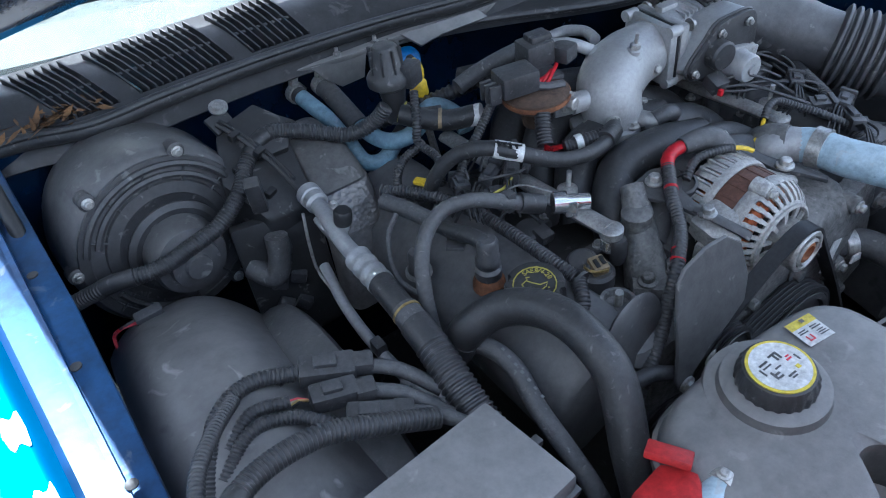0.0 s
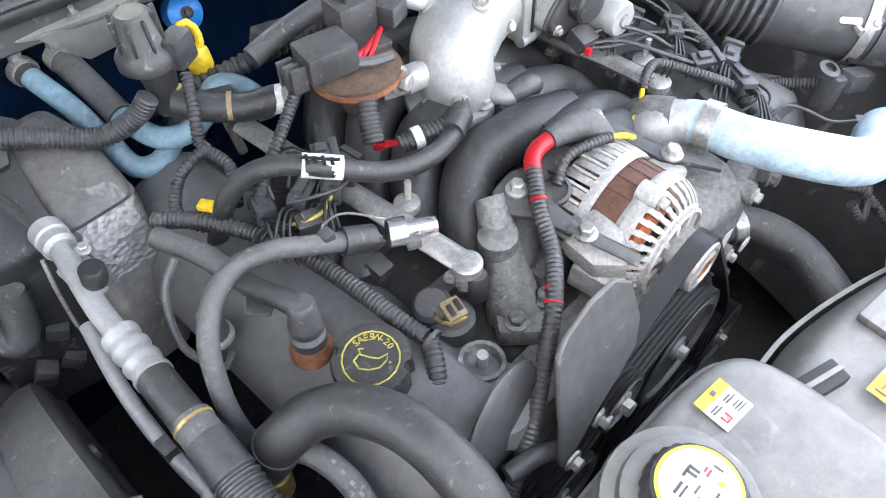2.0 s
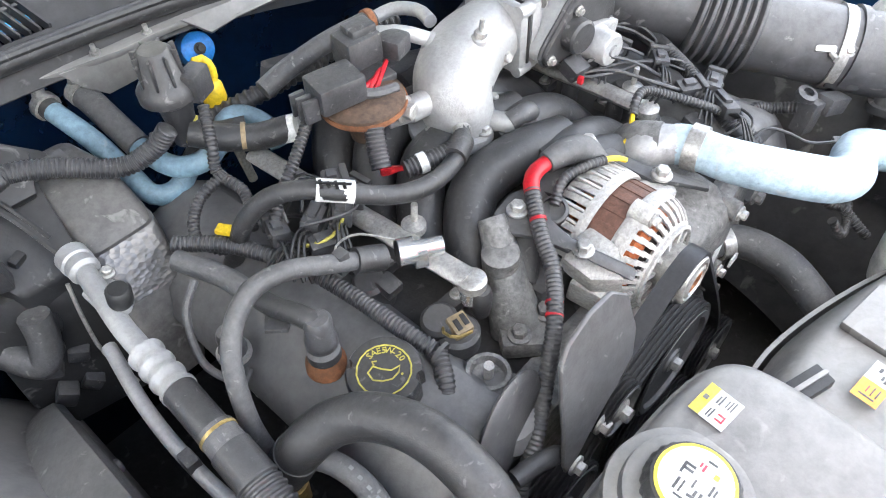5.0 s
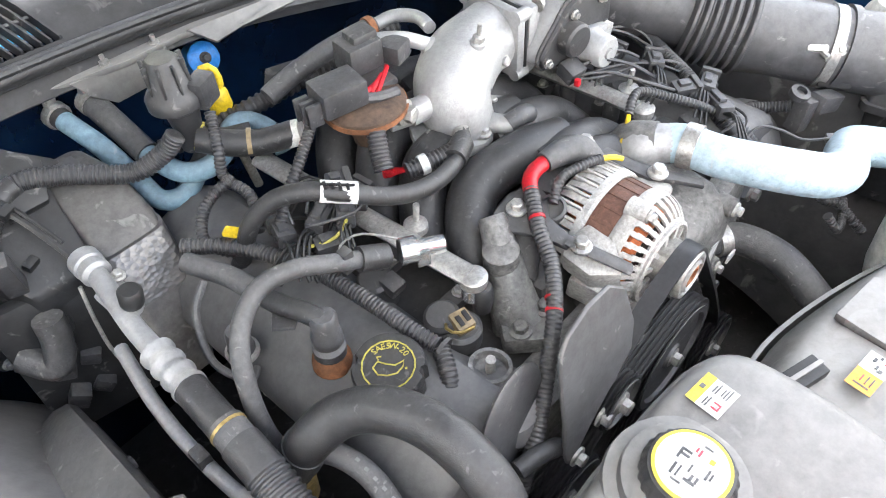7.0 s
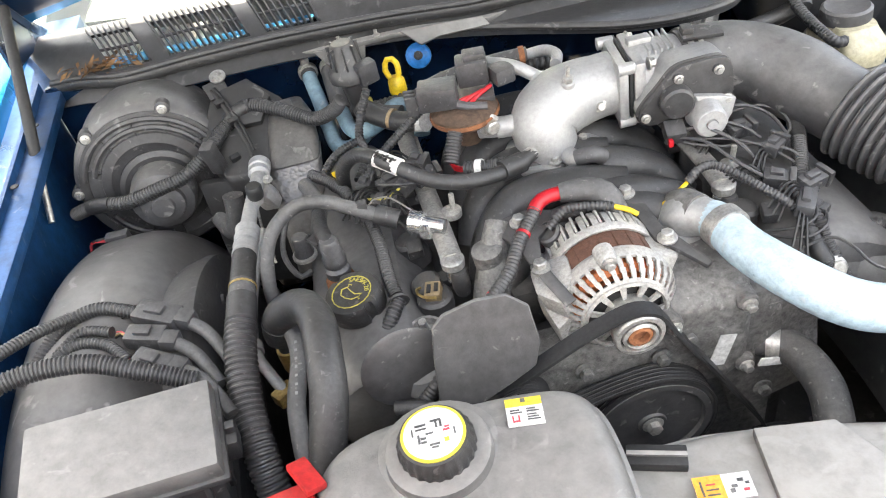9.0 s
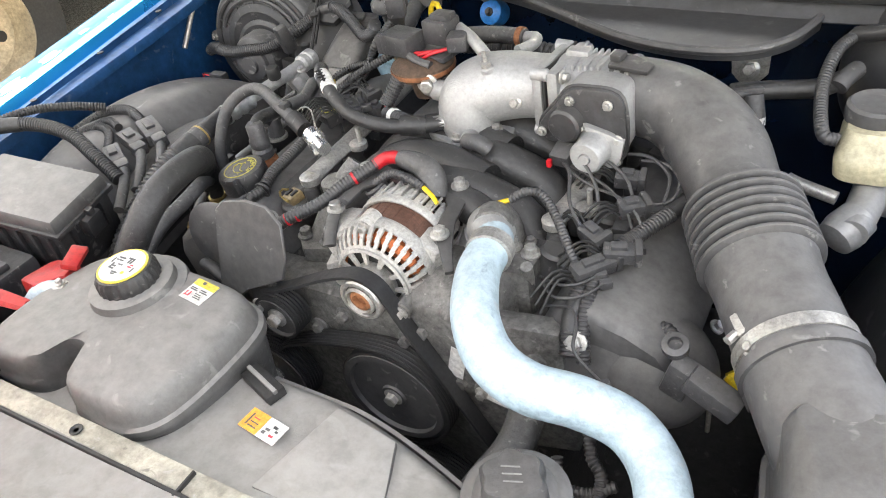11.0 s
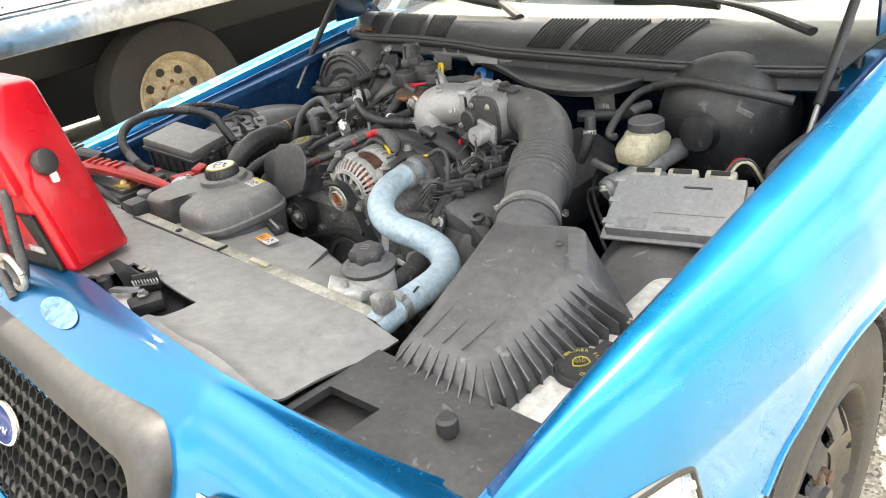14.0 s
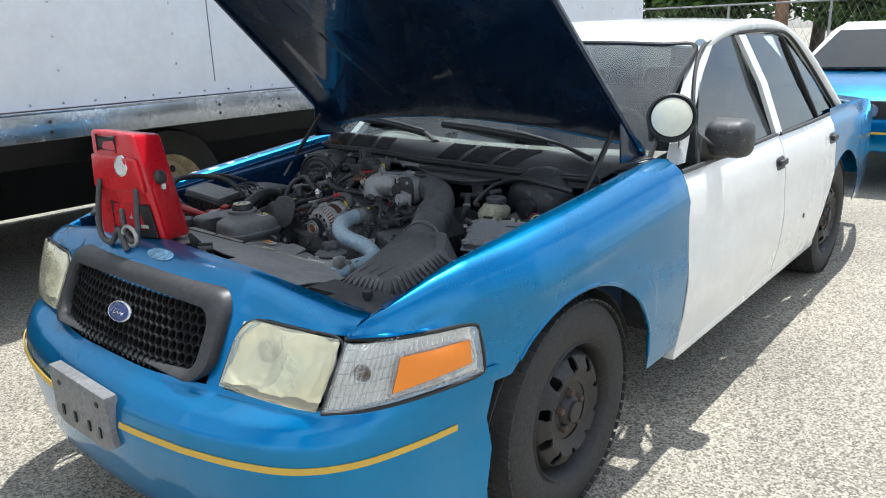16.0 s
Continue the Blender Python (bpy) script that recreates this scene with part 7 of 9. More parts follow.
hose("engine_harness", "thick corrugated harness across the firewall", [(-.72, .32, .83), (-.675, .295, .850), (-.62, .280, .852), (-.571, .283, .858), (-.530, .293, .862), (-.488, .312, .880), (-.458, .345, .896), (-.417, .362, .914), (-.37, .345, .906), (-.32, .312, .892), (-.285, .295, .905), (-.268, .285, .925)], .0145, LOOM, .0014, 16, "wiring")
yt = thing("wire_tag", "yellow tape tag on a wire", "tag", (-.29, .165, .86))
part("tag", box((-.292, .172, .872), (.012, .026, .006), .002, (0, 0, 30)), YELLOW, yt)
cl = thing("sensor_line", "thin steel sensor line with a crimped plug", "line", (-.36, .08, .80))
part("plug", lathe((-.362, .093, .815), (.05, 0, 1), [(.013, 0), (.014, .006), (.012, .010), (.012, .028), (.010, .032)], 16), CONNECT, cl)
part("ring", lathe((-.362, .093, .812), (0, 0, 1), [(.017, 0), (.017, .005), (.012, .006)], 18), STEEL, cl)
part("line", tube([(-.35, .15, .865), (-.375, .135, .85), (-.39, .10, .82), (-.375, .07, .80), (-.36, .08, .795)], .004, 8), RUBBER_G, cl)

# runners of the intake manifold
im = thing("intake_manifold", "black plastic intake manifold with rounded runners", "manifold", (0, .08, .76))
for k, y in enumerate((.03, .10, .17, .24)):
    part("runner", tube([(-.135, y - .05, .79), (-.118, y - .022, .825), (-.075, y + .008, .85), (-.01, y + .005, .856), (.06, y - .01, .848)], [.026, .027, .028, .028, .026], 18), RUBBER, im)
    part("runner", tube([(.145, y - .055, .785), (.115, y - .03, .82), (.06, y - .028, .845), (.0, y - .02, .848)], [.026, .027, .028, .026], 18), RUBBER, im)
part("front_crossover", tube([(-.12, -.055, .815), (-.07, -.03, .845), (0, -.02, .852), (.06, -.028, .848), (.10, -.045, .835)], .022, 16), RUBBER, im)
# aluminium coolant crossover post on the right
cp_ = thing("coolant_crossover", "dirty cast aluminium coolant crossover", "casting", (-.136, -.064, .754))
part("column", tube([(-.111, -.014, .874), (-.121, -.034, .854), (-.134, -.059, .814), (-.141, -.079, .779)], [.014, .019, .024, .03], 16), ALU_D, cp_)
part("foot", slab([(-.181, -.089, .799), (-.151, -.119, .799), (-.106, -.104, .799), (-.101, -.064, .799), (-.146, -.049, .799)], .025, .006), ALU_D, cp_)
part("knob", lathe((-.132, -.044, .862), (-.086, -.004, 1.014), [(.019, -.02), (.019, 0), (.013, .004)], 18), ALU_D, cp_)
for b in ((-.161, -.094, .801), (-.123, -.096, .801), (-.116, -.069, .801)):
    part("bolt", bolt(b, (0, 0, 1), .008), ALU_D, cp_)
# thermostat housing
th = thing("thermostat_housing", "grey cast thermostat housing", "housing", (.11, -.05, .78))
part("neck", tube([(.112, -.05, .80), (.105, -.042, .835), (.104, -.052, .852), (.112, -.075, .860)], [.026, .027, .025, .022], 20), ALU_D, th)
part("flange", slab([(.06, -.05, .822), (.085, -.085, .822), (.15, -.08, .822), (.165, -.045, .822), (.12, -.015, .822)], .016, .004), ALU_D, th)
part("body", box((.125, -.07, .785), (.08, .06, .08), .012), ALU_D, th)
for b in ((.072, -.062, .824), (.152, -.062, .824)):
    part("bolt", bolt(b, (0, 0, 1), .008), STEEL, th)
part("sensor", tube([(.158, -.085, .80), (.162, -.095, .835)], .007, 10), STEEL, th)

# ---- alternator ----
al = thing("alternator", "white oxidised alternator with a rusty stator band", "alternator", (-.006, -.10, .74))
ac_ = Vector((-.006, 0, .817))
YA = (0, -1, 0)
WHITEAL = mat("whitish oxidised alloy", (0.42, 0.41, 0.385), 0.55, metal=0.3, var=0.18, scale=40, dust=0.15, bump=0.6, stain=0.35, speck=0.25)
st_ = part("stator", lathe(ac_, YA, [(.058, .084), (.0630, .086), (.0638, .090), (.0638, .114), (.0630, .118), (.058, .120)], 64), STATOR, al, "rust brown laminated stator")
for k in range(10):
    a = radians(20 + 15 * k)
    part("stator_key", box((ac_.x + .0640 * math.cos(a), -.102, ac_.z + .0640 * math.sin(a)), (.0012, .030, .0045), .0004, (0, -math.degrees(a), 0)), STATOR, st_)


def bell(prof, slots, faces):
    """A cast bell round the axle: prof is (radius, depth); slots and faces say where a hole is, by angle and depth index."""
    n = len(prof) - 1

    def fn(u, v):
        f = v * n
        i = min(int(f), n - 1)
        r = prof[i][0] + (prof[i + 1][0] - prof[i][0]) * (f - i)
        h = prof[i][1] + (prof[i + 1][1] - prof[i][1]) * (f - i)
        a = 2 * math.pi * u
        return Vector((ac_.x + r * math.cos(a), -h, ac_.z + r * math.sin(a)))

    def keep(u, v):
        f = v * n
        return not (slots(u, f) or faces(u, f))
    return grid(fn, 300, 40, .0035, keep=keep)


FRONT = [(.0655, .116), (.0668, .120), (.0668, .128), (.0655, .136), (.0610, .145), (.0540, .152), (.0460, .157), (.0400, .1585), (.0250, .1600), (.0150, .161)]
fh = part("front_housing", bell(FRONT, lambda u, f: 2.6 < f < 5.4 and ((u * 34 + .10 * f) % 1) < .50, lambda u, f: 6.3 < f < 8.1 and ((u * 11) % 1) < .70), WHITEAL, al, "slotted whitish alloy housing", 30)
part("face_ring", lathe(ac_, YA, [(.0475, .154), (.0485, .159), (.0450, .1605), (.0430, .158)], 48, cap=False), WHITEAL, fh)
part("hub", lathe(ac_, YA, [(.024, .152), (.024, .163), (.017, .166), (.012, .172), (0, .172)], 30), WHITEAL, fh)
REAR_ = [(.0645, .088), (.0660, .084), (.0660, .074), (.0650, .062), (.0600, .050), (.0500, .044), (.0300, .042), (.010, .0415)]
rh = part("rear_housing", bell(REAR_, lambda u, f: 1.6 < f < 4.7 and ((u * 30) % 1) < .52, lambda u, f: 5.1 < f < 6.0 and ((u * 15) % 1) < .5), WHITEAL, al, "slotted whitish alloy housing", 30)
for k in range(12):
    a = radians(28 + 12 * k)
    part("rear_fin", box((ac_.x + .0655 * math.cos(a), -.064, ac_.z + .0655 * math.sin(a)), (.010, .028, .0032), .001, (0, -math.degrees(a), 0)), WHITEAL, rh)
part("winding", lathe(ac_, YA, [(.045, .116), (.058, .120), (.0585, .136), (.052, .144), (.044, .142)], 40), COPPER, al)
part("rear_winding", lathe(ac_, YA, [(.045, .088), (.058, .084), (.058, .070), (.050, .060), (.044, .062)], 40), COPPER, al)
part("rotor", lathe(ac_, YA, [(.040, .050), (.042, .07), (.042, .150), (.03, .153)], 30), INK, al)
for k, (bx, by, bz) in enumerate(((-.016, -.137, .880), (.043, -.150, .787), (-.062, -.145, .800))):
    part("case_lug", lathe((bx, by + .022, bz), YA, [(.0115, 0), (.0115, .018), (.009, .022)], 16), WHITEAL, al)
    part("case_bolt", bolt((bx, by, bz), YA, .0055), STEEL, al)
part("left_ear", slab([(-.095, -.090, .857), (-.070, -.085, .860), (-.050, -.090, .868), (-.052, -.125, .866), (-.075, -.150, .852), (-.096, -.125, .852)], .034, .006), WHITEAL, al)
part("left_foot", slab([(-.093, -.100, .826), (-.060, -.100, .830), (-.055, -.140, .826), (-.082, -.155, .818)], .040, .006), WHITEAL, al)
part("right_ear", slab([(.038, -.090, .862), (.066, -.085, .853), (.078, -.105, .850), (.066, -.125, .850), (.040, -.120, .862)], .03, .005), WHITEAL, al)
part("plug_socket", lathe((-.058, -.052, .868), (-.5, -.2, 1), [(.015, -.012), (.015, .004), (.012, .006), (.011, 0)], 20), PLASTIC, al)
# its pulley, with the belt's back running over it
pu = part("pulley", lathe((-.003, -.168, .817), YA, [(.0265, -.020), (.0275, -.018), (.0275, .014), (.0285, .016), (.0285, .021), (.0265, .024), (.0225, .0245), (.0205, .018)], 40, cap=False), STEEL, al, "bright pulley with a rusty hub")
part("inner_ring", lathe((-.003, -.172, .817), YA, [(.0195, .008), (.0195, .020), (.0160, .022), (.0145, .017)], 32, cap=False), STEEL, pu)
part("seal_ring", lathe((-.003, -.172, .817), YA, [(.0212, .010), (.0208, .017), (.0190, .016)], 30, cap=False), DARK, pu)
part("nut", lathe((-.003, -.172, .817), YA, [(.0148, .010), (.0135, .020), (.0095, .021), (.0085, .014), (0, .013)], 26), RUST, pu)
br = thing("alternator_bracket", "black steel bracket over the alternator", "bracket", (-.02, -.06, .86))
part("left_plate", slab([(-.112, -.040, .870), (-.105, -.012, .874), (-.075, -.008, .876), (-.045, -.020, .876), (-.050, -.040, .874), (-.072, -.058, .872), (-.078, -.095, .868), (-.092, -.095, .868), (-.098, -.062, .870)], .006, .002), PLASTIC, br)
part("left_arm", tube([(-.085, -.090, .870), (-.080, -.115, .866), (-.070, -.140, .858), (-.064, -.152, .852)], .008, 10, flat=.5), PLASTIC, br)
part("cross_bar", slab([(-.05, -.022, .874), (.0, -.012, .874), (.03, -.002, .872), (.052, -.008, .870), (.062, -.035, .866), (.066, -.075, .862), (.080, -.110, .858), (.098, -.142, .850), (.090, -.148, .850), (.068, -.120, .858), (.050, -.100, .862), (.045, -.055, .866), (.028, -.036, .870), (-.045, -.040, .874)], .006, .002), PLASTIC, br)
for b in ((-.083, -.105, .868), (-.087, -.028, .874), (.062, -.104, .862), (.045, -.021, .870)):
    part("bolt", bolt(b, (0, 0, 1), .0075), STEEL, br)
part("spacer", tube([(.062, -.104, .80), (.062, -.104, .856)], .009, 12), ALU_D, br)
part("left_spacer", tube([(-.087, -.028, .80), (-.087, -.028, .868)], .010, 12), ALU, br)
# charge cable
cc = thing("charge_cable", "black alternator cable with a red sleeve and rubber boot", "cable", (-.04, -.02, .88))
part("boot", tube([(.022, -.048, .868), (.016, -.034, .886), (.0, -.026, .894), (-.020, -.023, .897), (-.034, -.021, .897)], [.017, .0175, .016, .0135, .011], 18), RUBBER_G, cc)
part("red_sleeve", tube([(-.030, -.0215, .897), (-.047, -.020, .896), (-.060, -.023, .893), (-.068, -.031, .888)], .0085, 14), REDWIRE, cc)
part("loom", tube([(-.067, -.030, .889), (-.082, -.047, .882), (-.098, -.066, .875), (-.118, -.096, .863), (-.155, -.127, .850), (-.195, -.150, .818), (-.232, -.170, .793), (-.262, -.180, .765), (-.283, -.186, .72)], .0085, 14, loom=.0009), LOOM, cc)
for p, q in (((-.087, -.053, .880), (-.091, -.058, .878)), ((-.140, -.115, .855), (-.145, -.119, .853)), ((-.150, -.123, .852), (-.155, -.127, .850))):
    part("red_band", tube([Vector(p), Vector(p).lerp(Vector(q), .5)], .0088, 12), REDWIRE, cc)
# small loom to alternator
ls = hose("alternator_plug_loom", "short corrugated lead with a yellow wire", [(-.058, -.052, .876), (-.035, -.045, .890), (-.005, -.052, .892), (.018, -.058, .888)], .0075, LOOM, .001, 10, "wiring")
part("yellow_wire", tube([(.018, -.058, .888), (.032, -.064, .884), (.042, -.070, .878)], .003, 6), YELLOW, ls)
yl = hose("sensor_loom", "corrugated lead with bare yellow wires", [(.117, -.031, .872), (.135, -.024, .882), (.155, -.024, .880), (.18, -.045, .868), (.205, -.075, .855), (.225, -.095, .84)], .0075, LOOM, .001, 10, "wiring")
part("yellow_wire", tube([(.117, -.031, .872), (.100, -.040, .868), (.085, -.045, .862), (.065, -.040, .850)], .0028, 6), YELLOW, yl)

# ---- belt drive ----
def pulley(name, label, c, r, w, grooves=True):
    p_ = thing(name, label, "pulley", c, group="belt pulleys")
    prof = [(r * .6, 0), (r, 0)]
    for k in range(6):
        prof += [(r, w * (k + .3) / 6), (r - .003 * grooves, w * (k + .6) / 6)]
    prof += [(r, w), (r - .003, w + .001), (r - .006, w - .004), (r * .62, w - .006)]
    part("sheave", lathe(c, YA, prof, 48), BELT, p_)
    part("web", lathe(c, YA, [(r * .80, w * .55), (r * .78, w * .35), (r * .62, w * .3), (r * .6, w * .5), (r * .45, w * .6), (r * .42, w * .75), (r * .25, w * .8), (r * .22, w), (0, w)], 36), PLASTIC_G, p_)
    part("rim_face", lathe(c, YA, [(r - .004, w * .9), (r - .004, w + .002), (r * .84, w + .002), (r * .80, w * .8)], 48), PLASTIC_G, p_)
    part("bolt", bolt((c[0], c[1] - w * .9, c[2]), YA, .009), STEEL, p_)
    return p_


pulley("pump_pulley", "large black water pump pulley", (.008, -.165, .660), .076, .032)
pulley("tensioner_pulley", "small ribbed black pulley", (-.140, -.178, .757), .034, .028)
pulley("lower_pulley", "black crankshaft pulley low on the engine", (.03, -.17, .46), .09, .03)
pulley("steering_pulley", "black steering pump pulley", (-.20, -.17, .62), .06, .03)
pulley("side_pulley", "black compressor pulley low on the engine", (.17, -.17, .50), .055, .03)


def belt(name, label, pts, w=.022, th=.004, ribbed=True):
    b_ = thing(name, label, "belt", pts[0])
    line = spline(pts, .008)
    rings_ = []
    for i, p in enumerate(line):
        t = (line[min(i + 1, len(line) - 1)] - line[max(i - 1, 0)]).normalized()
        nn = Vector((-t.z, 0, t.x)).normalized()
        rings_.append([p + Vector((0, dy, 0)) + nn * h for dy, h in ((-w / 2, -th / 2), (w / 2, -th / 2), (w / 2, th / 2), (-w / 2, th / 2))])
    part("band", loft(rings_), BELT, b_)
    for k in range(5 if ribbed else 0):
        dy = -w / 2 + w * (k + .5) / 5
        part("rib", tube([Vector(p) + Vector((0, dy, .0)) for p in pts], th * .72, 5, .01), BELT, b_)
    return b_


belt("drive_belt", "black serpentine belt over the idler", [(-.165, -.184, .785), (-.138, -.184, .792), (-.105, -.182, .807), (-.060, -.180, .829), (-.025, -.180, .8435), (-.003, -.180, .8475), (.018, -.180, .839), (.030, -.180, .820), (.050, -.182, .783), (.085, -.184, .722), (.125, -.186, .648), (.150, -.186, .60), (.175, -.186, .54)], .020, .004, False)
belt("pump_belt", "black ribbed belt round the pump pulley", [(-.20, -.186, .655), (-.16, -.185, .688), (-.11, -.184, .712), (-.06, -.184, .728), (-.01, -.184, .738), (.03, -.184, .736), (.065, -.184, .714), (.084, -.184, .675), (.083, -.184, .635), (.06, -.184, .595), (.03, -.184, .575)], .026)
sp_ = thing("belt_guard", "dusty grey plastic belt guard plate", "guard", (-.18, -.18, .79))
part("plate", slab([(-.133, -.166, .904), (-.165, -.166, .907), (-.200, -.170, .902), (-.214, -.174, .890), (-.221, -.184, .850), (-.225, -.194, .812), (-.231, -.202, .775), (-.227, -.204, .757), (-.210, -.203, .762), (-.180, -.200, .788), (-.146, -.197, .803), (-.117, -.193, .817), (-.108, -.186, .845), (-.112, -.172, .886)], .005, .0015, seg=1), PLASTIC_G, sp_)
part("rear_disc", lathe((-.252, -.152, .822), (.15, -1, .15), [(.050, 0), (.052, .003), (.048, .006), (0, .007)], 36), PLASTIC_G, sp_)
part("mount_bolt", bolt((-.219, -.206, .767), (0, -1, 0), .007), STEEL, sp_)
part("mount_bolt", bolt((-.168, -.199, .765), (0, -1, 0), .008), STEEL, sp_)
part("boss", lathe((-.168, -.180, .765), (0, -1, 0), [(.034, 0), (.034, .006), (.026, .009), (.012, .016)], 26), DARK, sp_)
part("arm", tube([(-.225, -.19, .775), (-.252, -.185, .79), (-.275, -.18, .79)], .009, 10), RUBBER, sp_)

# lower coolant hose and pump housing beside the belts
lw = thing("lower_hose", "grey lower coolant hose behind the radiator", "hose", (.19, -.22, .66))
part("tube", tube([(.12, -.13, .70), (.18, -.165, .705), (.195, -.225, .70), (.178, -.285, .685), (.15, -.36, .65), (.14, -.43, .60)], .021, 18), RUBBER_G, lw)
part("clamp", tube([(.165, -.155, .704), (.178, -.163, .705)], .0225, 18), STEEL, lw)
wp_ = thing("pump_housing", "dirty cast alloy water pump housing", "pump", (.09, -.15, .70))
part("casting", loft([[Vector((.085 + a, y_, .745 + b)) for a, b in rrect(0, 0, w_, h_, .03)] for y_, w_, h_ in ((-.08, .13, .17), (-.14, .12, .16), (-.165, .10, .14), (-.172, .08, .12))]), ALU_D, wp_)
for bx, bz in ((.04, .80), (.125, .805), (.13, .70), (.045, .69)):
    part("boss", lathe((bx, -.155, bz), YA, [(.013, 0), (.012, .02), (.009, .022)], 16), ALU_D, wp_)
    part("bolt", bolt((bx, -.177, bz), YA, .006), STEEL, wp_)
part("label", box((.10, -.1735, .735), (.02, .001, .05), 0, (0, 15, 0)), LABELW, wp_)

# ---- exhaust recirculation valve ----
eg = thing("recirculation_valve", "rusty vacuum valve with grey plugs and red wires", "valve", (-.106, .164, .878))
part("body", lathe((-.106, .166, .88), (0, 0, 1), [(.018, 0), (.022, .02), (.018, .035)], 20), IRON, eg)
part("diaphragm", lathe((-.106, .166, .913), (0, 0, 1), [(.038, 0), (.045, .006), (.046, .012), (.045, .017), (.036, .023), (.02, .028), (0, .029)], 40), IRON, eg)
part("rim", lathe((-.106, .166, .921), (0, 0, 1), [(.0468, 0), (.0475, .003), (.0468, .006)], 40), RUST, eg)
part("side_nut", bolt((-.081, .134, .915), (.3, -1, 0), .010), STEEL, eg)
part("elbow", tube([(-.091, .149, .903), (-.061, .134, .906), (-.041, .129, .908)], .014, 14), ALU, eg)
so = thing("vacuum_solenoid", "grey vacuum solenoid cluster with stacked plugs", "solenoid", (-.103, .178, .942))
part("base_plate", box((-.098, .183, .938), (.075, .045, .008), .002, (0, 0, -8)), CONNECT, so)
part("plug_block", box((-.136, .17, .956), (.052, .040, .030), .004, (0, 0, -12)), CONNECT, so)
for k in range(3):
    part("plug_rib", box((-.172, .176 + .010 * (k - 1), .950), (.016, .005, .026), .001, (0, 0, -12)), CONNECT, so)
part("coil_block", box((-.083, .193, .967), (.042, .036, .034), .004, (0, 0, -8)), CONNECT, so)
part("coil_cap", box((-.078, .193, .987), (.030, .024, .010), .003, (0, 0, -8)), CONNECT, so)
part("side_plug", box((-.048, .176, .96), (.028, .030, .022), .004, (0, 0, 15)), CONNECT, so)
part("nozzle", tube([(-.118, .153, .947), (-.103, .146, .942), (-.078, .143, .937)], .006, 8), CONNECT, so)
rw = thing("red_wiring", "red wires entering corrugated loom", "wires", (-.125, .113, .912))
for k in range(3):
    part("red_wire", tube([(-.065 - .012 * k, .17 - .004 * k, .950 - .002 * k), (-.09 - .012 * k, .156, .945), (-.112 - .006 * k, .150, .925), (-.125, .13, .917)], .0028, 8), REDWIRE, rw)
part("loom", tube([(-.126, .13, .919), (-.135, .118, .902), (-.142, .106, .889)], .011, 12, loom=.0013), LOOM, rw)
for k in range(3):
    part("red_wire", tube([(-.142, .106, .889), (-.136 + .003 * k, .112 - .002 * k, .872 + .002 * k), (-.125, .106 + .004 * k, .874), (-.12, .086, .888)], .0022, 6), REDWIRE, rw)
part("tail_loom", tube([(-.127, .087, .888), (-.1, .076, .891), (-.075, .069, .892)], .010, 12, loom=.0013), LOOM, rw)
part("white_band", tube([(-.113, .0815, .8895), (-.105, .078, .8905)], .0112, 12), LABELW, rw)

# dark connectors among the hoses
random.seed(11)
for k, (x, y, z, w, a) in enumerate(((-.225, .118, .875, .04, 30), (-.24, .09, .868, .03, -20), (-.205, .10, .88, .034, 50), (-.172, .12, .872, .02, 10), (-.26, .135, .87, .03, 70), (-.185, .135, .885, .022, -30), (.235, -.085, .845, .05, 55), (.255, -.06, .85, .035, 20), (.22, -.045, .855, .03, -30), (.245, .01, .858, .03, 40), (.225, .06, .86, .03, 10))):
    cn = thing("wire_connector", "grey plastic wiring connector with loose leads", "connector", (x, y, z - .01), group="wiring connectors")
    part("shell", box((x, y, z), (w, .020, .017), .003, (8, 5, a)), CONNECT, cn)
    part("latch", box((x, y, z + .010), (w * .5, .010, .006), .0015, (8, 5, a)), CONNECT, cn)
    d = Vector((math.cos(radians(a)), math.sin(radians(a)), 0))
    part("collar", box(Vector((x, y, z)) + d * w * .55, (.008, .024, .021), .002, (8, 5, a)), PLASTIC, cn)
    for q in range(3):
        o = Vector((0, 0, .003 * (q - 1))) + Vector((-d.y, d.x, 0)) * .004 * (q - 1)
        part("lead", tube([Vector((x, y, z)) - d * w * .5 + o, Vector((x, y, z)) - d * (w * .5 + .02) + o + Vector((0, 0, .012)), Vector((x, y, z)) - d * (w * .5 + .045) + o * 2 - Vector((0, .004, .012))], .0016, 5), INK, cn)

# left bank looms
hose("bank_harness", "thick dusty harness along the driver side bank", [(.235, -.165, .79), (.226, -.12, .82), (.236, -.075, .84), (.262, -.025, .848), (.295, .045, .85), (.31, .10, .85), (.30, .18, .86)], .0125, LOOM, .0014, 14, "wiring")
hose("bank_harness", "corrugated branch of the engine harness", [(.222, -.05, .852), (.238, -.09, .84), (.24, -.13, .815), (.25, -.16, .78)], .010, LOOM, .0013, 12, "wiring")
for k, pts in enumerate(([(.14, .07, .872), (.17, .05, .885), (.20, .02, .875), (.215, -.01, .86)], [(.15, .068, .87), (.19, .065, .88), (.225, .05, .87), (.24, .03, .86)], [(.20, .10, .865), (.24, .09, .875), (.27, .07, .865), (.275, .03, .855)], [(.14, .064, .870), (.165, .03, .878), (.185, -.02, .872), (.21, -.045, .858)])):
    hose("thin_wire", "thin grey sensor wire", pts, .0026, CONNECT, 0, 6, "wire", group="thin sensor wires")
hose("lower_loom", "corrugated loom behind the steering reservoir", [(.255, -.25, .74), (.262, -.265, .72), (.29, -.262, .715), (.315, -.25, .725)], .008, LOOM, .001, 10, "wiring")
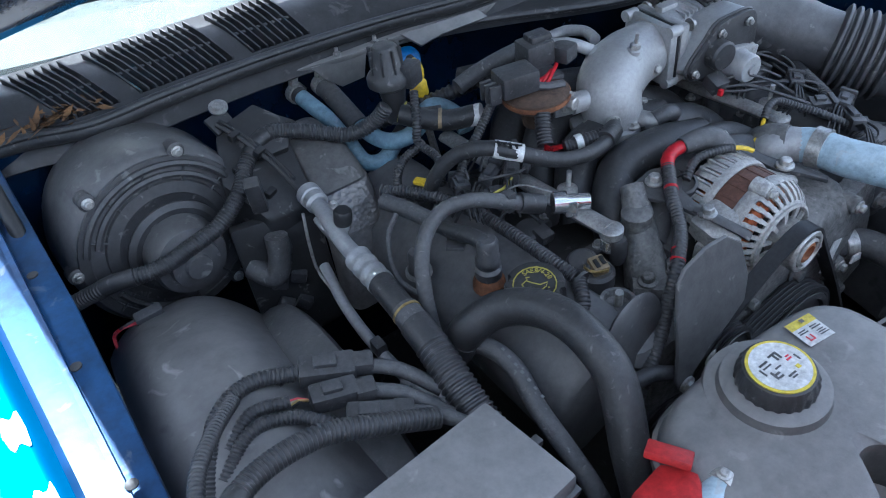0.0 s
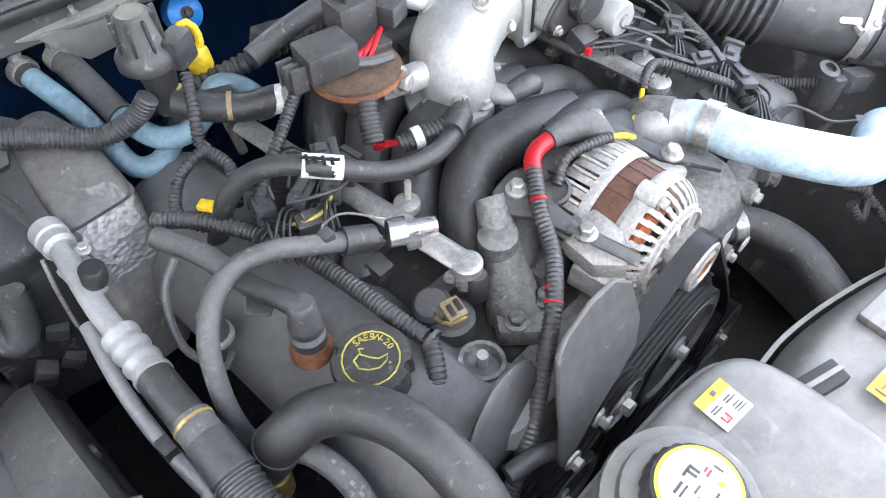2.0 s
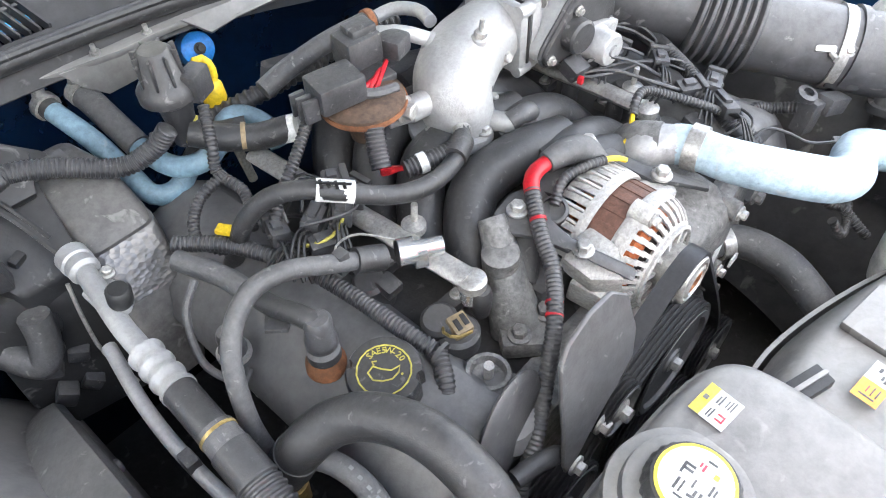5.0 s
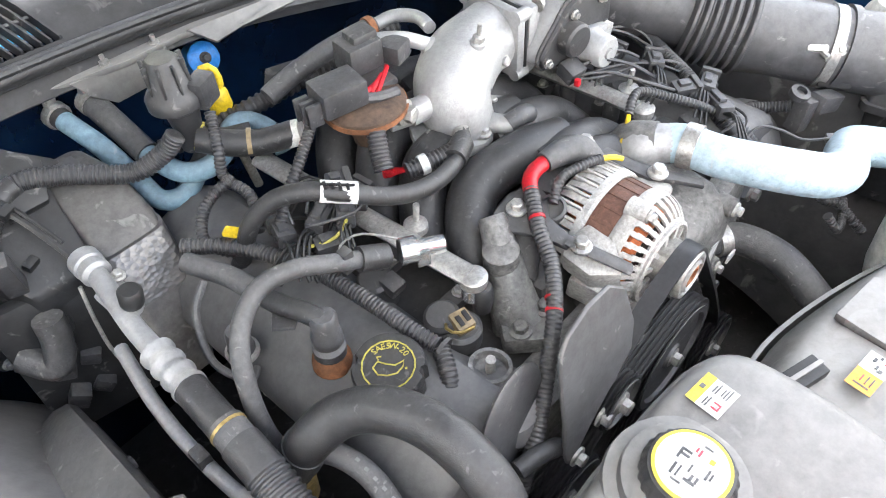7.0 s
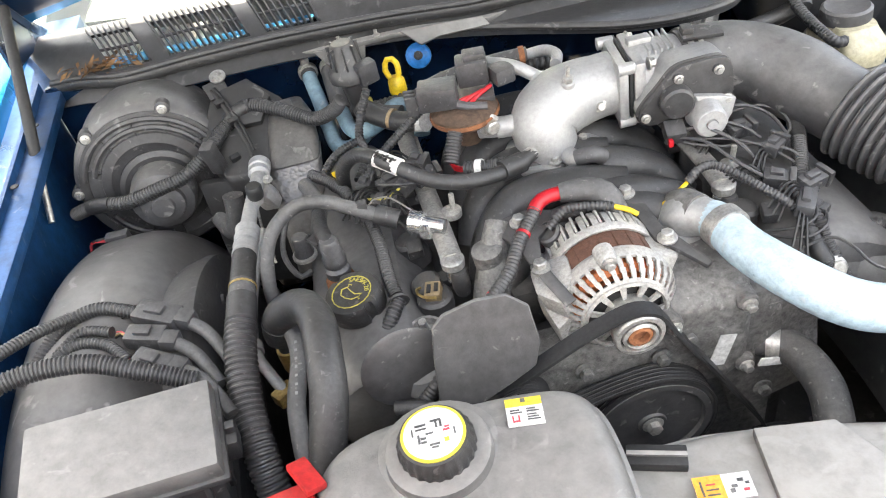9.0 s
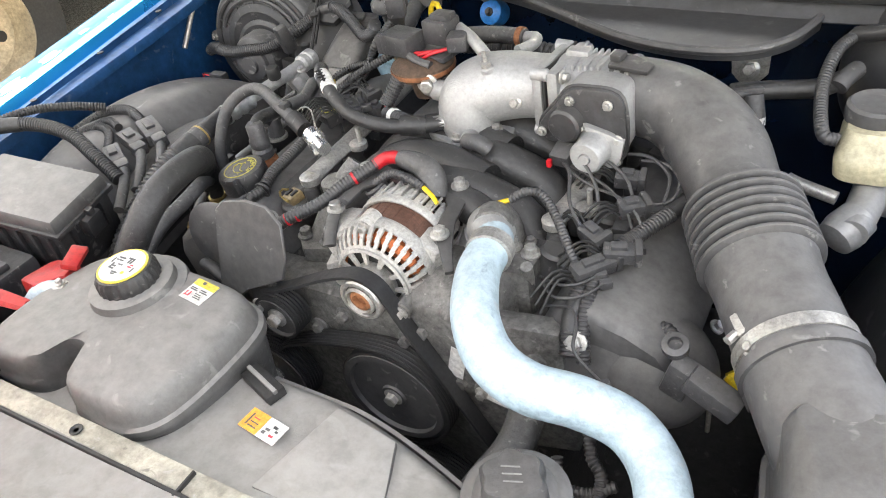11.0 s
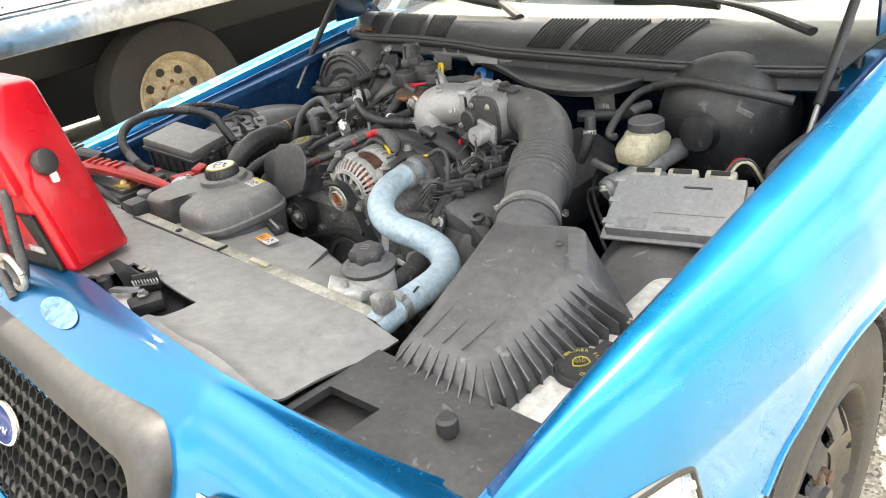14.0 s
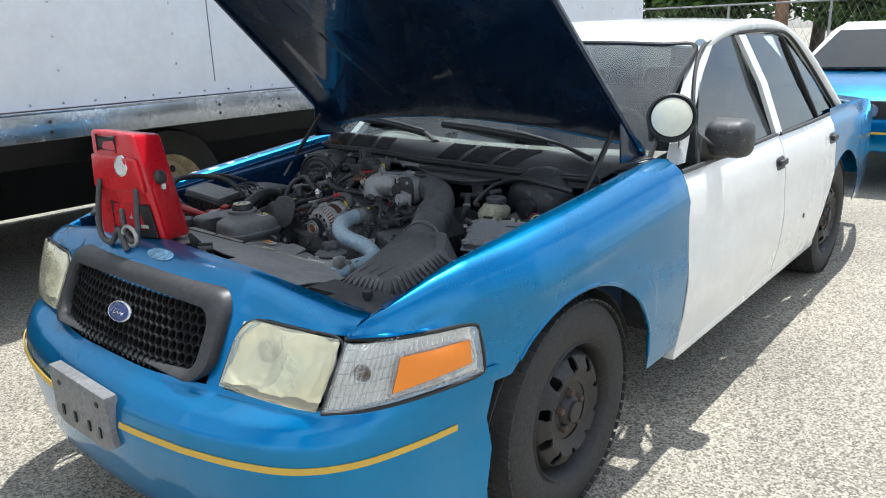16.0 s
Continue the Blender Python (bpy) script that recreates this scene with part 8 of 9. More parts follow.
hose("lower_loom", "corrugated loom behind the steering reservoir", [(.275, -.215, .75), (.285, -.235, .735), (.30, -.25, .725), (.30, -.29, .70)], .009, LOOM, .0012, 10, "wiring")
dk = thing("dipstick", "yellow dipstick handle beside the driver side bank", "dipstick", (.385, -.08, .70))
part("handle", tube([(.378, -.075, .72), (.392, -.062, .722), (.404, -.07, .72), (.396, -.085, .718), (.378, -.075, .72)], .005, 8), YELLOW, dk)
part("rod", tube([(.378, -.075, .72), (.365, -.08, .68), (.36, -.06, .60)], .003, 6), STEEL, dk)

# ---- firewall side ----
hv = thing("heater_blower", "large dusty black heater blower housing", "blower", (-.58, .38, .62))
BA = Vector((.10, -1, .06)).normalized()
BC = Vector((-.585, .345, .838))
bm_m = Matrix.Translation(BC) @ frame_of(BA)
part("scroll", lathe(BC, BA, [(.100, -.16), (.118, -.14), (.127, -.10), (.128, -.03), (.125, -.008), (.119, 0), (.112, .004)], 56), PLASTIC_G, hv)
part("face_plate", lathe(BC, BA, [(.119, -.004), (.117, .004), (.104, .006), (.100, -.002), (.088, -.002), (.084, .008), (.07, .011), (.064, .006)], 56), PLASTIC, hv)
part("motor_flange", lathe(BC + Vector((.003, 0, -.012)), BA, [(.066, .002), (.066, .010), (.058, .014), (.05, .012)], 40), PLASTIC, hv)
part("motor", lathe(BC + Vector((.003, 0, -.012)), BA, [(.050, 0), (.050, .042), (.046, .052), (.034, .056), (.032, .064), (.018, .068), (.016, .074), (0, .075)], 40), PLASTIC_G, hv)
for r_, a0, a1 in ((.108, 20, 160), (.094, 25, 155), (.094, 200, 260)):
    part("rib", tube([bm_m @ Vector((r_ * math.cos(radians(q)), r_ * math.sin(radians(q)), .008)) for q in np.linspace(a0, a1, 14)], .0045, 6), PLASTIC, hv)
for q in range(0, 360, 30):
    part("face_rib", tube([bm_m @ Vector((r_ * math.cos(radians(q)), r_ * math.sin(radians(q)), .007)) for r_ in (.066, .112)], .0016, 6), PLASTIC, hv)
for q in (8, 65, 125, 172, 235, 300):
    c_ = bm_m @ Vector((.122 * math.cos(radians(q)), .122 * math.sin(radians(q)), -.004))
    part("screw_ear", lathe(c_, BA, [(.011, -.012), (.011, .006), (.008, .008)], 14), PLASTIC, hv)
    part("screw", bolt(c_ + BA * .008, BA, .005), STEEL, hv)
part("bracket", box((-.475, .285, .885), (.02, .02, .05), .003, (10, 0, -20)), PLASTIC, hv)
part("plug", box((-.655, .262, .805), (.035, .018, .02), .003), CONNECT, hv)
for k in range(3):
    part("wire", tube([(-.672, .262, .805 + .003 * k), (-.69, .258, .812), (-.702, .265, .80), (-.705, .262, .785 - .003 * k)], .0022, 6), (PINK, REDWIRE, INK)[k], hv)
hb = thing("heater_box", "black heater box wrapped in foil tape at the edge", "heater box", (-.42, .38, .65))
# black plastic set darker still, to carry the shade in the case's recesses
HBOX = mat("shade-darkened black heater case", (0.014, 0.0145, 0.016), 0.55, var=0.4, scale=10, dust=0.10, bump=0.25, speck=0.25)
part("case", slab([(-.475, .395, .925), (-.405, .415, .932), (-.360, .380, .905), (-.405, .275, .845), (-.470, .285, .840), (-.500, .340, .885)], .26, .008, down=(.0, .03, -.26)), HBOX, hb)
part("lid", slab([(-.452, .392, .937), (-.408, .405, .940), (-.378, .372, .918), (-.398, .335, .898), (-.440, .335, .900)], .012, .003), HBOX, hb, "raised flat lid")
part("seam", tube([(-.466, .398, .936), (-.448, .362, .920), (-.432, .325, .898), (-.422, .292, .874), (-.416, .268, .858)], .0035, 6), HBOX, hb)
part("seam_line", tube([(-.460, .400, .938), (-.442, .364, .922), (-.426, .327, .900), (-.416, .294, .876)], .0025, 6), INK, hb)
for p in ((-.455, .372, .925), (-.438, .338, .908), (-.470, .345, .893), (-.45, .305, .865)):
    part("catch", box(p, (.016, .010, .010), .002, (20, 0, 25)), HBOX, hb)
part("front_panel", box((-.462, .290, .735), (.12, .02, .20), .006, (-6, 0, -12)), HBOX, hb)
part("bracket", slab([(-.478, .405, .945), (-.445, .415, .947), (-.440, .400, .93), (-.47, .388, .925)], .008, .002), HBOX, hb)
part("flange_bolt", lathe((-.452, .415, .948), (0, -.4, 1), [(.013, 0), (.013, .003), (.009, .004), (.008, .007), (.004, .008), (0, .006)], 20), STEEL, hb)
part("duct_wrap", loft([[Vector(c) + Vector((a, b, 0)) for a, b in rrect(0, 0, w, d, .016)] for c, w, d in (((-.362, .372, .893), .055, .05), ((-.358, .345, .880), .070, .055), ((-.360, .305, .855), .078, .06), ((-.366, .268, .82), .074, .06), ((-.372, .245, .775), .068, .06), ((-.380, .238, .68), .060, .06))]), mat("grey insulated duct", (0.11, 0.105, 0.10), 0.5, metal=0.25, var=0.3, scale=12, dust=0.1, bump=0.3, speck=0.3), hb, "grey insulated heater duct")
part("foil_tape", loft([[Vector(c) + Vector((a, b, 0)) for a, b in rrect(0, 0, w, d, .016)] for c, w, d in (((-.3615, .296, .849), .082, .064), ((-.3635, .282, .836), .081, .065), ((-.366, .268, .82), .079, .065), ((-.3685, .258, .802), .077, .065))]), FOIL, hb, "crinkled foil tape")
part("foil_end", slab([(-.392, .368, .907), (-.350, .372, .905), (-.348, .356, .900), (-.390, .352, .900)], .006, .002), FOIL, hb)
for k, p in enumerate(((-.462, .285, .79), (-.485, .272, .75), (-.455, .28, .735), (-.49, .27, .70), (-.46, .275, .69))):
    part("relay", box(p, (.022, .02, .018 + .006 * (k % 2)), .003, (0, 10 * k, -28)), CONNECT, hb)
part("vent_ring", lathe((-.475, .275, .77), (-.4, -1, .2), [(.014, 0), (.014, .006), (.010, .006), (.009, 0)], 18), PLASTIC, hb)
part("wire", tube([(-.43, .26, .845), (-.437, .25, .80), (-.44, .235, .76), (-.432, .20, .73)], .0022, 6), STEEL, hb)
part("drain_hose", tube([(-.51, .30, .77), (-.49, .27, .76), (-.475, .27, .79), (-.47, .275, .82)], .016, 12), RUBBER_G, hb)
for pts, nm in (([(-.322, .475, .896), (-.318, .44, .890), (-.310, .392, .876), (-.304, .350, .850), (-.298, .322, .830), (-.275, .310, .828), (-.250, .314, .842), (-.228, .318, .856)], "a"), ([(-.284, .462, .902), (-.282, .42, .890), (-.278, .360, .866), (-.268, .312, .858), (-.245, .286, .864), (-.216, .286, .876), (-.196, .300, .884), (-.176, .294, .882), (-.164, .268, .870), (-.166, .25, .855)], "b")):
    hh = hose("heater_hose", "faded blue heater hose with a spring clamp", pts, .0145, HEATERHOSE, 0, 16, group="heater hoses")
    a, b = Vector(pts[0]), Vector(pts[1])
    part("clamp", tube([a.lerp(b, .1), a.lerp(b, .4)], .0165, 14), STEEL, hh)
    part("clamp_ear", box(a.lerp(b, .25) + Vector((0, 0, .02)), (.014, .008, .014), .002, (20, 0, 20)), STEEL, hh)
    if nm == "b":
        part("grey_end", tube([a.lerp(b, .4), b, Vector(pts[2])], .0152, 14), RUBBER_G, hh, "grey rubber end")
hc = thing("heater_control_valve", "black plastic heater control valve with a domed pot", "valve", (-.223, .294, .914))
part("pot", lathe((-.246, .305, .940), (0, 0, 1), [(.022, 0), (.030, .006), (.030, .016), (.026, .022), (.022, .026), (.018, .056), (.014, .060), (0, .061)], 30), PLASTIC, hc)
for k in range(8):
    a = 2 * math.pi * k / 8
    part("pot_rib", box((-.246 + .0205 * math.cos(a), .305 + .0205 * math.sin(a), .981), (.006, .003, .034), .001, (0, 0, math.degrees(a))), PLASTIC, hc)
part("stem", lathe((-.243, .306, .884), (0, 0, 1), [(.014, 0), (.016, .03), (.020, .058)], 16), PLASTIC, hc)
part("pipe", tube([(-.243, .294, .899), (-.223, .272, .892), (-.193, .249, .886), (-.163, .226, .892)], .015, 14), RUBBER, hc)
part("side_pipe", tube([(-.233, .304, .886), (-.213, .289, .882), (-.188, .274, .882)], .014, 14), RUBBER, hc)
part("plug", box((-.222, .288, .955), (.03, .022, .032), .004, (0, 0, 25)), CONNECT, hc)
part("ring", tube([(-.205, .258, .889), (-.201, .255, .8885)], .0158, 14), TAN, hc)
part("green_ring", tube([(-.240, .300, .899), (-.236, .296, .897)], .0162, 14), INKY, hc)
part("tag", tube([(-.170, .233, .889), (-.157, .220, .893)], .0153, 14), LABELW, hc)
ds = thing("oil_dipstick", "yellow plastic oil dipstick handle", "dipstick", (-.185, .338, .866))
part("loop", tube([(-.185, .338, .901), (-.195, .342, .921), (-.19, .345, .938), (-.178, .342, .936), (-.176, .336, .918), (-.185, .338, .901)], .0045, 10), YELLOW, ds)
part("grip", lathe((-.183, .336, .882), (.01, .12, 1.006), [(.011, 0), (.014, .006), (.013, .024), (.008, .03)], 16), YELLOW, ds)
part("tube", tube([(-.183, .336, .882), (-.18, .33, .826), (-.175, .32, .766)], .006, 8), STEEL, ds)
bm_ = thing("firewall_ledge", "worn grey steel ledge along the firewall with studs", "ledge", (-.2, .42, .90))
part("ledge", slab([(-.375, .468, .934), (-.300, .440, .940), (-.235, .420, .943), (-.17, .415, .945), (-.09, .398, .945), (-.02, .385, .945), (.02, .395, .945), (-.10, .44, .945), (-.24, .47, .942)], .008, .002), SHIELD, bm_)
part("drop", slab([(-.300, .438, .938), (-.215, .418, .941), (-.225, .420, .900), (-.262, .426, .896), (-.285, .432, .915)], .005, .002), SHIELD, bm_)
part("step", slab([(-.16, .412, .948), (-.03, .386, .950), (-.02, .372, .938), (-.10, .385, .935), (-.13, .402, .920)], .005, .002), SHIELD, bm_)
for x, y in ((-.255, .436), (-.195, .426)):
    part("stud", lathe((x, y, .942), (0, 0, 1), [(.006, 0), (.006, .004), (.003, .005), (.003, .012)], 10), STEEL, bm_)
bb = thing("blue_grommet", "bright blue painted boss on the firewall", "boss", (-.137, .44, .86))
part("boss", lathe((-.137, .435, .889), (-.1, -1, .5), [(.021, -.03), (.021, 0), (.016, .004), (0, .004)], 26), mat("bright blue paint", (0.02, 0.18, 0.50), 0.35, var=0.2, scale=20), bb)
part("bolt", bolt((-.137, .431, .891), (-.1, -1, .5), .005), DARK, bb)
rp = thing("rear_pipe", "ribbed hose with a rusty spring clamp behind the intake", "hose", (-.09, .24, .94))
part("hose", tube([(-.150, .285, .905), (-.115, .283, .915), (-.06, .278, .924), (-.01, .270, .928), (.007, .268, .928)], .012, 14), RUBBER_G, rp)
part("pipe", tube([(.007, .268, .928), (.03, .255, .935), (.04, .225, .940), (.03, .195, .942)], .008, 12), ALU, rp)
part("ribbed", tube([(-.26, .36, .86), (-.22, .335, .87), (-.16, .31, .885), (-.10, .295, .895), (-.03, .285, .905), (.05, .275, .905)], .012, 14, loom=.002, pitch=.009), LOOM, rp)
part("clamp", tube([(-.004, .269, .928), (.004, .268, .928)], .0145, 14), RUST, rp)
part("bracket", slab([(-.135, .315, .893), (-.085, .300, .898), (-.070, .318, .904), (-.115, .334, .904)], .005, .001), COWL, rp)
part("bracket_lip", box((-.108, .306, .890), (.055, .005, .014), .001, (0, 0, -15)), COWL, rp)

# cables by the wheel house
for pts, r in (([(-.69, -.06, .85), (-.655, .0, .868), (-.61, .02, .872), (-.562, .008, .862)], .0115), ([(-.655, -.03, .858), (-.622, -.012, .868), (-.585, -.022, .866)], .009), ([(-.672, -.055, .855), (-.632, -.03, .866), (-.592, -.038, .864), (-.56, -.07, .858)], .0095)):
    hose("sensor_loom", "dusty corrugated loom lying on the wheel house", pts, r, LOOM, .0012, 12, "wiring", group="looms on the wheel house")
for x, y, a, s in ((-.535, -.002, -25, 1.2), (-.545, -.035, -15, 1.0), (-.53, -.082, -30, 1.0)):
    wc_ = thing("loom_connector", "grey multi-pin plug lying on the wheel house", "connector", (x, y, .845), group="plugs on the wheel house")
    part("shell", box((x, y, .856), (.048 * s, .026 * s, .02), .004, (0, 8, a)), CONNECT, wc_)
    part("latch", box((x, y, .868), (.02 * s, .014, .006), .002, (0, 8, a)), CONNECT, wc_)
    part("cap", box((x + .028 * s, y - .012 * s, .852), (.022, .022, .018), .004, (0, 8, a)), CONNECT, wc_)
    part("tail", tube([(x + .03, y - .012, .85), (x + .06, y - .04, .845), (x + .085, y - .08, .83)], .008, 10), RUBBER_G, wc_)
    for q in range(4):
        part("wire", tube([(x - .024 * s, y + .008, .856 + .003 * (q % 2)), (x - .034 * s, y + .012 + .002 * q, .860), (x - .04 * s, y + .013 + .003 * q, .856)], .0016, 5), (INK, BRONZE, IVORY, PINK)[q], wc_)
hose("fuse_harness", "thick corrugated harness looping round the fuse box", [(-.53, -.325, .845), (-.60, -.33, .87), (-.675, -.31, .905), (-.715, -.25, .925), (-.71, -.17, .925), (-.66, -.115, .915), (-.59, -.10, .90), (-.53, -.11, .875), (-.48, -.12, .85)], .0145, LOOM, .0016, 16, "wiring")
hose("fuse_harness", "corrugated branch of the fuse box harness", [(-.71, -.16, .925), (-.69, -.09, .92), (-.66, -.04, .905), (-.63, -.0, .885)], .010, LOOM, .0014, 14, "wiring")

# ---- booster pack ----
bp_ = thing("booster_pack", "glossy red jump starter pack leaning on the header panel", "jump starter", (-.25, -.66, .84))
F_ = [Vector(p) for p in ((-.366, -.735, .866), (-.060, -.695, .878), (-.112, -.722, 1.190), (-.42, -.695, 1.185))]
B_ = [Vector(p) for p in ((-.43, -.585, .868), (-.135, -.556, .860), (-.150, -.605, 1.176), (-.45, -.60, 1.174))]


def pack(u, v, w):
    """Inside the pack: u across, v up, w from front to back."""
    a = F_[0].lerp(F_[1], u).lerp(F_[3].lerp(F_[2], u), v)
    b = B_[0].lerp(B_[1], u).lerp(B_[3].lerp(B_[2], u), v)
    return a.lerp(b, w)


def pack_shape(u0, u1, v0, v1, w0, w1, r=.12, e=.03):
    """A rounded block inside the pack."""
    rings_ = []
    for v, k in ((v0, 3 * e), (v0 + .3 * e, e), (v0 + e, 0), (v0 + (v1 - v0) * .5, 0), (v1 - e, 0), (v1 - .3 * e, e), (v1, 3 * e)):
        rings_.append([pack(u0 + (u1 - u0) * a, v, w0 + (w1 - w0) * b) for a, b in rrect(.5, .5, 1 - k, 1 - k, r, 5)])
    return loft(rings_)


part("shell", pack_shape(0, 1, 0, 1, 0, 1), RED, bp_)


def ppanel(u0, u1, v0, v1, w0, w1, mt, name, lab="", bev=.006):
    s_ = bmesh.new()
    bmesh.ops.create_cube(s_, size=1)
    for v_ in s_.verts:
        v_.co = pack(u0 + (u1 - u0) * (v_.co.x + .5), v0 + (v1 - v0) * (v_.co.y + .5), w0 + (w1 - w0) * (v_.co.z + .5))
    bmesh.ops.bevel(s_, geom=s_.edges[:], offset=bev, segments=2, affect='EDGES', profile=.5)
    return part(name, s_, mt, bp_, lab)


part("front_ledge", pack_shape(.03, .97, .46, .78, -.09, .30, .10, .025), RED, bp_)
# the shade in the handle opening is this block's black
ppanel(.20, .62, .83, .95, -.015, .10, INK, "handle_opening", "dark handle opening", .006)
ppanel(.30, .94, .04, .34, -.02, .02, INK, "label", "black and white printed label", .004)
ppanel(.36, .46, .20, .29, -.026, -.015, PINK, "print", "", .001)
ppanel(.52, .62, .20, .27, -.026, -.015, LABELW, "print", "", .001)
ppanel(.68, .84, .12, .15, -.026, -.015, LABELW, "print", "", .001)
part("side_pad", slab([pack(1.028, v, w) for w, v in ((.16, .04), (.15, .50), (.26, .60), (.40, .66), (.56, .63), (.70, .54), (.86, .04))], .016, .005, down=pack(.97, .3, .5) - pack(1.03, .3, .5)), RED, bp_, "raised side panel")
nrm_ = ((F_[2] - F_[1]).cross(B_[1] - F_[1])).normalized()
if nrm_.x < 0:
    nrm_ = -nrm_
kc = pack(1.03, .60, .42)
part("socket", lathe(kc, nrm_, [(.020, -.004), (.022, .004), (.020, .012), (.016, .014), (0, .013)], 28), PLASTIC, bp_, "dark socket cap")
part("socket_tab", box(kc + Vector((.008, .006, -.026)), (.012, .012, .018), .004), LABELW, bp_)
gc = pack(.70, .70, -.09)
part("gauge_rim", lathe(gc, (F_[1] - F_[0]).cross(F_[3] - F_[0]), [(.030, -.006), (.031, .004), (.027, .007), (.026, .004)], 32), CHROME, bp_)
part("gauge_face", lathe(gc, (F_[1] - F_[0]).cross(F_[3] - F_[0]), [(.027, 0), (.027, .004), (0, .0045)], 32), LABELW, bp_)
cabs = thing("booster_cables", "grey booster cables hanging in loops from the pack", "cable", (-.2, -.76, .88))
part("cable", tube([pack(.86, .50, -.10), pack(.84, .30, -.22), pack(.80, .10, -.30), pack(.72, .02, -.34), pack(.62, .12, -.30), pack(.58, .30, -.22)], .0085, 10), RUBBER_G, cabs)
part("cable", tube([pack(.20, .55, -.12), pack(.18, .30, -.24), pack(.22, .06, -.32), pack(.40, .0, -.36), pack(.52, .12, -.34), pack(.60, .05, -.40), pack(.66, -.06, -.44)], .0085, 10), RUBBER_G, cabs)
part("ring", tube([pack(.70 + .10 * math.cos(a), .07 + .09 * math.sin(a), -.36) for a in np.linspace(0, 6.28, 14)], .006, 8), STEEL, cabs)

# ---- loose wires on the driver side bank ----
WIRES = (([(.135, .070, .868), (.160, .052, .862), (.194, .036, .858), (.233, .017, .862), (.262, -.012, .858), (.268, -.035, .84)], RUBBER_G),
         ([(.14, .068, .866), (.175, .048, .868), (.21, .03, .866), (.24, .004, .86), (.262, -.03, .848)], LOOM),
         ([(.231, .093, .866), (.262, .084, .872), (.284, .062, .866), (.28, .035, .856), (.243, .025, .852)], RUBBER_G),
         ([(.211, -.032, .848), (.227, .0, .856), (.262, .012, .853), (.294, .042, .842)], LOOM),
         ([(.201, -.135, .825), (.232, -.142, .838), (.246, -.162, .836), (.254, -.19, .83), (.29, -.211, .82)], LOOM),
         ([(.18, -.10, .83), (.205, -.118, .842), (.228, -.115, .845), (.245, -.09, .843)], RUBBER),
         ([(.185, -.105, .826), (.21, -.13, .835), (.238, -.124, .84), (.252, -.095, .838)], LOOM),
         ([(-.235, .125, .885), (-.215, .14, .893), (-.19, .13, .892), (-.175, .105, .884)], RUBBER),
         ([(-.245, .115, .88), (-.23, .095, .89), (-.205, .085, .89), (-.185, .095, .882)], LOOM),
         ([(-.25, .13, .878), (-.24, .15, .888), (-.215, .152, .89), (-.195, .14, .886)], RUBBER_G),
         ([(-.26, .10, .872), (-.235, .082, .88), (-.21, .09, .886), (-.2, .11, .884)], INKY))
for pts, mt in WIRES:
    wi = thing("loose_wire", "thin loose engine wire in a slack curve", "wire", pts[len(pts) // 2], group="loose engine wires")
    part("wire", tube(pts, .0018, 6, .008), mt, wi)
    part("end_plug", box(Vector(pts[-1]) + Vector((0, 0, -.002)), (.014, .010, .010), .002, (0, 0, 35)), CONNECT, wi)

# ---- behind the car ----
bc = thing("background_car", "blue and white police sedan parked behind", "car", (1.0, 9.2, 0))
part("body", loft([[Vector((1.05 + a, y, z)) for a, z in ((-w, .35), (-w * 1.02, .62), (-w * .95, h), (w * .95, h), (w * 1.02, .62), (w, .35))] for y, w, h in ((7.8, .80, .70), (7.95, .93, .84), (8.6, .97, .95), (9.2, .98, 1.0), (11.5, .98, 1.02), (12.6, .92, .98), (12.7, .85, .8))]), BLUE, bc)
part("cabin", loft([[Vector((1.05 + a * k, y + dy * s, z)) for a, s in ((-1, -1), (1, -1), (1, 1), (-1, 1))] for k, y, dy, z in ((.90, 10.4, 1.55, .99), (.74, 10.45, .95, 1.36), (.66, 10.45, .80, 1.43))]), WHITE, bc)
part("windscreen", slab([(.20, 8.80, 1.01), (1.90, 8.80, 1.01), (1.72, 9.44, 1.352), (.38, 9.44, 1.352)], .006, 0), DARKGLASS, bc)
part("bumper", box((1.05, 7.78, .50), (1.8, .12, .28), .05), BLUE, bc)
part("grille", box((1.05, 7.80, .69), (.75, .06, .19), .03), SATIN, bc)
part("emblem", lathe((1.05, 7.765, .70), (0, -1, 0), [(.06, 0), (.06, .008), (0, .01)], 24), CHROME, bc)
part("stripe", box((1.05, 7.715, .52), (1.6, .004, .02), 0), GOLD, bc)
for sx in (.45, 1.65):
    part("headlamp", box((sx, 7.84, .73), (.36, .08, .13), .03), LENS, bc)
    part("tyre", lathe((sx * 1.3 - .32, 8.75, .33), (1, 0, 0), [(.2, -.1), (.33, -.1), (.34, 0), (.33, .1), (.2, .1)], 28), TYRE, bc)
    part("rear_tyre", lathe((sx * 1.3 - .32, 11.6, .33), (1, 0, 0), [(.2, -.1), (.33, -.1), (.34, 0), (.33, .1), (.2, .1)], 28), TYRE, bc)
part("paper_tag", box((.55, 9.02, 1.09), (.22, .01, .08), .002, (-58, 0, 0)), YELLOW, bc)
part("wiper", tube([(.40, 8.9, 1.03), (.9, 8.95, 1.05), (1.3, 8.95, 1.04)], .012, 6), INK, bc)
part("mirror", box((.05, 9.25, 1.06), (.14, .1, .13), .03), WHITE, bc)
bc.location = (.55, 6.85, 0)
fe = thing("fence", "chain link fence at the back of the lot", "fence", (2, 16.5, 0))
for k in range(9):
    part("post", tube([(-9 + 2.2 * k, 16.5, 0), (-9 + 2.2 * k, 16.5, 1.9)], .03, 8), FENCE, fe)
part("top_rail", tube([(-9, 16.5, 1.9), (8.6, 16.5, 1.9)], .02, 8), FENCE, fe)
wire = bmesh.new()
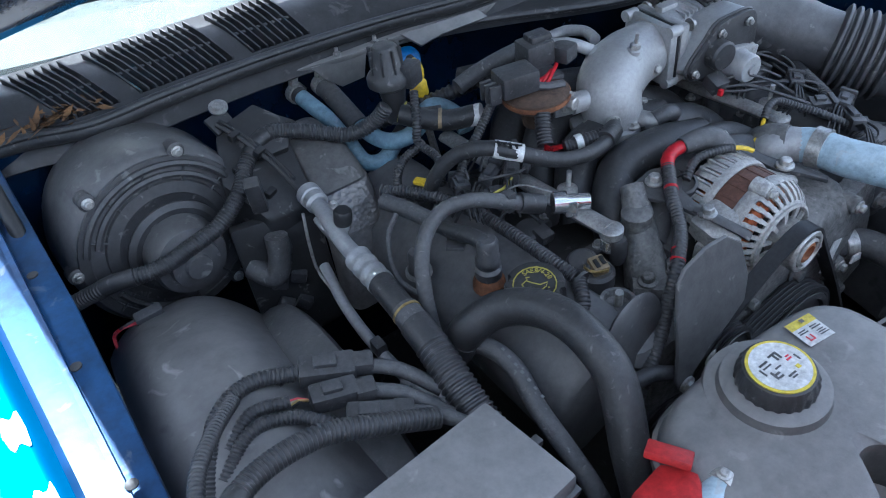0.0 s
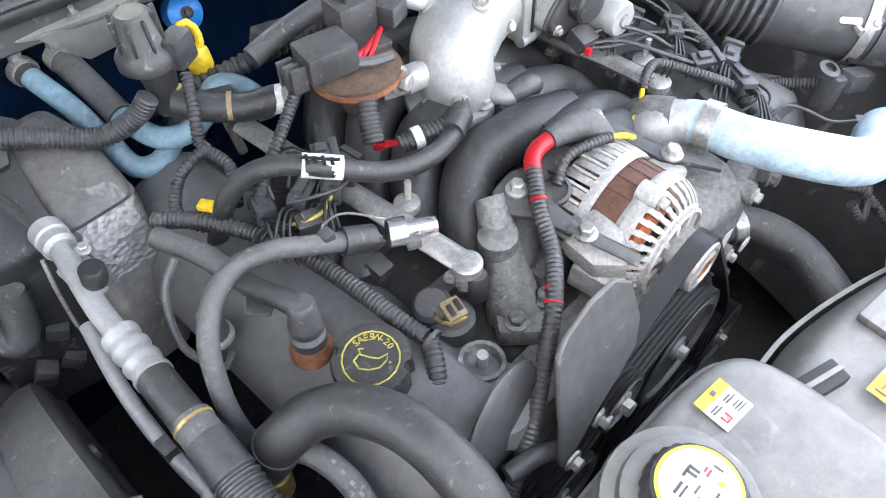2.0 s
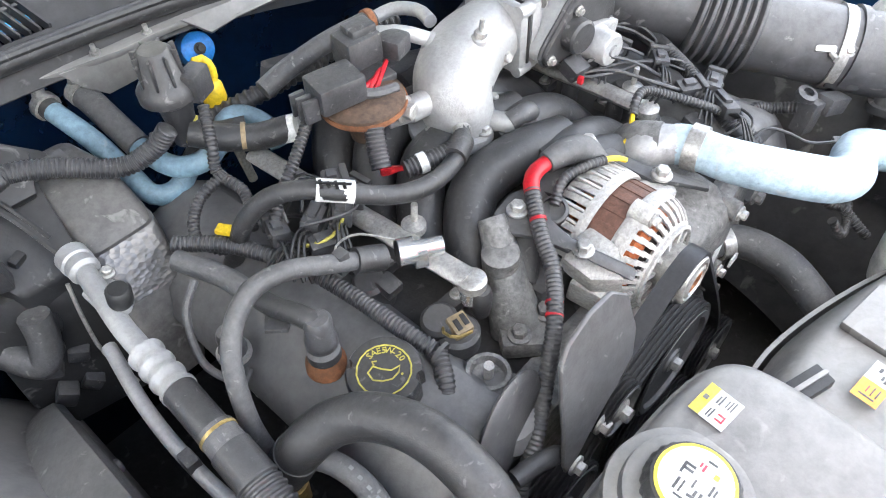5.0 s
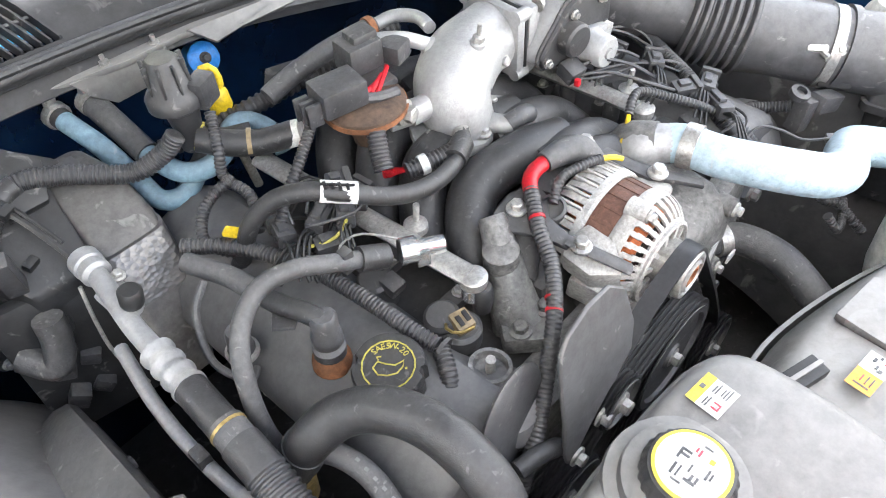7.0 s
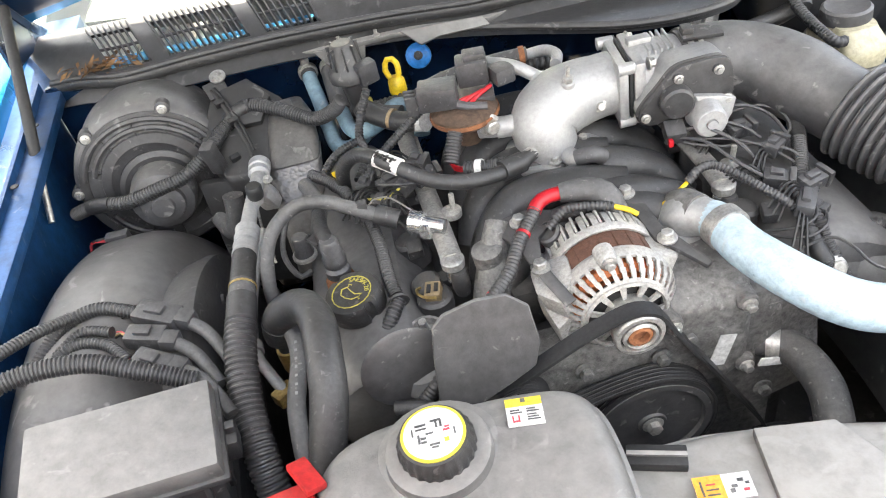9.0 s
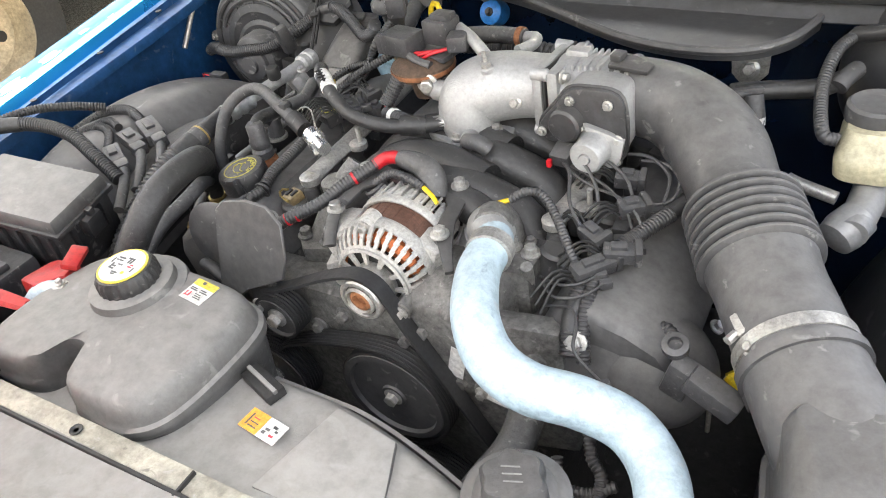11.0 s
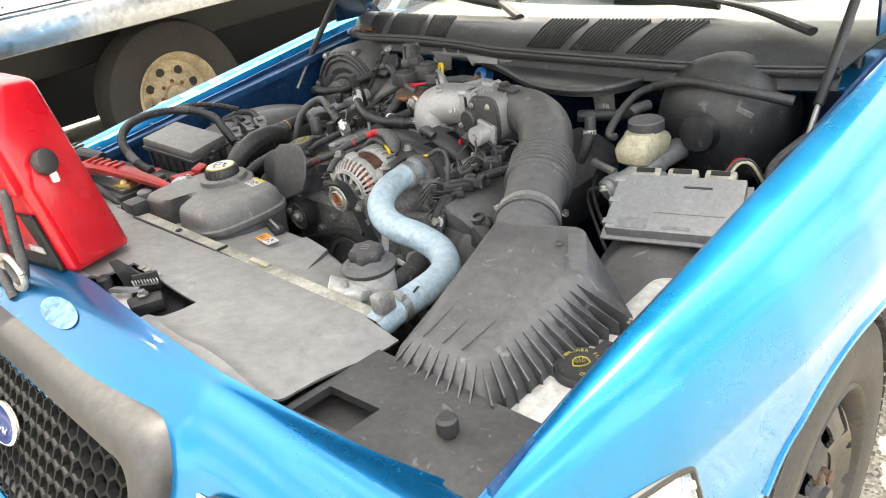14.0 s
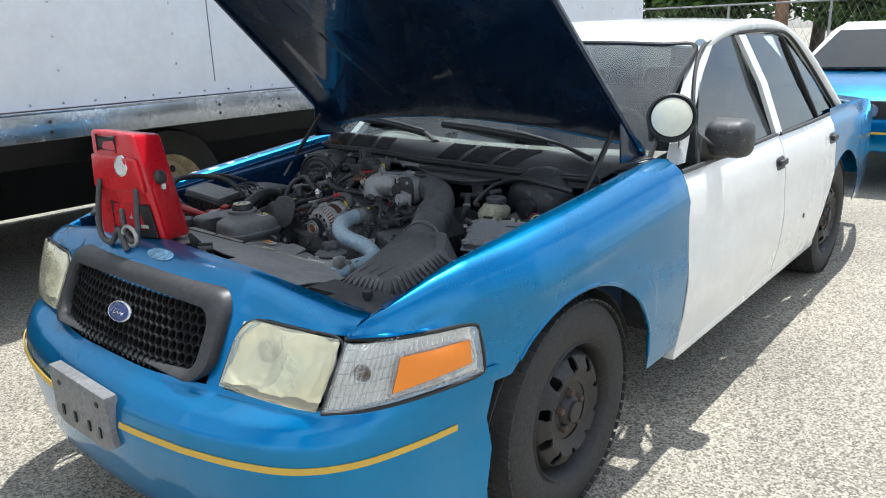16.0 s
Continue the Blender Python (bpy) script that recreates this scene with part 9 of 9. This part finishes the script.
for k in range(110):
    x = -9 + .16 * k
    for sg in (1, -1):
        a, b = (x, x + .95) if sg > 0 else (x + .95, x)
        tube([(a, 16.5, .05), (b, 16.5, 1.88)], .003, 3, 1.0, bm=wire, cap=False)
wo = part("mesh_wire", wire, FENCE, fe)
wo["kind"] = "stuff"
po = thing("utility_pole", "brown timber utility pole", "pole", (-3.73, 17.6, 0))
part("shaft", tube([(-3.73, 17.6, 0), (-3.72, 17.6, 3.5), (-3.70, 17.6, 7)], [.16, .145, .13], 14, .5), WOOD, po)
random.seed(21)


def tree(x, y, h, r, leaves=5200):
    t_ = thing("tree", "broad green tree behind the fence", "tree", (x, y, 0), group="trees behind the fence")
    part("trunk", tube([(x, y, 0), (x + .1, y, h * .35), (x - .1, y + .1, h * .6)], [.22, .17, .08], 10, .3), BARK, t_)
    for k in range(5):
        a = 2 * math.pi * k / 5
        part("limb", tube([(x, y, h * (.3 + .05 * k)), (x + r * .4 * math.cos(a), y + r * .4 * math.sin(a), h * (.5 + .05 * k)), (x + r * .75 * math.cos(a), y + r * .75 * math.sin(a), h * (.6 + .06 * k))], [.09, .06, .02], 6, .3), BARK, t_)
    vs, fs = [], []
    for k in range(leaves):
        d = Vector((random.gauss(0, 1), random.gauss(0, 1), random.gauss(0, 1))).normalized()
        lump = .75 + .25 * noise.noise(d * 2.3 + Vector((x, y, 0)))
        p = Vector((x, y, h * .58)) + Vector((d.x * r, d.y * r, d.z * h * .52)) * lump * random.random() ** .33
        a = Vector((random.gauss(0, 1), random.gauss(0, 1), random.gauss(0, .6))).normalized() * (.12 + .10 * random.random())
        b = a.cross(Vector((random.gauss(0, 1), random.gauss(0, 1), random.gauss(0, 1)))).normalized() * .075
        i = len(vs)
        vs += [p - a, p + b, p + a, p - b]
        fs.append((i, i + 1, i + 2, i + 3))
    me_ = bpy.data.meshes.new("crown")
    me_.from_pydata([v - Vector((x, y, 0)) for v in vs], [], fs)
    me_.materials.append(FOLI)
    o_ = new("crown", me_)
    o_.parent = t_
    o_["kind"] = "stuff"


for x, y, h, r in ((-6.2, 20, 6, 2.8), (-2.4, 20.5, 5.2, 2.4), (-8, 22, 7, 3.2), (-4.5, 24, 8, 3.6), (-9, 25, 8, 3.6)):
    tree(x, y, h, r)
